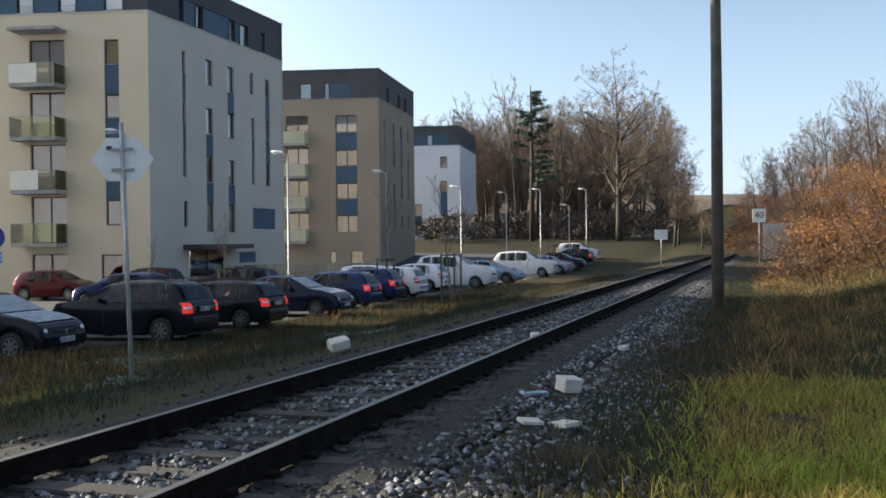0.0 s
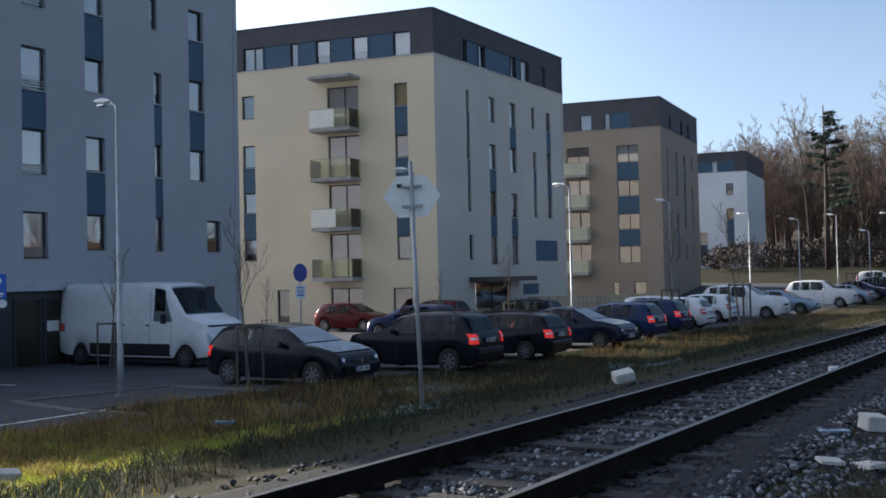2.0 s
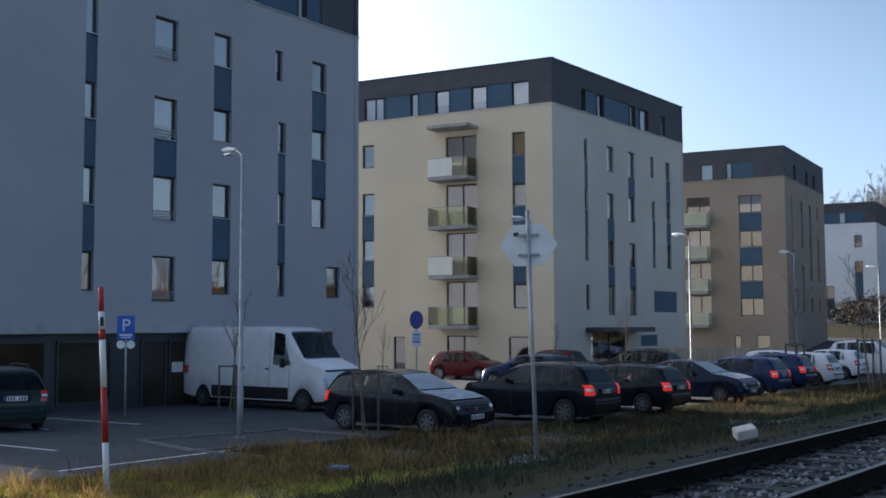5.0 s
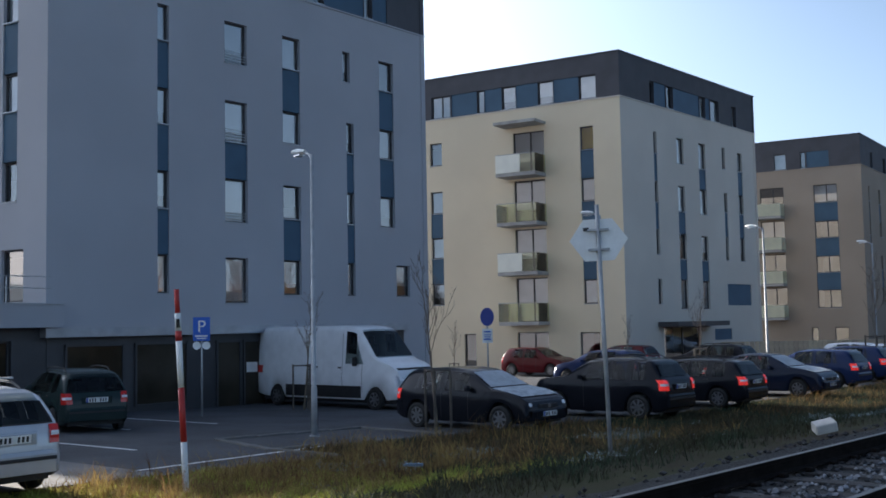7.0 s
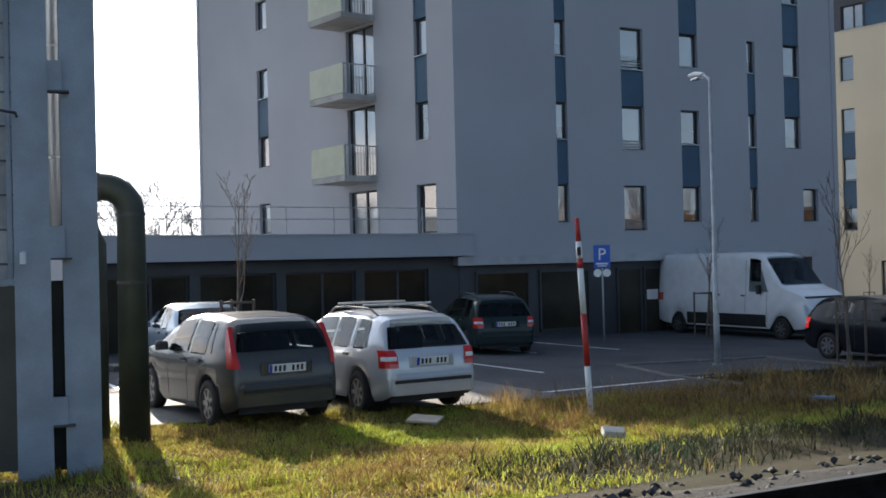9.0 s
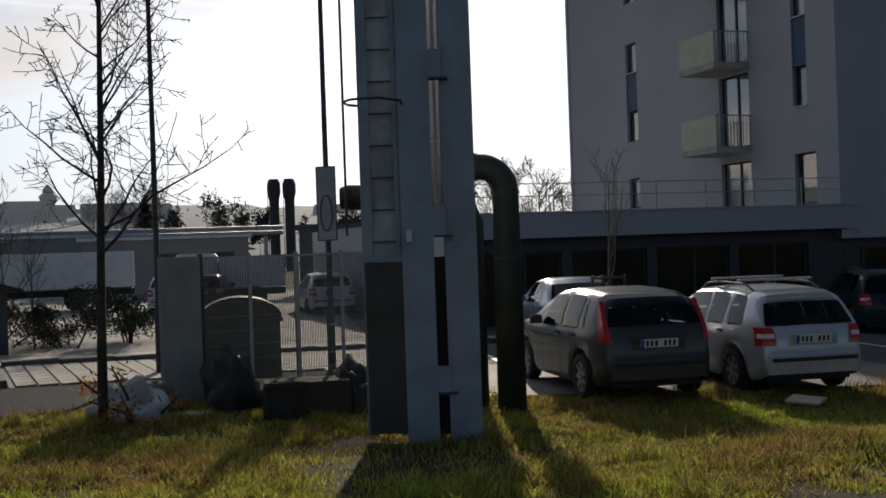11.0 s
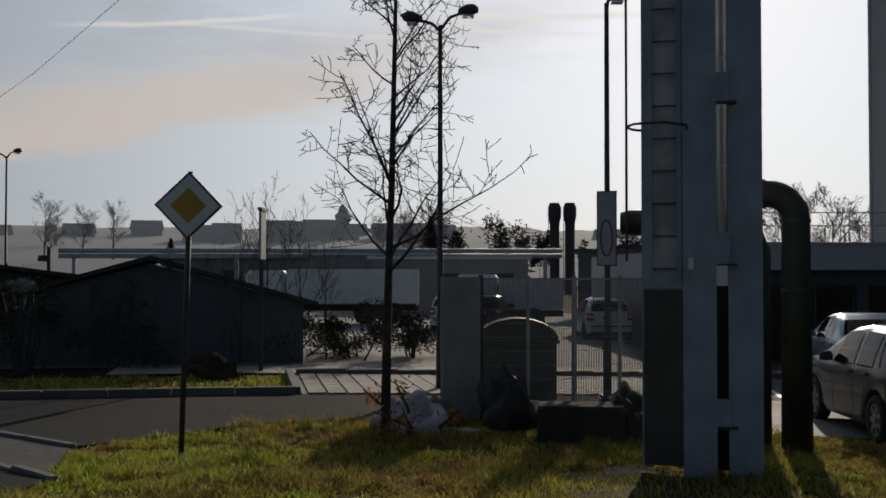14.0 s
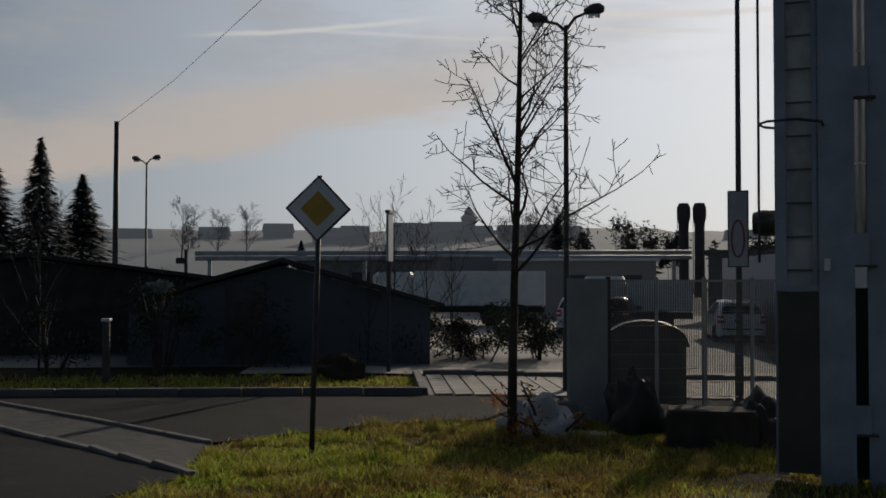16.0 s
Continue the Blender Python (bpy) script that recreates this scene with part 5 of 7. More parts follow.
def street_lamp(x, y, h, heads=1, rz=0.0, label="tall galvanised street lamp with a flat white head", arm=0.6, dark=False, bowl=False):
    z = gh(x, y)
    t = thing("street_lamp", x, y, z, rz, label, "street lamp", "street lamps")
    m = M["dark_steel"] if dark else M["galv"]
    part("pole", Geo().tube([(0, 0, -0.1), (0, 0, 1.1), (0, 0, 1.15), (0, 0, h)], [0.075, 0.07, 0.055, 0.04], 10), m, t, "", True)
    part("base_collar", Geo().tube([(0, 0, 0), (0, 0, 0.06)], 0.12, 12), m, t)
    for sd in ((1, -1) if heads == 2 else (1,)):
        pts = [(0, 0, h - 0.1), (sd * arm * 0.25, 0, h + 0.03 + (0.1 if sd > 0 and heads == 2 else 0)), (sd * arm * 0.6, 0, h + 0.08 + (0.14 if sd > 0 and heads == 2 else 0))]
        a = part("arm", Geo().tube(pts, 0.03, 6), m, t)
        hx, hz = pts[-1][0], pts[-1][2]
        hd = Geo()
        prof = [(0, .05, .04), (.12, .10, .07), (.30, .14, .09), (.50, .12, .07), (.60, .05, .03)]
        if bowl:
            prof = [(0, .04, .04), (.05, .09, .08), (.15, .14, .12), (.27, .13, .12), (.36, .06, .06)]
        n = 10
        for u, w, q in prof:
            for k in range(n):
                an = 2 * math.pi * k / n
                hd.v.append((hx + sd * (u - 0.06), w * math.cos(an), hz + 0.02 + q * math.sin(an) * (1.0 if math.sin(an) > 0 else 0.7) + u * 0.10))
        for i in range(len(prof) - 1):
            for k in range(n):
                hd.f.append((i * n + k, i * n + (k + 1) % n, (i + 1) * n + (k + 1) % n, (i + 1) * n + k))
        hd.f += [tuple(range(n)), tuple((len(prof) - 1) * n + k for k in range(n))]
        lh = part("lamp_head", hd, M["dark_steel"] if dark else M["white"], a, "" if dark else "white lamp head", True)
        part("lens", Geo().box((hx + sd * (0.12 if bowl else 0.24), 0, hz - (0.06 if bowl else 0.025)), (0.2 if bowl else 0.3, 0.17, 0.04), bev=0.01), M["white_lens"], a)
    return t


for (x, y), h, rz in [((-12.77, 20.79), 6.35, 150), (polar(16.35, 37), 6.35, 150), (polar(8.1, 48), 6.6, 150), (polar(2.95, 61), 6.6, 150), (polar(-1.0, 79), 6.6, 150), (polar(-3.4, 96), 6.6, 150), (polar(-5.2, 108), 6.6, 150), (polar(-6.7, 104), 5.2, 150), (polar(-7.6, 120), 6.2, 150)]:
    street_lamp(x, y, h, 1, rz)
street_lamp(*polar(80.0, 19.0), 6.45, 2, 82, "tall dark street lamp with two bowl-shaped heads", 0.62, True, True)
street_lamp(*polar(71.2, 18.6), 6.75, 1, 80, "tall street lamp carrying a narrow sign plate", 0.1, True, True)
street_lamp(*polar(101.9, 48), 6.9, 2, 130, "distant street lamp with two heads", 0.6, True, True)


def plate_sign(name, x, y, z0, h, rz, label, category, build):
    t = thing(name, x, y, z0, rz, label, category)
    # priority sign's post is darkened in colour to look backlit
    part("post", Geo().tube([(0, 0, -0.1), (0, 0, h)], 0.03, 8), M["dark_steel" if name == "priority_sign" else "galv"], t, "thin round post", True)
    build(t, h)
    return t


def ngon(n, r, y0, y1, turn=0.0, zc=0.0, sx=1.0):
    g = Geo()
    ring = [(r * sx * math.cos(2 * math.pi * k / n + turn), r * math.sin(2 * math.pi * k / n + turn) + zc) for k in range(n)]
    g.add([(a, y0, c) for a, c in ring] + [(a, y1, c) for a, c in ring], [tuple(range(n)), tuple(range(2 * n - 1, n - 1, -1))] + [(k, n + k, n + (k + 1) % n, (k + 1) % n) for k in range(n)])
    return g


def ring_bars(t, items, y, m, parent):
    g = Geo()
    for x, z, w, h in items:
        g.box((x, y, z), (w, 0.006, h))
    return part("lettering", g, m, parent)


def octagon(t, h):
    s = part("sign_plate", ngon(6, 0.345, 0.04, 0.055, 0, h - 0.50, 1.2), M["galv_flat"], t, "unpainted pale back of a six-sided plate")
    part("bracket", Geo().box((0, 0, h - 0.36), (0.3, 0.05, 0.03)).box((0, 0, h - 0.64), (0.3, 0.05, 0.03)), M["galv"], t)
    part("sticker", Geo().box((-0.17, 0.033, h - 0.34), (0.08, 0.004, 0.05)), M["black"], s, "small dark sticker")


M["galv_flat"] = mat("grey_sign_back", (0.86, 0.86, 0.84), 0.5, 0.06, 3)
M["gold"] = mat("worn_sign_yellow", (0.62, 0.36, 0.04), 0.5, 0.08, 5)
x, y = polar(16.13, 15.4)
st = plate_sign("stop_sign", x, y, gh(x, y), 3.55, 14, "six-sided road sign seen from its bare pale back", "road sign", octagon)
st.rotation_euler = (radians(-1.0), radians(-1.6), radians(14))


def diamond(t, h):
    s = part("sign_plate", ngon(4, 0.36, -0.05, -0.035, 0, h - 0.36), M["dark_steel"], t, "dark-edged diamond plate")
    part("border", ngon(4, 0.328, -0.056, -0.051, 0, h - 0.36), M["white"], s, "white border")
    part("face", ngon(4, 0.19, -0.062, -0.057, 0, h - 0.36), M["gold"], s, "yellow centre")


x, y = -11.68, -0.70
dm = plate_sign("priority_sign", x, y, gh(x, y), 3.02, 80, "yellow and white diamond priority road sign on grass", "road sign", diamond)
dm.rotation_euler = (0, radians(1.6), radians(80))


def parking(t, h):
    s = part("sign_plate", Geo().box((0, -0.04, h - 0.35), (0.5, 0.012, 0.70), bev=0.003), M["sign_blue"], t, "blue parking sign plate")
    cu = bpy.data.curves.new("letter", "FONT")
    cu.body, cu.size, cu.extrude, cu.align_x = "P", 0.50, 0.003, "CENTER"
    ob = new("letter", cu)
    dg = bpy.context.evaluated_depsgraph_get()
    me = bpy.data.meshes.new_from_object(ob.evaluated_get(dg))
    bpy.data.objects.remove(ob)
    me.materials.clear()
    me.materials.append(M["white"])
    le = part("letter", me, None, s, "white letter P")
    le.matrix_basis = pose(0, -0.05, h - 0.44, 90, 0, 0)
    ring_bars(t, [(0, h - 0.56, 0.36, 0.05), (0, h - 0.63, 0.28, 0.03)], -0.049, M["white"], s)
    for sx in (-0.14, 0.14):
        part("round_plate", ngon(16, 0.12, -0.05, -0.035, 0, h - 0.84), M["galv_flat"], t, "small round plate").location = (sx, 0, 0)


x, y = polar(37.3, 33.0)
plate_sign("parking_sign", x, y, gh(x, y), 2.95, 30, "blue parking sign on a thin post by the shops", "road sign", parking)


def no_stop(t, h):
    s = part("sign_plate", ngon(24, 0.32, -0.05, -0.035, 0, h - 0.32, 0.75), M["sign_blue_dark"], t, "round dark blue sign seen at an angle")
    q = part("sub_plate", Geo().box((0, -0.04, h - 0.98), (0.36, 0.012, 0.5), bev=0.003), M["white"], t, "white plate below")
    ring_bars(t, [(0, h - 0.84, 0.24, 0.05), (0, h - 0.95, 0.26, 0.03), (0, h - 1.02, 0.22, 0.03), (0, h - 1.1, 0.26, 0.05)], -0.05, M["sign_blue"], q)


M["sign_blue_dark"] = mat("faded_blue_sign", (0.03, 0.045, 0.26), 0.4, 0.05)
x, y = polar(22.4, 38)
plate_sign("no_stopping_sign", x, y, gh(x, y), 3.3, 22, "round blue road sign with a white plate below", "road sign", no_stop)


def km_board(t, h):
    part("sign_plate", Geo().box((0, -0.04, h - 0.4), (0.9, 0.02, 0.7), bev=0.004), M["white"], t, "blank white trackside board")


x, y = polar(-11.45, 78)
plate_sign("trackside_board", x, y, gh(x, y), 2.5, -12, "white trackside board on a post", "railway sign", km_board)

def speed_board(t, h):
    s = part("sign_plate", Geo().box((0, -0.04, h - 0.45), (0.85, 0.02, 0.9), bev=0.01), M["white"], t, "white speed board")
    cu = bpy.data.curves.new("digits", "FONT")
    cu.body, cu.size, cu.extrude, cu.align_x = "40", 0.62, 0.003, "CENTER"
    ob = new("digits", cu)
    me = bpy.data.meshes.new_from_object(ob.evaluated_get(bpy.context.evaluated_depsgraph_get()))
    bpy.data.objects.remove(ob)
    me.materials.clear()
    me.materials.append(M["black"])
    part("digits", me, None, s, "black figures 40").matrix_basis = pose(0, -0.056, h - 0.62, 90, 0, 0)


x, y = polar(-16.35, 75)
plate_sign("speed_sign", x, y, gh(x, y), 3.6, -16, "white railway speed board with black figures", "railway sign", speed_board)

# the narrow plate on the lamp post by the fence
x, y = polar(71.2, 18.4)
t = thing("lamp_post_sign", x, y, gh(x, y), 62, "narrow grey sign plate with a faded ring on a post", "road sign")
pl = part("sign_plate", Geo().box((0, -0.06, 2.88), (0.30, 0.02, 1.22), bev=0.004), M["steelpaint"], t)
part("frame_edge", Geo().box((0, -0.05, 2.88), (0.34, 0.012, 1.26), bev=0.004), M["dark_steel"], t)
M["faded_red"] = mat("faded_red_ring", (0.16, 0.05, 0.045), 0.6, 0.1, 6)
g = Geo()
ringpts = [(0.10 * math.cos(2 * math.pi * k / 20), -0.076, 2.72 + 0.30 * math.sin(2 * math.pi * k / 20)) for k in range(21)]
g.tube(ringpts, 0.016, 5, False)
part("ring", g, M["faded_red"], pl, "faded red ring")
part("clamp", Geo().box((0, 0.0, 3.2), (0.14, 0.1, 0.04)).box((0, 0.0, 2.5), (0.14, 0.1, 0.04)), M["galv"], t)


def marker_stake():
    x, y = -9.47, 12.08
    t = thing("marker_stake", x, y, gh(x, y), 38, "leaning red and white banded marker stake in grass", "marker post")
    z = 0.0
    for h, m in [(0.70, "white"), (0.74, "red"), (0.64, "white"), (0.14, "red"), (0.24, "white"), (0.33, "red")]:
        part("band", Geo().tube([(0, 0, z - (0.1 if z == 0 else 0)), (0, 0, z + h - 0.002)], 0.044 if z < 2.3 else 0.036, 12), M[m], t, m + " band", True)
        z += h
    part("tag", Geo().box((0, -0.046, 2.32), (0.05, 0.006, 0.12)), M["black"], t, "small dark tag")
    t.rotation_euler = (0, radians(-2.6), radians(38))


marker_stake()


def pylon():
    """Steel pipe pylon with a caged ladder, seen against the light."""
    x, y = polar(66.1, 11.2)
    z = gh(x, y)
    t = thing("pipe_pylon", x, y, z - 0.02, 66.1, "tall grey painted steel pipe pylon with a ladder", "pylon")
    H = 9.5
    for x0, x1, y0 in ((-0.24, 0.09, 0.0), (0.205, 0.54, 0.05)):
        xm, a, b, f = x0 + (x1 - x0) * 0.45, y0, y0 + 0.40, 0.03
        ring = [(x0, a), (x1, a), (x1, a + f), (xm + 0.02, a + f), (xm + 0.02, b - f), (x1, b - f), (x1, b), (x0, b), (x0, b - f), (xm - 0.02, b - f), (xm - 0.02, a + f), (x0, a + f)]
        g = Geo().prism(ring, 0, H)
        part("post", g, M["steelpaint"], t, "grey painted steel channel")
    for zc, hh in ((0.68, 0.27), (2.33, 0.31), (3.96, 0.30), (5.6, 0.30), (7.25, 0.30)):
        tie = part("tie_plate", Geo().box((0.148, 0.06, zc), (0.16, 0.10, hh), bev=0.005), M["steelpaint"], t, "steel tie plate")
        part("shelf", Geo().box((0.19, 0.0, zc - hh / 2 - 0.01), (0.2, 0.1, 0.02)), M["dark_steel"], tie)
    g = Geo().box((-0.60, 0.1, H / 2 + 0.1), (0.11, 0.09, H)).box((-0.275, 0.1, H / 2 + 0.1), (0.05, 0.07, H)).box((-0.42, 0.07, 0.2), (0.42, 0.06, 0.08)).box((-0.42, 0.04, 1.95), (0.42, 0.05, 0.06))
    lad = part("ladder", g, M["steelpaint"], t, "steel ladder")
    for i in range(27):
        r = part("rung", Geo().tube([(-0.64, 0.1, 0.45 + i * 0.335), (-0.19, 0.1, 0.45 + i * 0.335)], 0.011, 6), M["galv_dark"], lad)
    part("ladder_guard", Geo().box((-0.42, 0.2, 5.75), (0.44, 0.02, 7.7)), M["guard_sheet"], t, "pale sheet behind the ladder")
    # third sheet is an added backing that darkens the gap between the posts
    for c, sz in (((-0.42, 0.03, 1.02), (0.42, 0.02, 1.78)), ((-0.42, 0.2, 1.0), (0.44, 0.02, 1.75)), ((0.15, 0.35, 1.0), (0.2, 0.02, 1.9))):
        part("lower_guard", Geo().box(c, sz), M["brown_sheet"], t, "dark sheet closing the lower ladder and the post gap")
    for zc in (3.55, 5.2, 6.9):
        pts = [(-0.64, 0.08, zc), (-0.74, -0.02, zc), (-0.79, -0.18, zc + 0.01), (-0.70, -0.36, zc + 0.01), (-0.42, -0.44, zc + 0.01), (-0.2, -0.25, zc), (-0.19, 0.08, zc)]
        part("cage_hoop", Geo().tube(pts, 0.014, 6), M["dark_steel"], lad, "ladder cage hoop")
    part("cage_bar", Geo().tube([(-0.79, -0.17, 2.2), (-0.79, -0.17, 9.4)], 0.014, 6), M["dark_steel"], lad)
    g = Geo().tube([(0.15, 0.62, 2.35), (0.15, 0.62, 9.5)], 0.09, 14)
    pp = part("riser_pipe", g, M["sheet"], t, "silver clad riser pipe", True)
    for zc in (3.2, 4.35, 5.5, 6.6):
        part("pipe_band", Geo().tube([(0.15, 0.62, zc), (0.15, 0.62, zc + 0.03)], 0.095, 14), M["galv"], pp)
    part("pipe_stub", Geo().tube([(-0.3, 0.5, 2.62), (-0.80, 0.5, 2.62), (-0.90, 0.5, 2.62)], [0.14, 0.14, 0.11], 14), M["pipe_clad"], t, "dark pipe end", True)
    part("bracket", Geo().box((-0.62, 0.5, 2.36), (0.6, 0.34, 0.05), bev=0.01), M["dark_steel"], t)
    part("top_beam", Geo().box((0.2, 0.2, H - 0.1), (2.2, 0.3, 0.3), bev=0.01), M["steelpaint"], t)
    part("clip", Geo().box((-0.16, -0.02, 2.18), (0.06, 0.06, 0.12), bev=0.01), M["white"], t, "white clip")


M["galv_dark"] = mat("dull_rung_steel", (0.14, 0.145, 0.15), 0.6, 0.15, 5)
M["guard_sheet"] = mat("pale_ladder_sheet", (0.66, 0.64, 0.63), 0.6, 0.1, 3, second=(0.42, 0.40, 0.40))
M["brown_sheet"] = mat("dark_olive_sheet", (0.075, 0.07, 0.055), 0.6, 0.12, 2)
pylon()


def heating_pipe():
    x, y = polar(61.75, 13.5)
    z = gh(x, y)
    t = thing("heating_pipe", x, y, z, 62, "thick dark clad heating pipe bending down into the ground", "pipe")
    pts = [(0, 0, -0.2), (0, 0, 2.75)]
    for k in range(1, 9):
        a = math.pi / 2 * k / 8
        pts.append((-0.32 * (1 - math.cos(a)), 0, 2.75 + 0.32 * math.sin(a)))
    pts.append((-1.6, 0.1, 3.07))
    part("pipe", Geo().tube(pts, [0.185 if p[2] < 1.9 else 0.165 for p in pts], 18), M["pipe_clad"], t, "", True)
    for p0, p1 in (((0, 0, 1.9), (0, 0, 1.94)), ((0, 0, 2.72), (0, 0, 2.76)), ((-0.34, 0, 3.07), (-0.38, 0, 3.07))):
        part("band", Geo().tube([p0, p1], 0.18, 18), M["dark_steel"], t)
    part("second_pipe", Geo().tube([(-0.42, 0.3, -0.2), (-0.42, 0.3, 2.4), (-0.5, 0.32, 2.6), (-0.75, 0.4, 2.7)], 0.13, 14), M["pipe_clad"], t, "thinner dark pipe behind", True)


heating_pipe()


def bin_store():
    t = thing("bin_enclosure", -15.0, 2.73, 0, 0, "bin enclosure of sheet steel and upright bar mesh", "enclosure")
    a, b = Vector(polar(77.85, 15.3)), Vector(polar(68.3, 16.2))
    o = Vector((-15.0, 2.73))
    c0 = Vector(polar(79.9, 15.0))
    z = 0.42
    d = (a - c0)
    rz = math.atan2(d.y, d.x)
    mid = (a + c0) / 2 - o
    s1 = part("side_panel", Geo().box((0, 0, 0), (d.length, 0.05, 1.98), bev=0.01), M["sheet_grey"], t, "grey sheet steel panel")
    s1.location, s1.rotation_euler = (mid.x, mid.y, z + 0.99), (0, 0, rz)
    back = Vector(polar(79.9, 17.0))
    d2 = back - c0
    s2 = part("side_panel", Geo().box((0, 0, 0), (d2.length, 0.05, 1.98), bev=0.01), M["sheet_grey"], t)
    m2 = (back + c0) / 2 - o
    s2.location, s2.rotation_euler = (m2.x, m2.y, z + 0.99), (0, 0, math.atan2(d2.y, d2.x))
    part("corner_post", Geo().box((a.x - o.x, a.y - o.y, z + 1.0), (0.06, 0.06, 2.02)), M["dark_steel"], t)
    n = 110
    v = b - a
    for i, zz in enumerate([0.12, 1.95] + [0.32 + 0.2 * k for k in range(8)]):
        m = part("mesh_rail" if i < 2 else "mesh_wire", Geo().box((0, 0, 0), (v.length, 0.02 if i < 2 else 0.006, 0.03 if i < 2 else 0.006)), M["galv"], t)
        q = (a + b) / 2 - o
        m.location, m.rotation_euler = (q.x, q.y, z + zz), (0, 0, math.atan2(v.y, v.x))
    bar = Geo().tube([(0, 0, 0.09), (0, 0, 1.97)], 0.007, 5).mesh("mesh_bar", M["mesh_steel"])
    for i in range(n):
        p = a + v * (i + 0.5) / n - o
        m = part("mesh_bar", bar, None, t)
        m.location = (p.x, p.y, z)
    for i in range(1, 4):
        p = a + v * i / 4 - o
        part("mesh_post", Geo().box((p.x, p.y, z + 1.0), (0.05, 0.05, 2.0)), M["galv"], t)


# backlit shade of the bars is put into this darker steel colour
M["mesh_steel"] = mat("backlit_mesh_steel", (0.16, 0.165, 0.17), 0.6, 0.1, 4)
M["sheet_grey"] = mat("grey_sheet_steel", (0.30, 0.32, 0.32), 0.6, 0.1, 2)
bin_store()


def wheeled_bin(x, y, rz, color, label):
    z = gh(x, y)
    t = thing("wheeled_bin", x, y, z, rz, label, "waste container", "waste containers")
    W, D = 1.25, 0.95
    part("body", Geo().box((0, 0, 0.62), (W * 0.92, D * 0.85, 0.88), taper=1.09, bev=0.04), color, t)
    lid = Geo()
    n = 14
    for k in range(n + 1):
        a = math.pi * k / n
        for xx in (-W / 2, W / 2):
            lid.v.append((-math.cos(a) * W / 2 * 0.98, xx * D / W * 0.98, 1.06 + 0.34 * math.sin(a)))
    lid.f = [(2 * k, 2 * k + 1, 2 * k + 3, 2 * k + 2) for k in range(n)] + [tuple(2 * k for k in range(n, -1, -1)), tuple(2 * k + 1 for k in range(n + 1))]
    part("lid", lid, color, t, "arched sliding lid", True)
    part("rim", Geo().box((0, 0, 1.05), (W, D, 0.06), bev=0.02), color, t)
    for sx in (-0.45, 0.45):
        for sy in (-0.32, 0.32):
            c = part("castor", Geo().box((sx, sy, 0.17), (0.05, 0.05, 0.12)), M["galv"], t)
            part("wheel", Geo().tube([(sx, sy - 0.025, 0.08), (sx, sy + 0.025, 0.08)], 0.08, 12), M["tyre"], c)
    return t


M["bin_grey"] = mat("galvanised_bin", (0.11, 0.11, 0.095), 0.55, 0.1, 3, metal=0.3)
M["bin_black"] = mat("black_bin", (0.015, 0.016, 0.016), 0.6, 0.1, 3)
wheeled_bin(*polar(75.95, 16.6), 78, M["bin_grey"], "grey waste container with an arched lid behind mesh")


def slumped(name, x, y, rx, ry, h, m, label, category, seed, group=""):
    """A soft heap: a dome pushed about by noise."""
    g = Geo()
    n, k = 22, 9
    for j in range(k + 1):
        a = math.pi / 2 * j / k
        for i in range(n):
            w = 2 * math.pi * i / n
            px, py, pz = math.cos(a) * math.cos(w), math.cos(a) * math.sin(w), math.sin(a)
            q = 1 + 0.55 * noise.noise(Vector((px * 1.8 + seed, py * 1.8, pz * 1.8))) + 0.18 * noise.noise(Vector((px * 6 + seed, py * 6, pz * 6)))
            g.v.append((px * rx * q, py * ry * q, pz * h * q - 0.02))
    for j in range(k):
        for i in range(n):
            g.f.append((j * n + i, j * n + (i + 1) % n, (j + 1) * n + (i + 1) % n, (j + 1) * n + i))
    ob = part(name, g, m, None, "", True)
    ob.location = (x, y, gh(x, y))
    return tagged(ob, label, category, group)


slumped("rubbish_bag", *polar(81.6, 13.9), 0.5, 0.42, 0.42, M["polythene"], "crumpled white polythene rubbish bag on grass", "rubbish bag", 1.0, "rubbish heap")
slumped("rubbish_bag", *polar(80.4, 14.2), 0.34, 0.3, 0.34, M["bin_grey"], "grey crumpled rubbish bag beside the enclosure", "rubbish bag", 4.0, "rubbish heap")
# the large black lump stands in for a wheeled bin
slumped("rubbish_bag", *polar(76.5, 14.4), 0.40, 0.34, 0.72, M["bin_black"], "large dark sack leaning on the enclosure", "rubbish bag", 7.3, "rubbish heap")
slumped("mound", *polar(70.3, 13.6), 0.45, 0.4, 0.62, M["bin_black"], "dark heap beside the block", "heap", 9.1)
slumped("mound", *polar(92.0, 21.2), 0.75, 0.5, 0.4, M["soil"], "small dark heap of soil by the pavement", "heap", 3.3)
for i, (br, r, w) in enumerate([(80.8, 13.5, 0.5), (79.3, 13.7, 0.7), (78.3, 13.8, 0.5)]):
    x, y = polar(br, r)
    ob = part("flat_card", Geo().box((0, 0, 0.03), (w, 0.3, 0.04), bev=0.01), M["polystyrene"] if i % 2 else M["card"])
    ob.location, ob.rotation_euler = (x, y, gh(x, y)), (0.06, 0.05, i * 1.3)
    tagged(ob, "flattened pale packaging lying on the ground", "rubbish", "rubbish heap")
x, y = polar(72.6, 13.3)
blk = part("masonry_block", Geo().box((0, 0, 0.22), (1.05, 0.6, 0.50), bev=0.04), M["brick_dark"])
blk.location, blk.rotation_euler = (x, y, gh(x, y)), (0, 0, radians(74))
tagged(blk, "low dark masonry block in the verge", "masonry block")

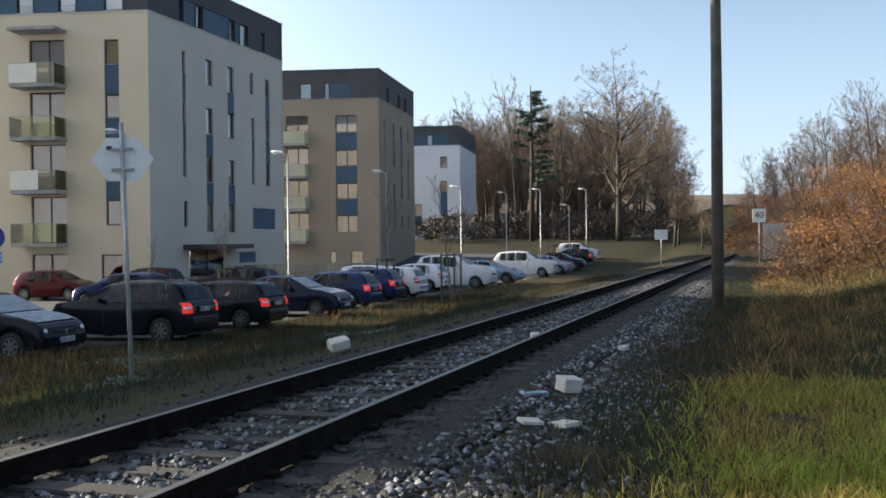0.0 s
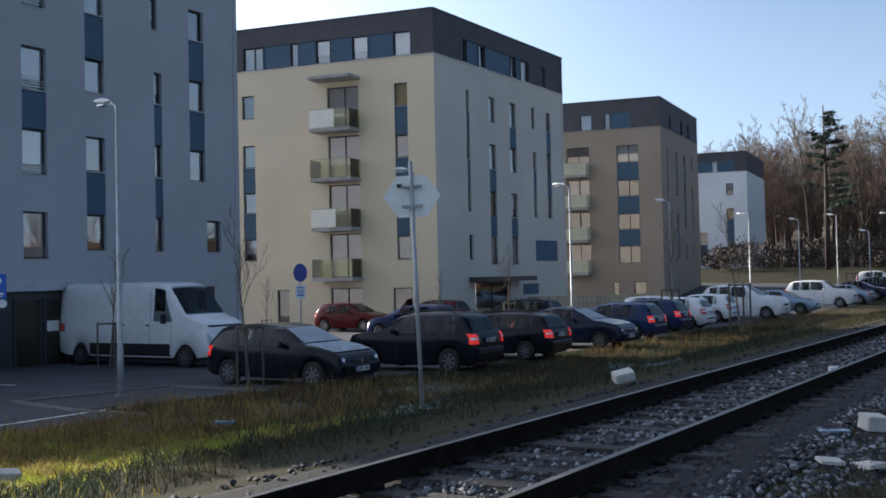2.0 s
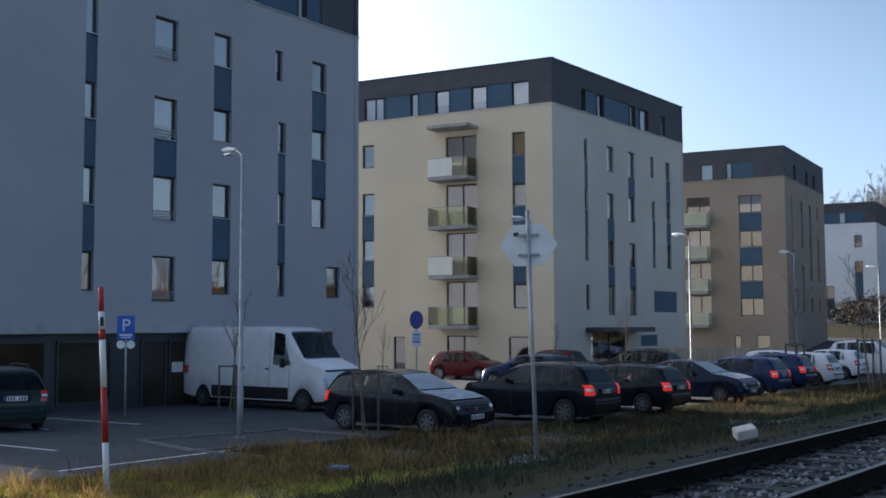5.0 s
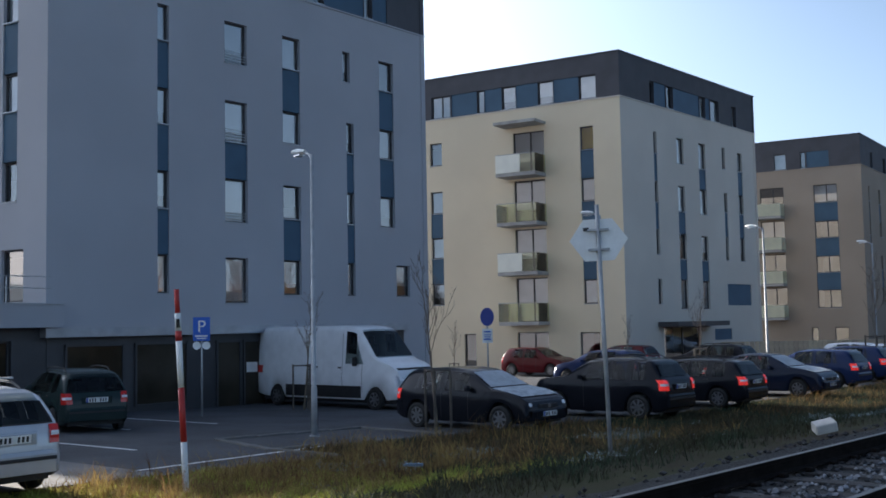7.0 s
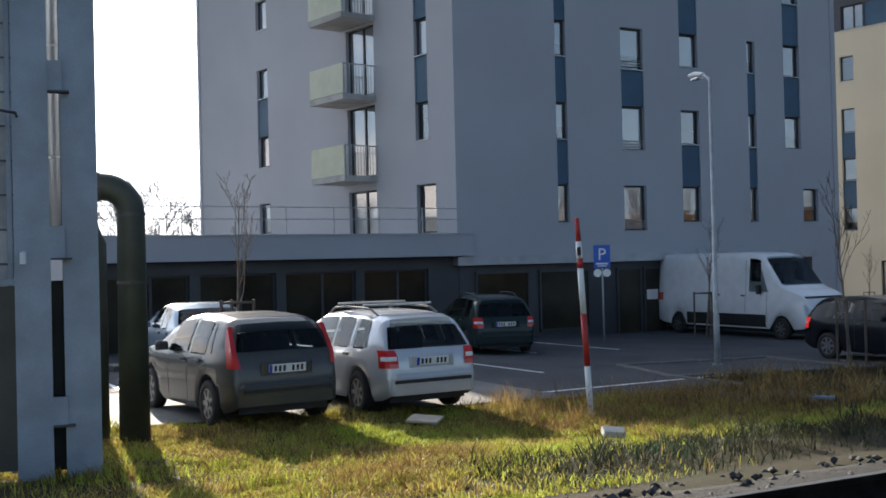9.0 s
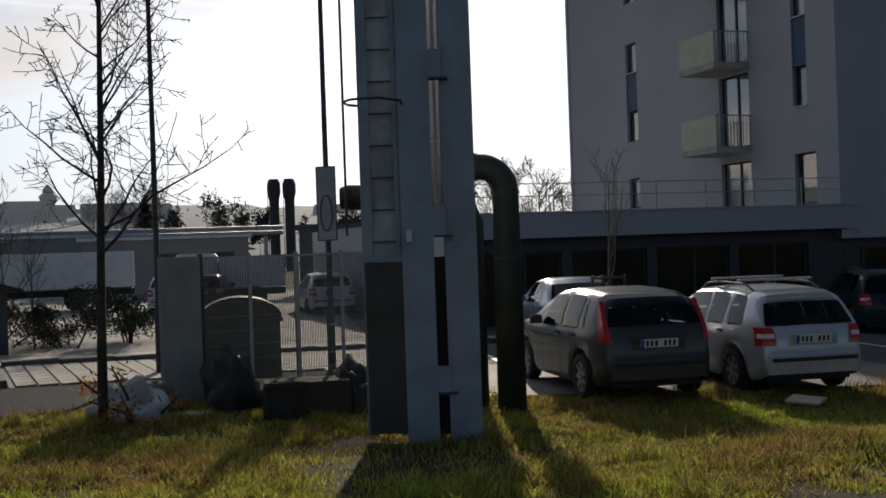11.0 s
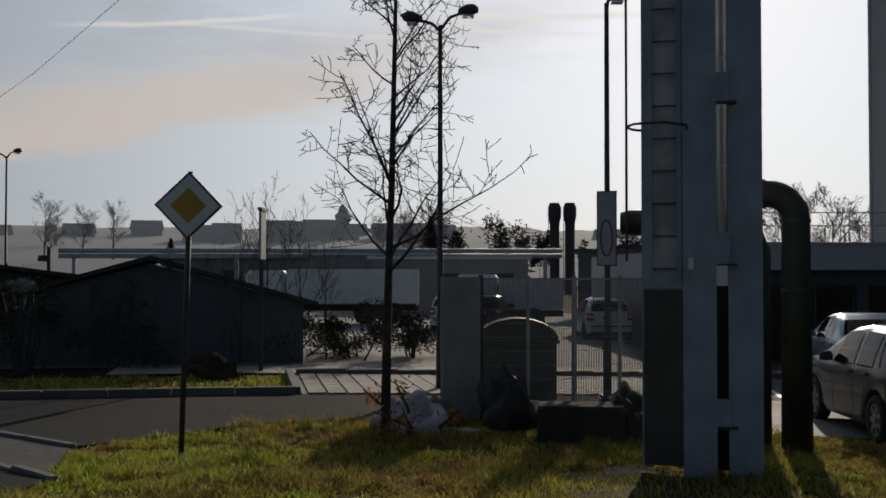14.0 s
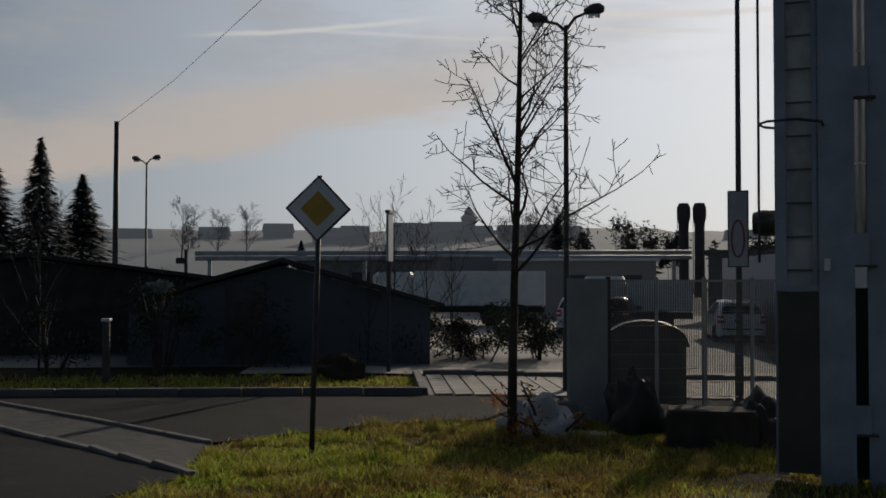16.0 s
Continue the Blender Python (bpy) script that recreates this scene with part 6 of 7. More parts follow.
# litter by the track
def litter(name, x, y, size, rz, m, label, parts=None, tilt=(0, 0)):
    ob = part(name, Geo().box((0, 0, size[2] / 2), size, bev=min(size) * 0.12), M[m])
    ob.location, ob.rotation_euler = (x, y, gh(x, y) + 0.02), (tilt[0], tilt[1], rz)
    tagged(ob, label, "litter", "litter by the track")
    return ob


bx = litter("foam_box", 1.31, 11.42, (0.23, 0.19, 0.12), 0.5, "polystyrene", "dented white polystyrene box on the ballast edge", tilt=(0.15, 0.1))
part("lid", Geo().box((0, 0, 0.13), (0.24, 0.20, 0.03), bev=0.008), M["polystyrene"], bx)
litter("paper_cup", 1.37, 16.19, (0.12, 0.1, 0.10), 0.2, "white", "small white carton on the sleepers").location.z += 0.1
litter("blue_sheet", 0.92, 11.06, (0.28, 0.14, 0.03), 0.2, "car_lightblue", "crumpled pale blue plastic sheet on stones")
litter("paper_sheet", 0.75, 9.45, (0.20, 0.16, 0.03), 0.3, "polystyrene", "torn white paper on the grass edge", tilt=(0.1, 0.1))
litter("paper_sheet", 1.05, 9.40, (0.36, 0.16, 0.04), 1.9, "polystyrene", "torn white paper on the grass edge", tilt=(-0.1, 0.12))
rk = litter("foam_block", -1.54, 15.93, (0.30, 0.22, 0.13), 0.4, "polystyrene", "pale foam block on the track edge", tilt=(0.25, -0.2))
rk.location.z += 0.06
litter("brick_half", -7.0, 9.3, (0.24, 0.14, 0.07), 0.9, "polystyrene", "pale broken slab lying in the grass", tilt=(0.3, 0.1)).location.z += 0.06
litter("card_sheet", -10.4, 9.75, (0.42, 0.32, 0.03), 0.5, "card", "flat pinkish card lying in the grass", tilt=(0.12, 0.05)).location.z += 0.06
litter("blue_paper", -7.5, 15.1, (0.30, 0.12, 0.04), 0.4, "car_lightblue", "pale crumpled paper in long grass").location.z += 0.12
litter("foam_scrap", 2.6, 15.6, (0.2, 0.12, 0.06), 1.1, "polystyrene", "pale foam scrap beside the ballast")

# wooden line pole
def line_pole(x, y, h, r, label):
    t = thing("utility_pole", x, y, gh(x, y), 0, label, "utility pole", "utility poles")
    part("pole", Geo().tube([(0, 0, -0.3), (0.01, 0, h * 0.5), (0, 0.01, h)], [r, r * 0.9, r * 0.75], 12), M["wood"] if h > 8 else M["dark_steel"], t, "", True)
    part("cap", Geo().tube([(0, 0.01, h), (0, 0.01, h + 0.04)], r * 0.8, 12), M["dark_steel"], t)
    return t


line_pole(6.07, 23.84, 9.5, 0.135, "weathered wooden utility pole beside the track")
line_pole(*polar(103.4, 36), 6.9, 0.10, "dark post standing behind the huts")
x, y = polar(89.4, 21.9)
t = thing("sign_post", x, y, gh(x, y), 80, "grey post with a narrow board seen edge on", "sign post")
# dark steel colour stands for the backlit shade of this post
part("post", Geo().tube([(0, 0, -0.1), (0, 0, 3.3)], 0.045, 8), M["dark_steel"], t)
part("board", Geo().box((0.02, 0, 2.75), (0.05, 0.6, 0.95), bev=0.01), M["steelpaint"], t)
part("cap", Geo().box((0.02, 0, 3.27), (0.09, 0.62, 0.06)), M["dark_steel"], t)

# ---- road, pavement, huts on the west side ----
def flat_sheet(name, ring, dz, m, label, category, kind="structure"):
    """A surface over a ring of plan points that follows the ground, in small cells."""
    xs = [p[0] for p in ring]
    ys = [p[1] for p in ring]
    st_ = 0.5
    bm = bmesh.new()
    f = bm.faces.new([bm.verts.new((x, y, 0)) for x, y in ring])
    for ax, lo, hi in ((0, min(xs), max(xs)), (1, min(ys), max(ys))):
        k = lo + st_
        while k < hi:
            co = (k, 0, 0) if ax == 0 else (0, k, 0)
            no = (1, 0, 0) if ax == 0 else (0, 1, 0)
            bmesh.ops.bisect_plane(bm, geom=bm.verts[:] + bm.edges[:] + bm.faces[:], plane_co=co, plane_no=no)
            k += 1.0
    for v in bm.verts:
        v.co.z = gh(v.co.x, v.co.y) + dz
    bmesh.ops.recalc_face_normals(bm, faces=bm.faces)
    if bm.faces and sum(f.normal.z for f in bm.faces) < 0:
        bmesh.ops.reverse_faces(bm, faces=bm.faces)
    me = bpy.data.meshes.new(name)
    bm.to_mesh(me)
    bm.free()
    me.materials.append(m)
    ob = new(name, me)
    return tagged(ob, label, category, kind=kind)


ROAD = [(-17.65, 6.0), (-17.65, -32.0), (-5.0, -32.0), (-4.2, -3.0), (-9.6, -1.75), (-12.6, -1.9), (-14.4, 0.4), (-15.0, 2.4), (-15.6, 6.0)]
flat_sheet("road", ROAD, 0.035, M["road"], "dark worn asphalt road towards the level crossing", "road")
flat_sheet("gravel_strip", [(-18.0, -7.0), (-14.65, -3.8), (-12.5, -1.95), (-9.95, -1.75), (-12.0, -3.15), (-15.4, -6.0)], 0.045, M["gravel"], "strip of small grey stones set in the road", "gravel strip")
kb = thing("road_kerb", 0, 0, 0, 0, "dark kerb stones along the road and planted island", "kerb", kind="structure")


def kerb_xy(pts, parent, high=0.12, width=0.14):
    for (x0, y0), (x1, y1) in zip(pts, pts[1:]):
        a, b = Vector((x0, y0, 0)), Vector((x1, y1, 0))
        n = max(1, round((b - a).length))
        for i in range(n):
            p, q = a.lerp(b, i / n), a.lerp(b, (i + 1) / n)
            c = (p + q) / 2
            ob = part("kerb_stone", Geo().box((0, 0, 0), ((q - p).length - 0.012, width, high + 0.1), bev=0.02), M["kerb"], parent)
            ob.location = (c.x, c.y, gh(c.x, c.y) + high / 2 - 0.02)
            ob.rotation_euler = (0, 0, math.atan2(q.y - p.y, q.x - p.x))


kerb_xy([(-17.7, -14), (-17.75, 0.76), (-21.3, 0.76)], kb)
kerb_xy([(-17.6, -6.6), (-14.65, -3.8), (-12.5, -1.9)], kb, 0.05, 0.1)
kerb_xy([(-15.4, -6.0), (-12.0, -3.1), (-9.9, -1.65)], kb, 0.05, 0.1)
kerb_xy([(-21.4, 0.9), (-21.4, 12)], kb, 0.12, 0.2)
flat_sheet("pavement", [(-21.5, 12), (-21.5, -2.7), (-23.2, -2.7), (-23.2, 12)], 0.05, M["paving"], "pale paved footpath beyond the road", "pavement")
flat_sheet("paved_bay", [(-17.7, 0.85), (-21.3, 0.85), (-21.3, 9.0), (-17.7, 9.0)], 0.04, M["paving_dark"], "grey block-paved parking bay", "pavement")


def bay_blocks():
    pv = thing("bay_setts", -17.7, 0.9, 0, 0, "grey concrete block rows in the parking bay", "paving", kind="structure")
    bl = Geo().box((0, 0, 0), (0.42, 0.30, 0.03), bev=0.012).mesh("paving_block", M["paving"])
    for i in range(8):
        for j in range(22):
            ob = part("paving_block", bl, None, pv)
            ob.location = (-0.25 - i * 0.445, 0.2 + j * 0.33, gh(-17.9 - i * 0.445, 1.1 + j * 0.33) + 0.05)


bay_blocks()


def hut(name, c, rz, w, l, eave, ridge, label, wall="hut_wall", door=True):
    """A low gabled hut, its gable along local x towards -y."""
    x, y = c
    z = gh(x, y)
    t = thing(name, x, y, z, rz, label, "hut")
    g = Geo().add([(-w / 2, 0, -0.1), (w / 2, 0, -0.1), (w / 2, 0, eave), (0, 0, ridge - 0.08), (-w / 2, 0, eave)], [(0, 1, 2, 3, 4)])
    g.add([(-w / 2, l, -0.1), (w / 2, l, -0.1), (w / 2, l, eave), (0, l, ridge - 0.08), (-w / 2, l, eave)], [(4, 3, 2, 1, 0)])
    g.add([(-w / 2, 0, -0.1), (-w / 2, l, -0.1), (-w / 2, l, eave), (-w / 2, 0, eave)], [(3, 2, 1, 0)])
    g.add([(w / 2, 0, -0.1), (w / 2, l, -0.1), (w / 2, l, eave), (w / 2, 0, eave)], [(0, 1, 2, 3)])
    part("wall", g, M[wall], t)
    for sd in (-1, 1):
        r = Geo()
        k = (ridge - eave) / (w / 2)
        xo = sd * (w / 2 + 0.3)
        zo = eave - 0.3 * k
        vs = [(0, -0.3, ridge), (xo, -0.3, zo), (xo, l + 0.3, zo), (0, l + 0.3, ridge)]
        r.add(vs + [(a, b, c_ + 0.1) for a, b, c_ in vs], [(0, 1, 2, 3), (7, 6, 5, 4), (0, 4, 5, 1), (1, 5, 6, 2), (2, 6, 7, 3), (3, 7, 4, 0)])
        part("roof", r, M["roof_tile"], t, "dark felted roof slope")
    if door:
        d = part("door", Geo().box((-w * 0.12, -0.03, 0.95), (0.85, 0.05, 1.9), bev=0.01), M["dark_steel"], t, "dark door")
        part("door_handle", Geo().box((-w * 0.12 + 0.33, -0.07, 0.95), (0.1, 0.03, 0.03)), M["galv"], d)
    return t


hut("hut", polar(95.0, 24.2), 93, 6.6, 5.5, 1.35, 2.28, "low dark-roofed hut with blue-grey rendered gable")
hut("shed", polar(107.5, 28.5), 105, 11.0, 5.0, 1.75, 2.45, "long low dark shed beside the road", "roof_tile", False)
x, y = polar(101.0, 22.5)
bp = thing("gate_post", *polar(103.8, 20.5), gh(*polar(103.8, 20.5)), 0, "grey timber gate post with a pale cap", "post")
part("post", Geo().box((0, 0, 0.55), (0.12, 0.12, 1.2), bev=0.01), M["wood"], bp)
part("cap", Geo().box((0, 0, 1.17), (0.16, 0.16, 0.05), bev=0.01), M["white"], bp)
# dark signal post behind the huts
x, y = polar(99.9, 30)
sp = thing("signal_post", x, y, gh(x, y), 100, "short dark signal post behind the huts", "post")
part("post", Geo().tube([(0, 0, 0), (0, 0, 2.7)], 0.05, 8), M["dark_steel"], sp)
part("head", Geo().box((-0.12, 0, 2.4), (0.3, 0.15, 0.16), bev=0.03), M["dark_steel"], sp)

# pale board fence and entrance things by the cream block
fx = thing("board_fence", -9.0, 62.0, gh(-9, 62), 8, "pale upright board fence between the blocks", "fence")
bd = Geo().box((0, 0, 0.75), (0.24, 0.04, 1.5), bev=0.008).mesh("board", M["fence_wood"])
for i in range(34):
    ob = part("board", bd, None, fx)
    ob.location = (-2.2 + i * 0.26, 0.25 * i * 0.26, 0)

# overhead cable from the dark post
t = thing("overhead_cable", *polar(103.4, 36), 0, 0, "thin dark overhead cable running from a post", "cable")
a_, b_, c_ = Vector((*polar(103.4, 36), 7.35)), Vector((*polar(95.6, 20), 7.7)), Vector((*polar(70, 14), 9.2))
o_ = Vector((*polar(103.4, 36), 0))
part("cable", Geo().tube([a_ - o_, (a_ + b_) / 2 - o_ - Vector((0, 0, 0.15)), b_ - o_, c_ - o_], 0.006, 5), M["galv"], t)
flat_sheet("yard", [(-23.4, -14), (-75, -30), (-75, 30), (-23.4, 12)], 0.03, M["yard"], "pale concrete yard beyond the footpath", "yard")

# ---- plants ----
def grow(seed, h, r, levels=4, lean=0.1, first=0.3, spread=0.9, kids=(7, 5, 5, 4), ratio=0.45, up=0.25, nside=(9, 6, 4, 3, 3), twig_r=0.004, thin=0.55, wob0=0.02, ratio0=None):
    """A bare tree as (limbs, twigs): limbs tapered and forked, twigs thin."""
    rr = random.Random(seed)
    limbs, twigs = Geo(), Geo()

    def shoot(p, d, length, rad, lv):
        n = 7 if lv == 0 else (5 if lv < 3 else 3)
        pts, rads = [p.copy()], [rad]
        q = p.copy()
        dd = d.copy()
        for i in range(n):
            dd = (dd + Vector((rr.gauss(0, 1), rr.gauss(0, 1), rr.gauss(0, 0.6))) * (wob0 if lv == 0 else 0.14) + Vector((0, 0, up * (0.0 if lv == 0 else 0.30)))).normalized()
            q = q + dd * (length / n)
            pts.append(q.copy())
            rads.append(max(twig_r, rad * (1 - 0.86 * (i + 1) / n) if lv == 0 else rad * (1 - 0.8 * (i + 1) / n)))
        (limbs if lv < 2 else twigs).tube(pts, rads, nside[lv], lv == 0)
        if lv >= levels - 1:
            return
        k = kids[lv]
        for j in range(k):
            t = (first + (1 - first) * (j + rr.random()) / k) if lv == 0 else (0.2 + 0.8 * (j + rr.random()) / k)
            f = t * n
            a = min(int(f), n - 1)
            o = pts[a].lerp(pts[a + 1], f - a)
            base = (pts[a + 1] - pts[a]).normalized()
            side = base.orthogonal().normalized()
            side.rotate(Matrix.Rotation(rr.random() * 6.283, 3, base))
            w = spread * rr.uniform(0.75, 1.25) * (1 - 0.35 * t if lv == 0 else 1)
            nd = (base * math.cos(w) + side * math.sin(w)).normalized()
            ln = length * (ratio0 if ratio0 and lv == 0 else ratio) * rr.uniform(0.7, 1.2) * ((1.25 - 0.7 * t) if lv == 0 else (1.1 - 0.5 * t))
            shoot(o, nd, ln, max(twig_r, rads[a] * thin), lv + 1)

    shoot(Vector((0, 0, -0.1)), Vector((rr.gauss(0, lean * 0.3), rr.gauss(0, lean * 0.3), 1)).normalized(), h, r, 0)
    return limbs, twigs


def bare_tree(name, x, y, seed, h, r, label, group="", bark="bark", twig="bark", category="tree", **kw):
    t = thing(name, x, y, gh(x, y), 0, label, category, group)
    a, b = grow(seed, h, r, **kw)
    part("trunk", a, M[bark], t, "", True)
    part("crown", b, M[twig], t, "bare winter twigs")
    return t


# the tree by the bin enclosure
x, y = -13.1, 1.63
bare_tree("tree", x, y, 24, 7.4, 0.065, "slender bare street tree on the grass verge", "street trees", first=0.27, spread=1.05, kids=(40, 8, 4), levels=4, ratio=0.42, ratio0=0.215, up=0.16, twig_r=0.005, lean=0.01, thin=0.42, wob0=0.006)


def staked(x, y, seed, h, label):
    t = bare_tree("young_tree", x, y, seed, h, 0.035, label, "young staked trees", "bark_pale", "bark_pale", first=0.42, spread=0.55, kids=(9, 5, 3), levels=4, ratio=0.42, up=0.5, twig_r=0.004)
    for k in range(3):
        a = 2 * math.pi * k / 3 + seed
        sx, sy = 0.34 * math.cos(a), 0.34 * math.sin(a)
        part("stake", Geo().tube([(sx, sy, -0.1), (sx, sy, 1.5)], 0.03, 7), M["wood"], t, "round timber stake")
        b = a + 2 * math.pi / 3
        part("stake_rail", Geo().tube([(sx, sy, 1.45), (0.34 * math.cos(b), 0.34 * math.sin(b), 1.45)], 0.022, 6), M["wood"], t, "timber rail")
    return t


s1 = staked(-10.6, 22.6, 5, 3.6, "young bare tree held by three timber stakes")
s2 = staked(*polar(32.1, 35.5), 8, 3.4, "young bare tree with stakes beside the van")
for (px, py), k, rz, sc in [(polar(3.0, 50), s1, 40, 1.3), (polar(-0.5, 47), s2, 100, 1.45), (polar(11.5, 50), s1, 200, 1.0), (polar(15.2, 54), s2, 10, 0.8), (polar(56.6, 21), s2, 60, 1.05), (polar(-5.9, 92), s1, 20, 1.5), (polar(24.2, 48), s1, 70, 0.7)]:
    c = copy_thing(k, pose(px, py, gh(px, py), 0, 0, rz))
    c.scale = (sc, sc, sc)

# far woods beyond the car park
woods = []
for i, (h, r, sd, kw) in enumerate([(19, 0.33, 31, dict(kids=(15, 7, 5, 4), levels=5, first=0.30, spread=0.8)), (17, 0.40, 33, dict(kids=(13, 8, 6, 4), levels=5, first=0.22, spread=1.0, ratio=0.55)), (21, 0.28, 37, dict(kids=(15, 6, 5, 4), levels=5, first=0.45, spread=0.6))]):
    woods.append(bare_tree("woodland_tree", *polar(-9.2 + i * 2.6, 150 + 6 * i), sd, h * 0.92, r, "tall bare woodland tree in low winter sun", "bare woods", "bark", "brown_bark", twig_r=0.016, **kw))
bare_tree("woodland_tree", *polar(-9.3, 128), 45, 17.5, 0.42, "broad round-crowned bare tree before the woods", "bare woods", "bark", "brown_bark", kids=(22, 9, 6, 4), levels=5, first=0.18, spread=1.2, ratio=0.5, ratio0=0.5, up=0.06, twig_r=0.013)
rw = random.Random(5)
for i in range(130):
    br = rw.uniform(-12.5, 1.2) if i < 112 else rw.uniform(-21, -13)
    r = rw.uniform(165, 235) if br > -12 else rw.uniform(110, 180)
    x, y = polar(br, r)
    c = copy_thing(woods[i % 3], pose(x, y, gh(x, y) - 0.2, 0, 0, rw.uniform(0, 360)))
    k = rw.uniform(0.65, 1.0) * (r / 175) * (0.62 if br < -12 else 1.0)
    c.scale = (k, k, k)


def leaf_cloud(name, x, y, seed, n, rx, ry, rz_, zc, size, m, label, category, stems=0, group="", lumps=9, hang=0.0):
    """Leaves in uneven clumps round a few stems."""
    rr = random.Random(seed)
    t = thing(name, x, y, gh(x, y), 0, label, category, group)
    cl = [(rr.gauss(0, 0.5) * rx, rr.gauss(0, 0.5) * ry, zc + rr.uniform(-0.9, 0.9) * rz_, rr.uniform(0.25, 0.55)) for _ in range(lumps)]
    g = Geo()
    for i in range(n):
        cx, cy, cz, q = cl[rr.randrange(lumps)]
        p = Vector((cx + rr.gauss(0, q * rx * 0.5), cy + rr.gauss(0, q * ry * 0.5), max(0.02, cz + rr.gauss(0, q * rz_ * 0.6))))
        a = Vector((rr.gauss(0, 1), rr.gauss(0, 1), rr.gauss(0, 1) - hang)).normalized() * size * rr.uniform(0.6, 1.3)
        b = a.orthogonal().normalized() * size * 0.3
        g.add([p - a, p + b, p + a, p - b], [(0, 1, 2, 3)])
    part("foliage", g, M[m], t)
    if stems:
        s = Geo()
        for i in range(stems):
            cx, cy, cz, q = cl[i % lumps]
            s.tube([(cx * 0.25, cy * 0.25, -0.1), (cx * 0.6, cy * 0.6, cz * 0.6), (cx + rr.gauss(0, 0.2), cy + rr.gauss(0, 0.2), cz + rz_ * 0.5)], [0.03, 0.022, 0.008], 5)
        part("stem", s, M["bark"], t)
    return t


# evergreen pine standing out of the woods
def pine(x, y, seed, h, label, group="conifers", bare=0.45):
    rr = random.Random(seed)
    t = thing("pine_tree", x, y, gh(x, y), 0, label, "tree", group)
    limbs, g = Geo(), Geo()
    limbs.tube([(0, 0, -0.2), (0.1, 0, h * 0.5), (0, 0.1, h)], [h * 0.018, h * 0.013, 0.05], 8)
    for i in range(34):
        z = h * (bare + (0.98 - bare) * rr.random())
        a = rr.random() * 6.283
        ln = h * 0.17 * (1.15 - z / h) * rr.uniform(0.7, 1.4) + h * 0.03
        e = Vector((math.cos(a) * ln, math.sin(a) * ln, z + ln * rr.uniform(-0.1, 0.35)))
        limbs.tube([(0, 0, z), e], [0.06, 0.02], 4)
        for k in range(95):
            p = Vector((0, 0, z)).lerp(e, rr.uniform(0.35, 1.1)) + Vector((rr.gauss(0, 0.35), rr.gauss(0, 0.35), rr.gauss(0.1, 0.16))) * h * 0.04
            d = Vector((rr.gauss(0, 1), rr.gauss(0, 1), rr.gauss(0, 0.5))).normalized() * 0.28
            b = d.orthogonal().normalized() * 0.07
            g.add([p - d, p + b, p + d, p - b], [(0, 1, 2, 3)])
    part("trunk", limbs, M["bark"], t, "", True)
    part("crown", g, M["needle"], t, "dark needle clumps")
    return t


def spruce(x, y, seed, h, label):
    rr = random.Random(seed)
    t = thing("spruce_tree", x, y, gh(x, y), 0, label, "tree", "conifers")
    part("trunk", Geo().tube([(0, 0, -0.2), (0, 0, h)], [h * 0.015, 0.02], 7), M["bark"], t)
    g = Geo()
    for i in range(4200):
        u = rr.random() ** 0.7
        z = h * (1 - 0.93 * u)
        tier = 1 - 0.35 * ((z / h * 16) % 1)
        rad = h * 0.36 * u * tier * rr.uniform(0.35, 1.05)
        a = rr.random() * 6.283
        p = Vector((math.cos(a) * rad, math.sin(a) * rad, z - rad * 0.25))
        d = Vector((math.cos(a), math.sin(a), -0.35)).normalized() * h * 0.028 * rr.uniform(0.6, 1.4)
        b = Vector((-math.sin(a), math.cos(a), 0)) * h * 0.012
        g.add([p - d, p + b, p + d, p - b], [(0, 1, 2, 3)])
    # crown takes the foliage colour greyed with haze
    part("crown", g, M["far_tree"], t, "dark drooping boughs")
    return t


pn = pine(*polar(-4.75, 128), 3, 18.5, "tall dark pine standing before bare woods", bare=0.35)
for br, r, k in [(73.6 + 3.2, 165, 0.62), (75.6, 170, 0.5), (72.4, 180, 0.5)]:
    c = copy_thing(pn, pose(*polar(br, r), gh(*polar(br, r)), 0, 0, br * 40))
    c.scale = (k, k, k)
sp1 = spruce(*polar(107.0, 95), 4, 13.5, "dark spruce behind the sheds")
for br, r, k in [(109.3, 95, 1.0), (110.6, 100, 0.95), (105.0, 99, 0.9), (80.5, 190, 1.1), (94.0, 260, 0.9), (88.2, 300, 0.9)]:
    c = copy_thing(sp1, pose(*polar(br, r), gh(*polar(br, r)), 0, 0, br * 30))
    c.scale = (k * 1.35, k * 1.35, k * 0.9)

# russet scrub on the bank right of the track
rs = random.Random(12)
for i in range(64):
    s = 17 + 85 * rs.random() ** 1.1
    d = -rs.uniform(5.6, 13.0)
    x, y = at_track(s, d)
    u = rs.random()
    if -math.degrees(math.atan2(x, y)) > -17.8 and math.hypot(x, y) < 80:
        continue
    if u < 0.6:
        leaf_cloud("shrub", x, y, 100 + i, 2300, 1.9, 1.9, 1.0, 1.1, 0.05, "rust_leaf" if u < 0.35 else "brown_twig", "russet dry shrub on the sunny bank", "shrub", 7, "bank scrub")
    else:
        leaf_cloud("shrub", x, y, 100 + i, 2200, 1.7, 1.7, 1.4, 1.6, 0.055, "brown_twig", "dense brown twiggy shrub on the bank", "shrub", 9, "bank scrub")
for i in range(46):
    br, r = rs.uniform(-23, -14.9), rs.uniform(42, 125)
    if br > -17.5 and r < 100:
        continue
    x, y = polar(br, r)
    leaf_cloud("shrub", x, y, 600 + i, 1400, 2.6, 2.2, 1.2, 1.3, 0.08, rs.choice(["rust_leaf", "brown_twig", "brown_twig"]), "russet and brown scrub beside the track", "shrub", 6, "bank scrub")
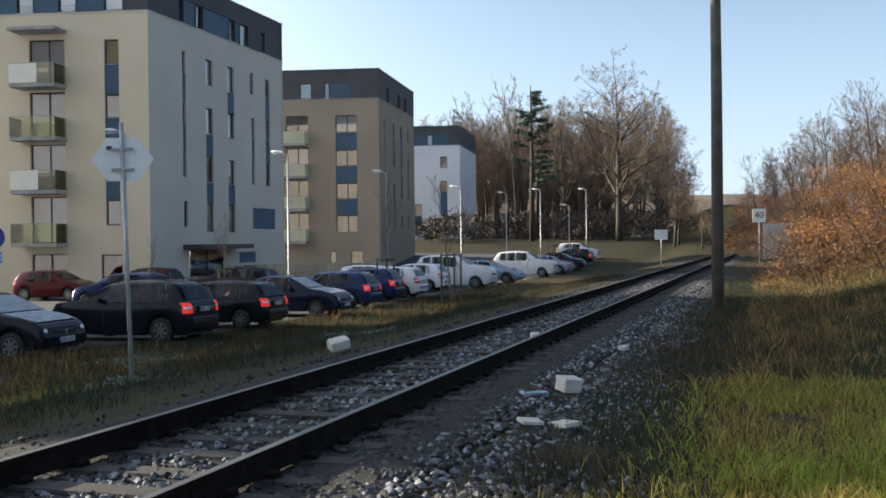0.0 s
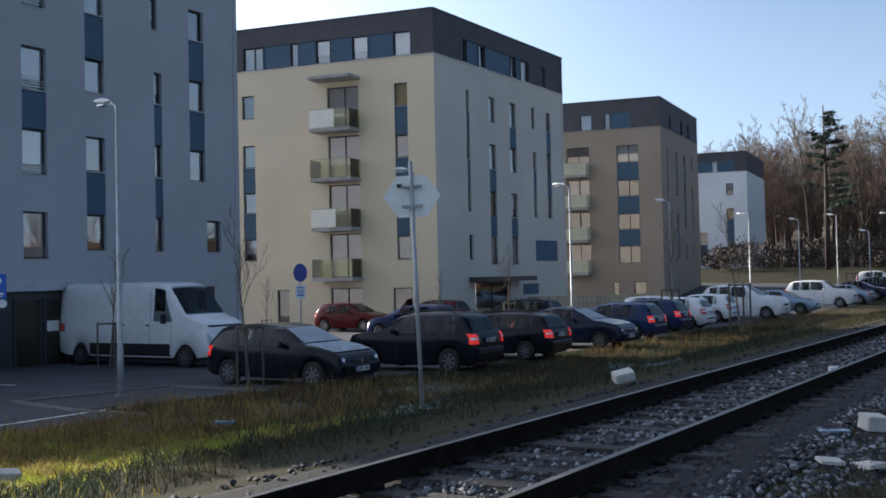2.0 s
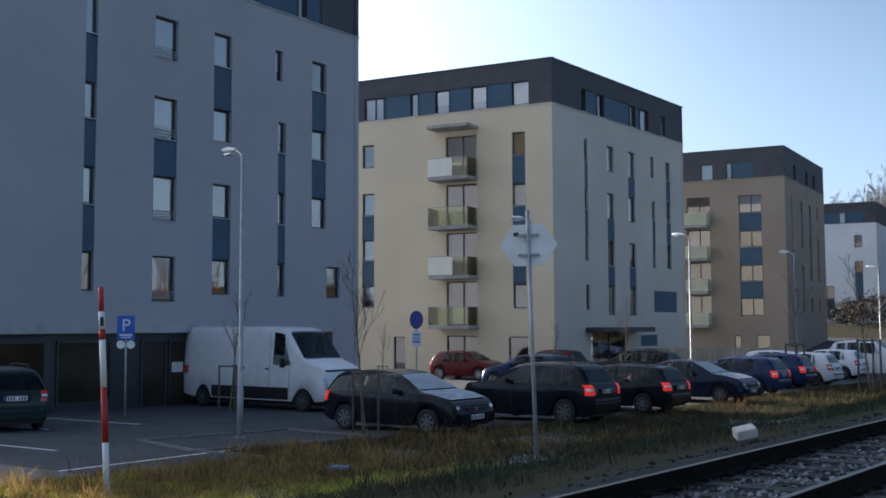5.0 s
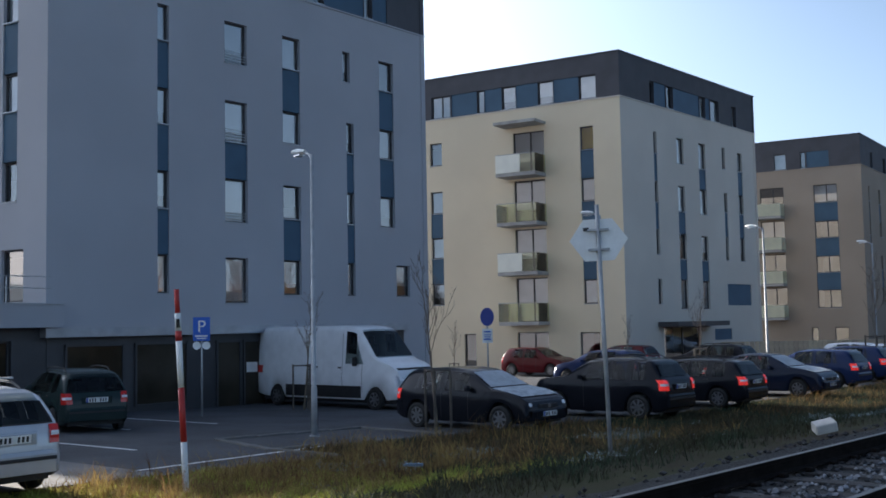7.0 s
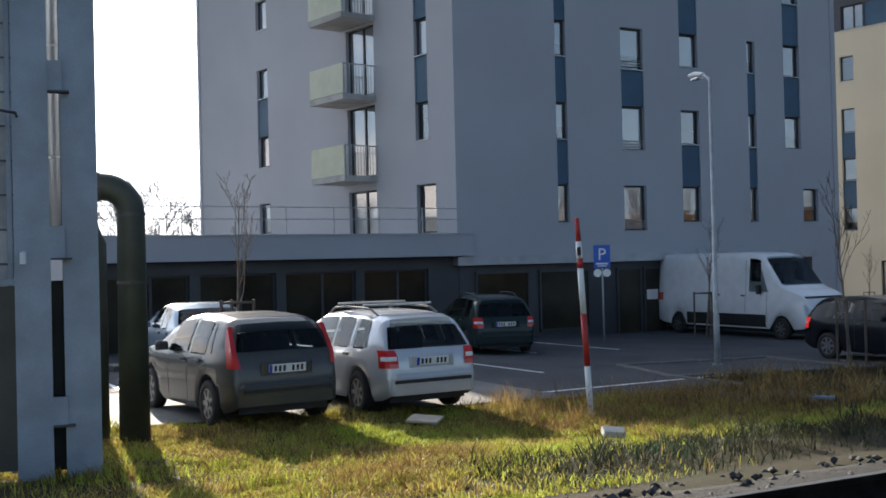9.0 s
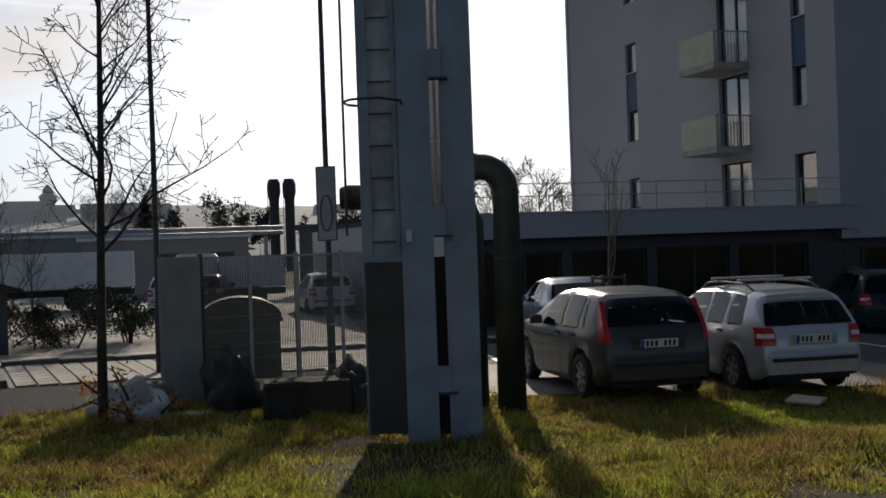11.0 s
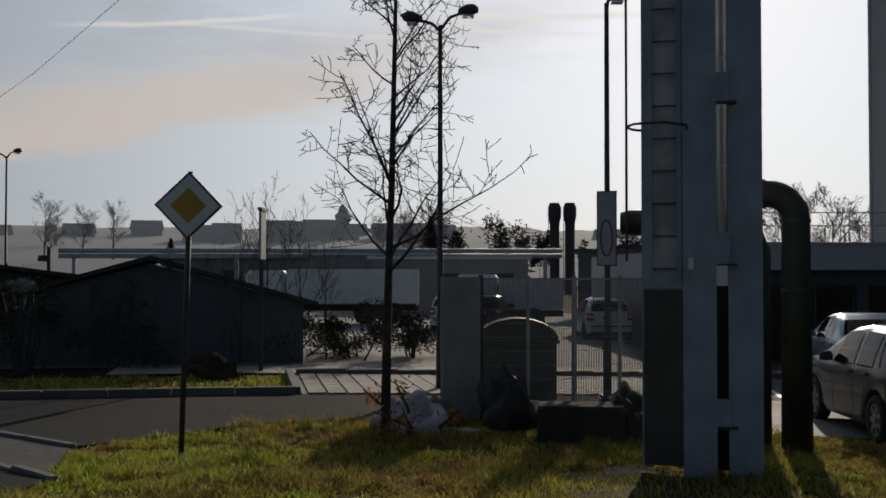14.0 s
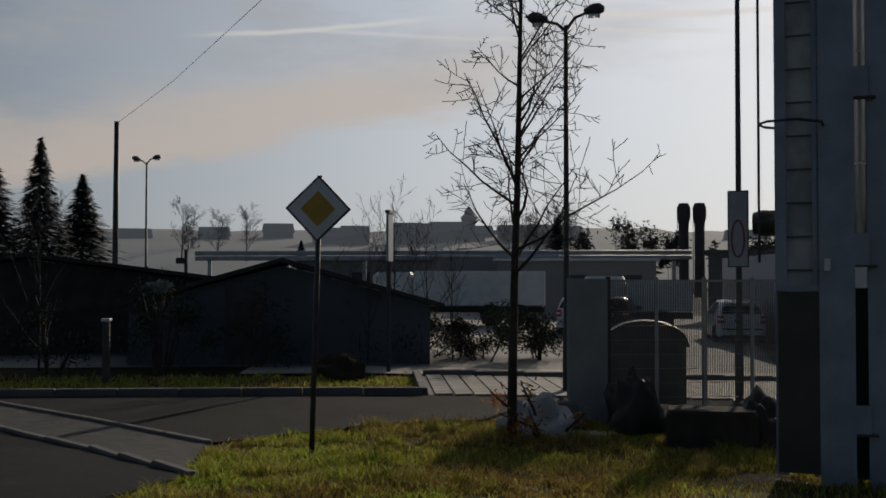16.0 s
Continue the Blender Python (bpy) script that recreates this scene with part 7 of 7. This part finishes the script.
for i in range(70):
    s = rs.uniform(84, 150)
    d = max(0.0, s - 88) ** 2 / 260 - rs.uniform(6.5, 26)
    x, y = at_track(s, d)
    leaf_cloud("shrub", x, y, 700 + i, 1300, 2.8, 2.4, 1.5, 1.3, 0.10, rs.choice(["rust_leaf", "brown_twig", "brown_twig"]), "russet and brown scrub on the bank behind the bend", "shrub", 6, "bank scrub")
scr = bare_tree("scrub_tree", *at_track(34, -12.5), 51, 6.5, 0.09, "bare pale scrub tree on the bank", "bank trees", "bark", "brown_bark", kids=(13, 6, 5), levels=4, first=0.1, spread=0.75, ratio=0.5, twig_r=0.008)
for i in range(70):
    s = rs.uniform(24, 140)
    d = max(0.0, s - 88) ** 2 / 260 - rs.uniform(11, 24)
    x, y = at_track(s, d)
    c = copy_thing(scr, pose(x, y, gh(x, y), 0, 0, rs.uniform(0, 360)))
    k = rs.uniform(0.7, 1.25)
    c.scale = (k, k, k)
# pale concrete wall pieces on the bank
for (s, d), w, h, rz in [((52, -9.2), 2.6, 2.2, 70), ((30, -9.6), 2.4, 2.2, 60), ((36, -10.2), 2.0, 1.7, 66), ((64, -7.5), 1.6, 1.6, 75), ((84.0, -4.9), 3.2, 2.9, 74), ((88, -9.0), 2.0, 2.6, 80)]:
    x, y = at_track(s, d)
    t = part("concrete_panel", Geo().box((0, 0, h / 2 - 0.1), (w, 0.12, h), bev=0.02), M["graffiti_wall"])
    t.location, t.rotation_euler = (x, y, gh(x, y)), (0, 0, radians(rz - 90))
    tagged(t, "stained pale concrete fence panel among shrubs", "fence panel", "concrete panels")

# dark hedge and scrub west of the road
for i, (br, r, n, rx, h) in enumerate([(84.5, 26, 2600, 2.2, 0.7), (88.0, 26.5, 2600, 2.2, 0.75), (81.5, 27, 2600, 2.2, 0.65), (91.2, 25.5, 700, 1.6, 0.8), (96.9, 23.3, 650, 0.75, 0.85), (101.2, 22.8, 1300, 0.8, 0.95), (106.5, 23.0, 900, 1.6, 0.75), (110.5, 23.0, 900, 1.6, 0.8), (78.0, 28, 700, 2.2, 0.6)]):
    leaf_cloud("hedge_bush", *polar(br, r), 300 + i, n, rx, 0.9, h * 0.8, h, 0.06, "hedge", "dark scraggy hedge bush by the footpath", "bush", 6, "hedge bushes")
# pale leaf colour stands for sun on the tips of the bush
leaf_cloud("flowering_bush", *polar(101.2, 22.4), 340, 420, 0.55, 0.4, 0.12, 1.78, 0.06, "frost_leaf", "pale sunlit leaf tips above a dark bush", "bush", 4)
leaf_cloud("weed_clump", -13.3, 2.1, 350, 260, 0.6, 0.5, 0.28, 0.3, 0.05, "rust_leaf", "dry brown weeds at the foot of the tree", "weeds", 5)
br1 = bare_tree("bare_shrub", *polar(89.0, 24.8), 61, 3.4, 0.03, "thin bare shrub behind the footpath", "bare shrubs", "bark", "bark", kids=(9, 5, 3), levels=4, first=0.1, spread=0.5, ratio=0.55, twig_r=0.004)
for br, r, k in [(87.3, 25, 0.9), (90.5, 24, 0.8), (86.0, 25.5, 0.7), (92.0, 24.5, 0.6), (107.0, 24, 1.0)]:
    c = copy_thing(br1, pose(*polar(br, r), gh(*polar(br, r)), 0, 0, br * 50))
    c.scale = (k, k, k)

# ---- far west: halls, pipe bridge, chimneys, town on the hill ----
def hall(br, r, w, l, h, m, roof, label, z=None):
    x, y = polar(br, r)
    t = thing("hall", x, y, gh(x, y), br, label, "building", "far buildings")
    part("wall", Geo().box((0, l / 2, h / 2), (w, l, h)), M[m], t)
    part("roof", Geo().box((0, l / 2, h + 0.12), (w + 0.5, l + 0.5, 0.24), bev=0.08), M[roof], t)
    for i in range(int(w // 3)):
        wd = part("window", Geo().box((-w / 2 + 1.5 + i * 3, -0.02, h * 0.6), (1.4, 0.06, h * 0.3)), M["frame"], t)
    return t


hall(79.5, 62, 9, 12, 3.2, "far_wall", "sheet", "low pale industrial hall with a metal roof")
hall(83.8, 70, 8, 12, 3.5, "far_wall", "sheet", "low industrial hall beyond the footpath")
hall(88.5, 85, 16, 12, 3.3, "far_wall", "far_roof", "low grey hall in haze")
hall(71.0, 60, 3.6, 4.0, 3.7, "hut_wall", "dark_steel", "small flat-roofed kiosk behind the fence")


def lorry_box(br, r, w, h, label, m="white"):
    x, y = polar(br, r)
    t = thing("lorry", x, y, gh(x, y), br, label, "lorry")
    part("box_body", Geo().box((0, 0, 0.9 + h / 2), (w, 2.4, h), bev=0.06), M[m], t)
    part("cab", Geo().box((-w / 2 - 0.9, 0, 1.35), (1.7, 2.2, 1.9), bev=0.2), M[m], t)
    part("chassis", Geo().box((0, 0, 0.7), (w, 1.0, 0.25)), M["black"], t)
    for sx in (-w / 2 - 0.8, w / 2 - 1.2, w / 2 - 2.3):
        part("wheel", Geo().tube([(sx, -1.2, 0.48), (sx, -0.9, 0.48)], 0.48, 14), M["tyre"], t)
    return t


lorry_box(84.6, 47, 5.6, 1.45, "white box lorry parked beyond the hedge")
lorry_box(75.2, 45, 2.6, 1.2, "white box van parked beyond the fence")
for src, br, r, rz in [(white, 79.0, 42, 160), (red, 77.5, 43, 160), (white, 71.5, 40, 170)]:
    x, y = polar(br, r)
    copy_thing(src, pose(x, y, gh(x, y), 0, 0, rz))

x, y = polar(86.5, 74)
t = thing("pipe_bridge", x, y, gh(x, y), 86.5, "long raised pair of clad pipes on posts", "pipe bridge")
for zz in (3.4, 3.75):
    part("pipe", Geo().tube([(-17, 0, zz), (17, 0, zz + 0.1)], 0.16, 10), M["steelpaint"], t, "", True)
for i in range(7):
    part("post", Geo().box((-16 + i * 5.3, 0, 1.6), (0.25, 0.3, 3.3)), M["steelpaint"], t)
for br in (73.95, 73.15):
    x, y = polar(br, 160)
    t = thing("chimney", x, y, gh(x, y), br, "dark industrial chimney with a flared head", "chimney", "twin chimneys")
    part("shaft", Geo().tube([(0, 0, 0), (0, 0, 9.6), (0, 0, 10.6), (0, 0, 11.6), (0, 0, 12.9), (0, 0, 13.6)], [0.75, 0.72, 0.75, 0.98, 0.98, 0.7], 14), M["dark_steel"], t)
    part("ladder", Geo().box((-0.9, 0, 6), (0.1, 0.1, 11)), M["dark_steel"], t)


def hillside():
    """A low wooded ridge that closes the view to the west."""
    g = Geo()
    nb = 130
    rows_ = [(240, 0.0), (300, 0.35), (400, 0.75), (520, 1.0), (700, 0.9)]
    for r, k in rows_:
        for i in range(nb + 1):
            br = 62 + 72 * i / nb
            top = 25.0 + 3.0 * noise.noise(Vector((br * 0.16, 3.1, 0))) + 1.5 * noise.noise(Vector((br * 0.6, 1.0, 0)))
            top *= sm(60, 70, br)
            x, y = polar(br, r)
            g.v.append((x, y, 0.3 + top * k))
    for j in range(len(rows_) - 1):
        for i in range(nb):
            a = j * (nb + 1) + i
            g.f.append((a, a + 1, a + nb + 2, a + nb + 1))
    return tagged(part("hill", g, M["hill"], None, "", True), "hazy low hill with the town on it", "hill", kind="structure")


hillside()


def wooded_rise():
    """The brown wooded slope behind the car park and the bend of the track."""
    g = Geo()
    nb = 90
    rows_ = [(200, 0.0), (235, 0.5), (280, 0.85), (360, 1.0), (500, 0.9)]
    for r, k in rows_:
        for i in range(nb + 1):
            br = -34 + 60 * i / nb
            top = 15 + 4.0 * noise.noise(Vector((br * 0.12, 7.1, 0))) + 1.5 * noise.noise(Vector((br * 0.7, 2.0, 0)))
            x, y = polar(br, r)
            g.v.append((x, y, gh(x, y) - 0.5 + top * k))
    for j in range(len(rows_) - 1):
        for i in range(nb):
            a = j * (nb + 1) + i
            g.f.append((a, a + 1, a + nb + 2, a + nb + 1))
    tagged(part("wooded_rise", g, M["leaf_litter"], None, "", True), "brown wooded slope covered in leaf litter", "hill", kind="structure")
    rr = random.Random(19)
    for i in range(26):
        br = rr.uniform(-13, 6)
        leaf_cloud("undergrowth", *polar(br, rr.uniform(128, 165)), 500 + i, 500, 5.0, 4.0, 1.6, 1.5, 0.3, "dark_twig", "brown winter undergrowth below the trees", "bush", 5, "undergrowth")


wooded_rise()


def town_house(br, r, w, h, z, label="hazy town house on the ridge", spire=0.0):
    x, y = polar(br, r)
    t = thing("church" if spire else "town_house", x, y, z, br, label, "church" if spire else "house", "far town")
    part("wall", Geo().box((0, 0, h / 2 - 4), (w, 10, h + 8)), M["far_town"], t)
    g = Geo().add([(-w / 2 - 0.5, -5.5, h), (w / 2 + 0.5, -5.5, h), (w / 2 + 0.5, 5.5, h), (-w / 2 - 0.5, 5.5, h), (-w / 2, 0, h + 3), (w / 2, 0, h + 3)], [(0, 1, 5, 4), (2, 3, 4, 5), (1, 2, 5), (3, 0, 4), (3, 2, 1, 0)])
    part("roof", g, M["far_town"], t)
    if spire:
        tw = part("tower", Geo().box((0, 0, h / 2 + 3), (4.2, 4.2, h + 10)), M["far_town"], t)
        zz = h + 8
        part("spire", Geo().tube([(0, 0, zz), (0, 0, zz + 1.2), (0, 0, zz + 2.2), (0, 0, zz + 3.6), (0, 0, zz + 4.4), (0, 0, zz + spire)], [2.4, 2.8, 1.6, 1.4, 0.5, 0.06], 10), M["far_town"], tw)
    return t



town_house(85.15, 350, 10, 1.0, 12.0, "hazy church with a slim onion spire on the ridge", 5)
rt = random.Random(8)
for br, w, h in [(86.3, 12, 5), (87.4, 14, 4.5), (88.4, 9, 5.5), (90.0, 14, 4), (83.8, 11, 4.5), (84.5, 8, 5.5), (82.9, 9, 4), (91.2, 9, 4.5), (92.4, 12, 3.5), (95.2, 10, 5), (70.8, 14, 4), (80.2, 13, 3.5), (81.4, 9, 4), (98.5, 10, 4), (102.5, 11, 3)]:
    town_house(br, rt.uniform(340, 420), w, h, 12.4 + rt.uniform(-1, 1))
for br, r, w, h in [(76.6, 200, 4.6, 10.0), (79.4, 210, 2.6, 9.0), (74.7, 190, 2.4, 8.0), (69.6, 200, 3.4, 7.0)]:
    leaf_cloud("far_tree", *polar(br, r), int(br * 10), 900, w, w, 3.0, h, 0.45, "far_tree", "hazy round tree beside the chimneys", "tree", 5, "far trees")
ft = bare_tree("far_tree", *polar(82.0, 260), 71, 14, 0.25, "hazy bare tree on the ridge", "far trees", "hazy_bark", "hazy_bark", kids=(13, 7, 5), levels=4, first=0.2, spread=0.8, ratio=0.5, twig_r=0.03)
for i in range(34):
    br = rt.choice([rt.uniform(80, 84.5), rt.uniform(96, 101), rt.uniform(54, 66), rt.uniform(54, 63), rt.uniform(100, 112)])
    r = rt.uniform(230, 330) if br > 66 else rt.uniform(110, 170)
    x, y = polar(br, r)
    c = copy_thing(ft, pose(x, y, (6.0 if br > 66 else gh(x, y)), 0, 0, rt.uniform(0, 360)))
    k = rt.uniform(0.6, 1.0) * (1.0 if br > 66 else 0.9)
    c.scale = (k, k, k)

# ---- grass ----
def in_road(x, y):
    c = False
    for (x0, y0), (x1, y1) in zip(ROAD, ROAD[1:] + ROAD[:1]):
        if (y0 > y) != (y1 > y) and x < (x1 - x0) * (y - y0) / (y1 - y0) + x0:
            c = not c
    return c


def blades(name, n, place, hmin, hmax, m, label, seed, width=0.010, clump=0.0):
    """Grass as bent blades, each its own small piece."""
    rr = random.Random(seed)
    vs, fs = [], []
    made = 0
    while made < n:
        p = place(rr)
        if p is None:
            continue
        k = 1 if not clump else rr.randint(4, 9)
        for _ in range(k):
            x, y = p[0] + (rr.gauss(0, clump) if clump else 0), p[1] + (rr.gauss(0, clump) if clump else 0)
            z = gh(x, y)
            h = rr.uniform(hmin, hmax) * (0.25 + 1.3 * (noise.noise(Vector((x * 1.1, y * 1.1, 5))) * 0.6 + 0.5) ** 2 + 1.5 * max(0, noise.noise(Vector((x * 3.4, y * 3.4, 2)))))
            a = rr.random() * 6.283
            w = width * rr.uniform(0.6, 1.4)
            dx, dy = math.cos(a), math.sin(a)
            bend = h * rr.uniform(0.2, 1.1)
            b = rr.random() * 6.283
            ex, ey = math.cos(b) * bend, math.sin(b) * bend
            i = len(vs)
            mx, my, mz = x + ex * 0.35, y + ey * 0.35, z + h * 0.6
            vs += [(x - dx * w, y - dy * w, z), (x + dx * w, y + dy * w, z), (mx + dx * w * 0.7, my + dy * w * 0.7, mz), (mx - dx * w * 0.7, my - dy * w * 0.7, mz), (x + ex, y + ey, z + h * 0.95)]
            fs += [(i, i + 1, i + 2, i + 3), (i + 3, i + 2, i + 4)]
            made += 1
    g = Geo()
    g.v, g.f = vs, fs
    return tagged(part(name, g, M[m]), label, "grass", kind="stuff")


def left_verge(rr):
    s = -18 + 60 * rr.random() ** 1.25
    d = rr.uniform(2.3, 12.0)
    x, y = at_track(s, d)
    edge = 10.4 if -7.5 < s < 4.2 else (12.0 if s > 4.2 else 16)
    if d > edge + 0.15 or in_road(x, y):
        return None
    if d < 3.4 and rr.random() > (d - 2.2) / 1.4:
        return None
    # dark grass ends near the shadow edge, where the bright turf takes over
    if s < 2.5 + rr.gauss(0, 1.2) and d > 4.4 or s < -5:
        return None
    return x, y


def west_verge(rr):
    x, y = rr.uniform(-16.5, -4), rr.uniform(-3, 17)
    if in_road(x, y) or lat(x, y) < 2.35 or along(x, y) > 2.5 + rr.gauss(0, 1.2) or (along(x, y) > -7.5 and lat(x, y) > 10.4):
        return None
    if along(x, y) > -5 + rr.gauss(0, 0.8) and lat(x, y) < 4.6 + rr.gauss(0, 0.4):
        return None
    px, py = polar(66, 9.6)
    if math.hypot(x - px, y - py) < 1.7 + rr.gauss(0, 0.35) and rr.random() < 0.9:
        return None
    if noise.noise(Vector((x * 1.7, y * 1.7, 4))) > 0.22 and rr.random() < 0.75:
        return None
    return x, y


def island(rr):
    x, y = rr.uniform(-21.2, -17.85), rr.uniform(-12, 0.7)
    return x, y


def right_verge(rr):
    s = -6 + 40 * rr.random() ** 1.3
    d = -rr.uniform(2.2, 9.5)
    if -d < 3.0 and rr.random() > (-d - 2.0):
        return None
    x, y = at_track(s, d)
    if math.hypot(x, y) < 2.5:
        return None
    return x, y


def tall_left(rr):
    s = rr.choice([rr.uniform(1, 13), rr.uniform(18, 60), rr.uniform(-2, 6)])
    d = rr.uniform(6.5, 11.8) if s > 4.2 else rr.uniform(7.0, 10.2)
    return at_track(s, d)


def tall_right(rr):
    s = rr.uniform(-2, 40)
    return at_track(s, -rr.uniform(3.5, 9.5))


blades("grass", 140000, left_verge, 0.05, 0.21, "frosty_shaded", "rough frosty railway verge grass, shade put into its colour", 1, 0.006)
blades("grass", 230000, west_verge, 0.035, 0.13, "grass", "sunlit green and yellow turf on the verge", 2, 0.006)
blades("grass", 12000, island, 0.04, 0.13, "grass", "thin grass on the planted island", 3, 0.012)
# near patch gets the sunlit turf colour, the rest the shaded one
def right_near(rr):
    p = right_verge(rr)
    return p if p and -lat(*p) + rr.gauss(0, 0.35) > 3.5 and along(*p) < 3.5 else None


def right_far(rr):
    p = right_verge(rr)
    return p if p and not (-lat(*p) + rr.gauss(0, 0.35) > 3.5 and along(*p) < 3.5) else None


def right_behind(rr):
    s, d = rr.uniform(-18, -5), -rr.uniform(2.3, 9.5)
    return at_track(s, d)


def west_dry(rr):
    p = west_verge(rr)
    return p if p and noise.noise(Vector((p[0] * 0.5, p[1] * 0.5, 9))) > 0.05 else None


def frost_patch(rr):
    x, y = at_track(rr.uniform(1, 17), rr.uniform(3.2, 9.5))
    return (x, y) if noise.noise(Vector((x * 0.55, y * 0.55, 3))) > 0.22 else None


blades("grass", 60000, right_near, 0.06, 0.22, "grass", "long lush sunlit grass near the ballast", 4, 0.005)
blades("grass", 100000, right_far, 0.05, 0.19, "frosty_shaded", "long rough brownish grass beside the ballast, darkened as shade", 14, 0.0055)
blades("dry_grass", 26000, west_dry, 0.06, 0.20, "straw", "dry brown tufts in the turf", 15, 0.005, 0.10)
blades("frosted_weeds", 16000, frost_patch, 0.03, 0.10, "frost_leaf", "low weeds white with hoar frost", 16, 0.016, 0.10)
blades("dry_grass", 17000, tall_left, 0.13, 0.42, "straw", "tall dry straw-coloured grass on the verge", 5, 0.005, 0.12)
blades("dry_grass", 30000, tall_right, 0.12, 0.36, "straw", "tall dry grass stalks on the bank", 6, 0.0045, 0.12)
blades("grass", 40000, right_behind, 0.04, 0.14, "grass", "green and straw-coloured turf beside the track", 21, 0.006)
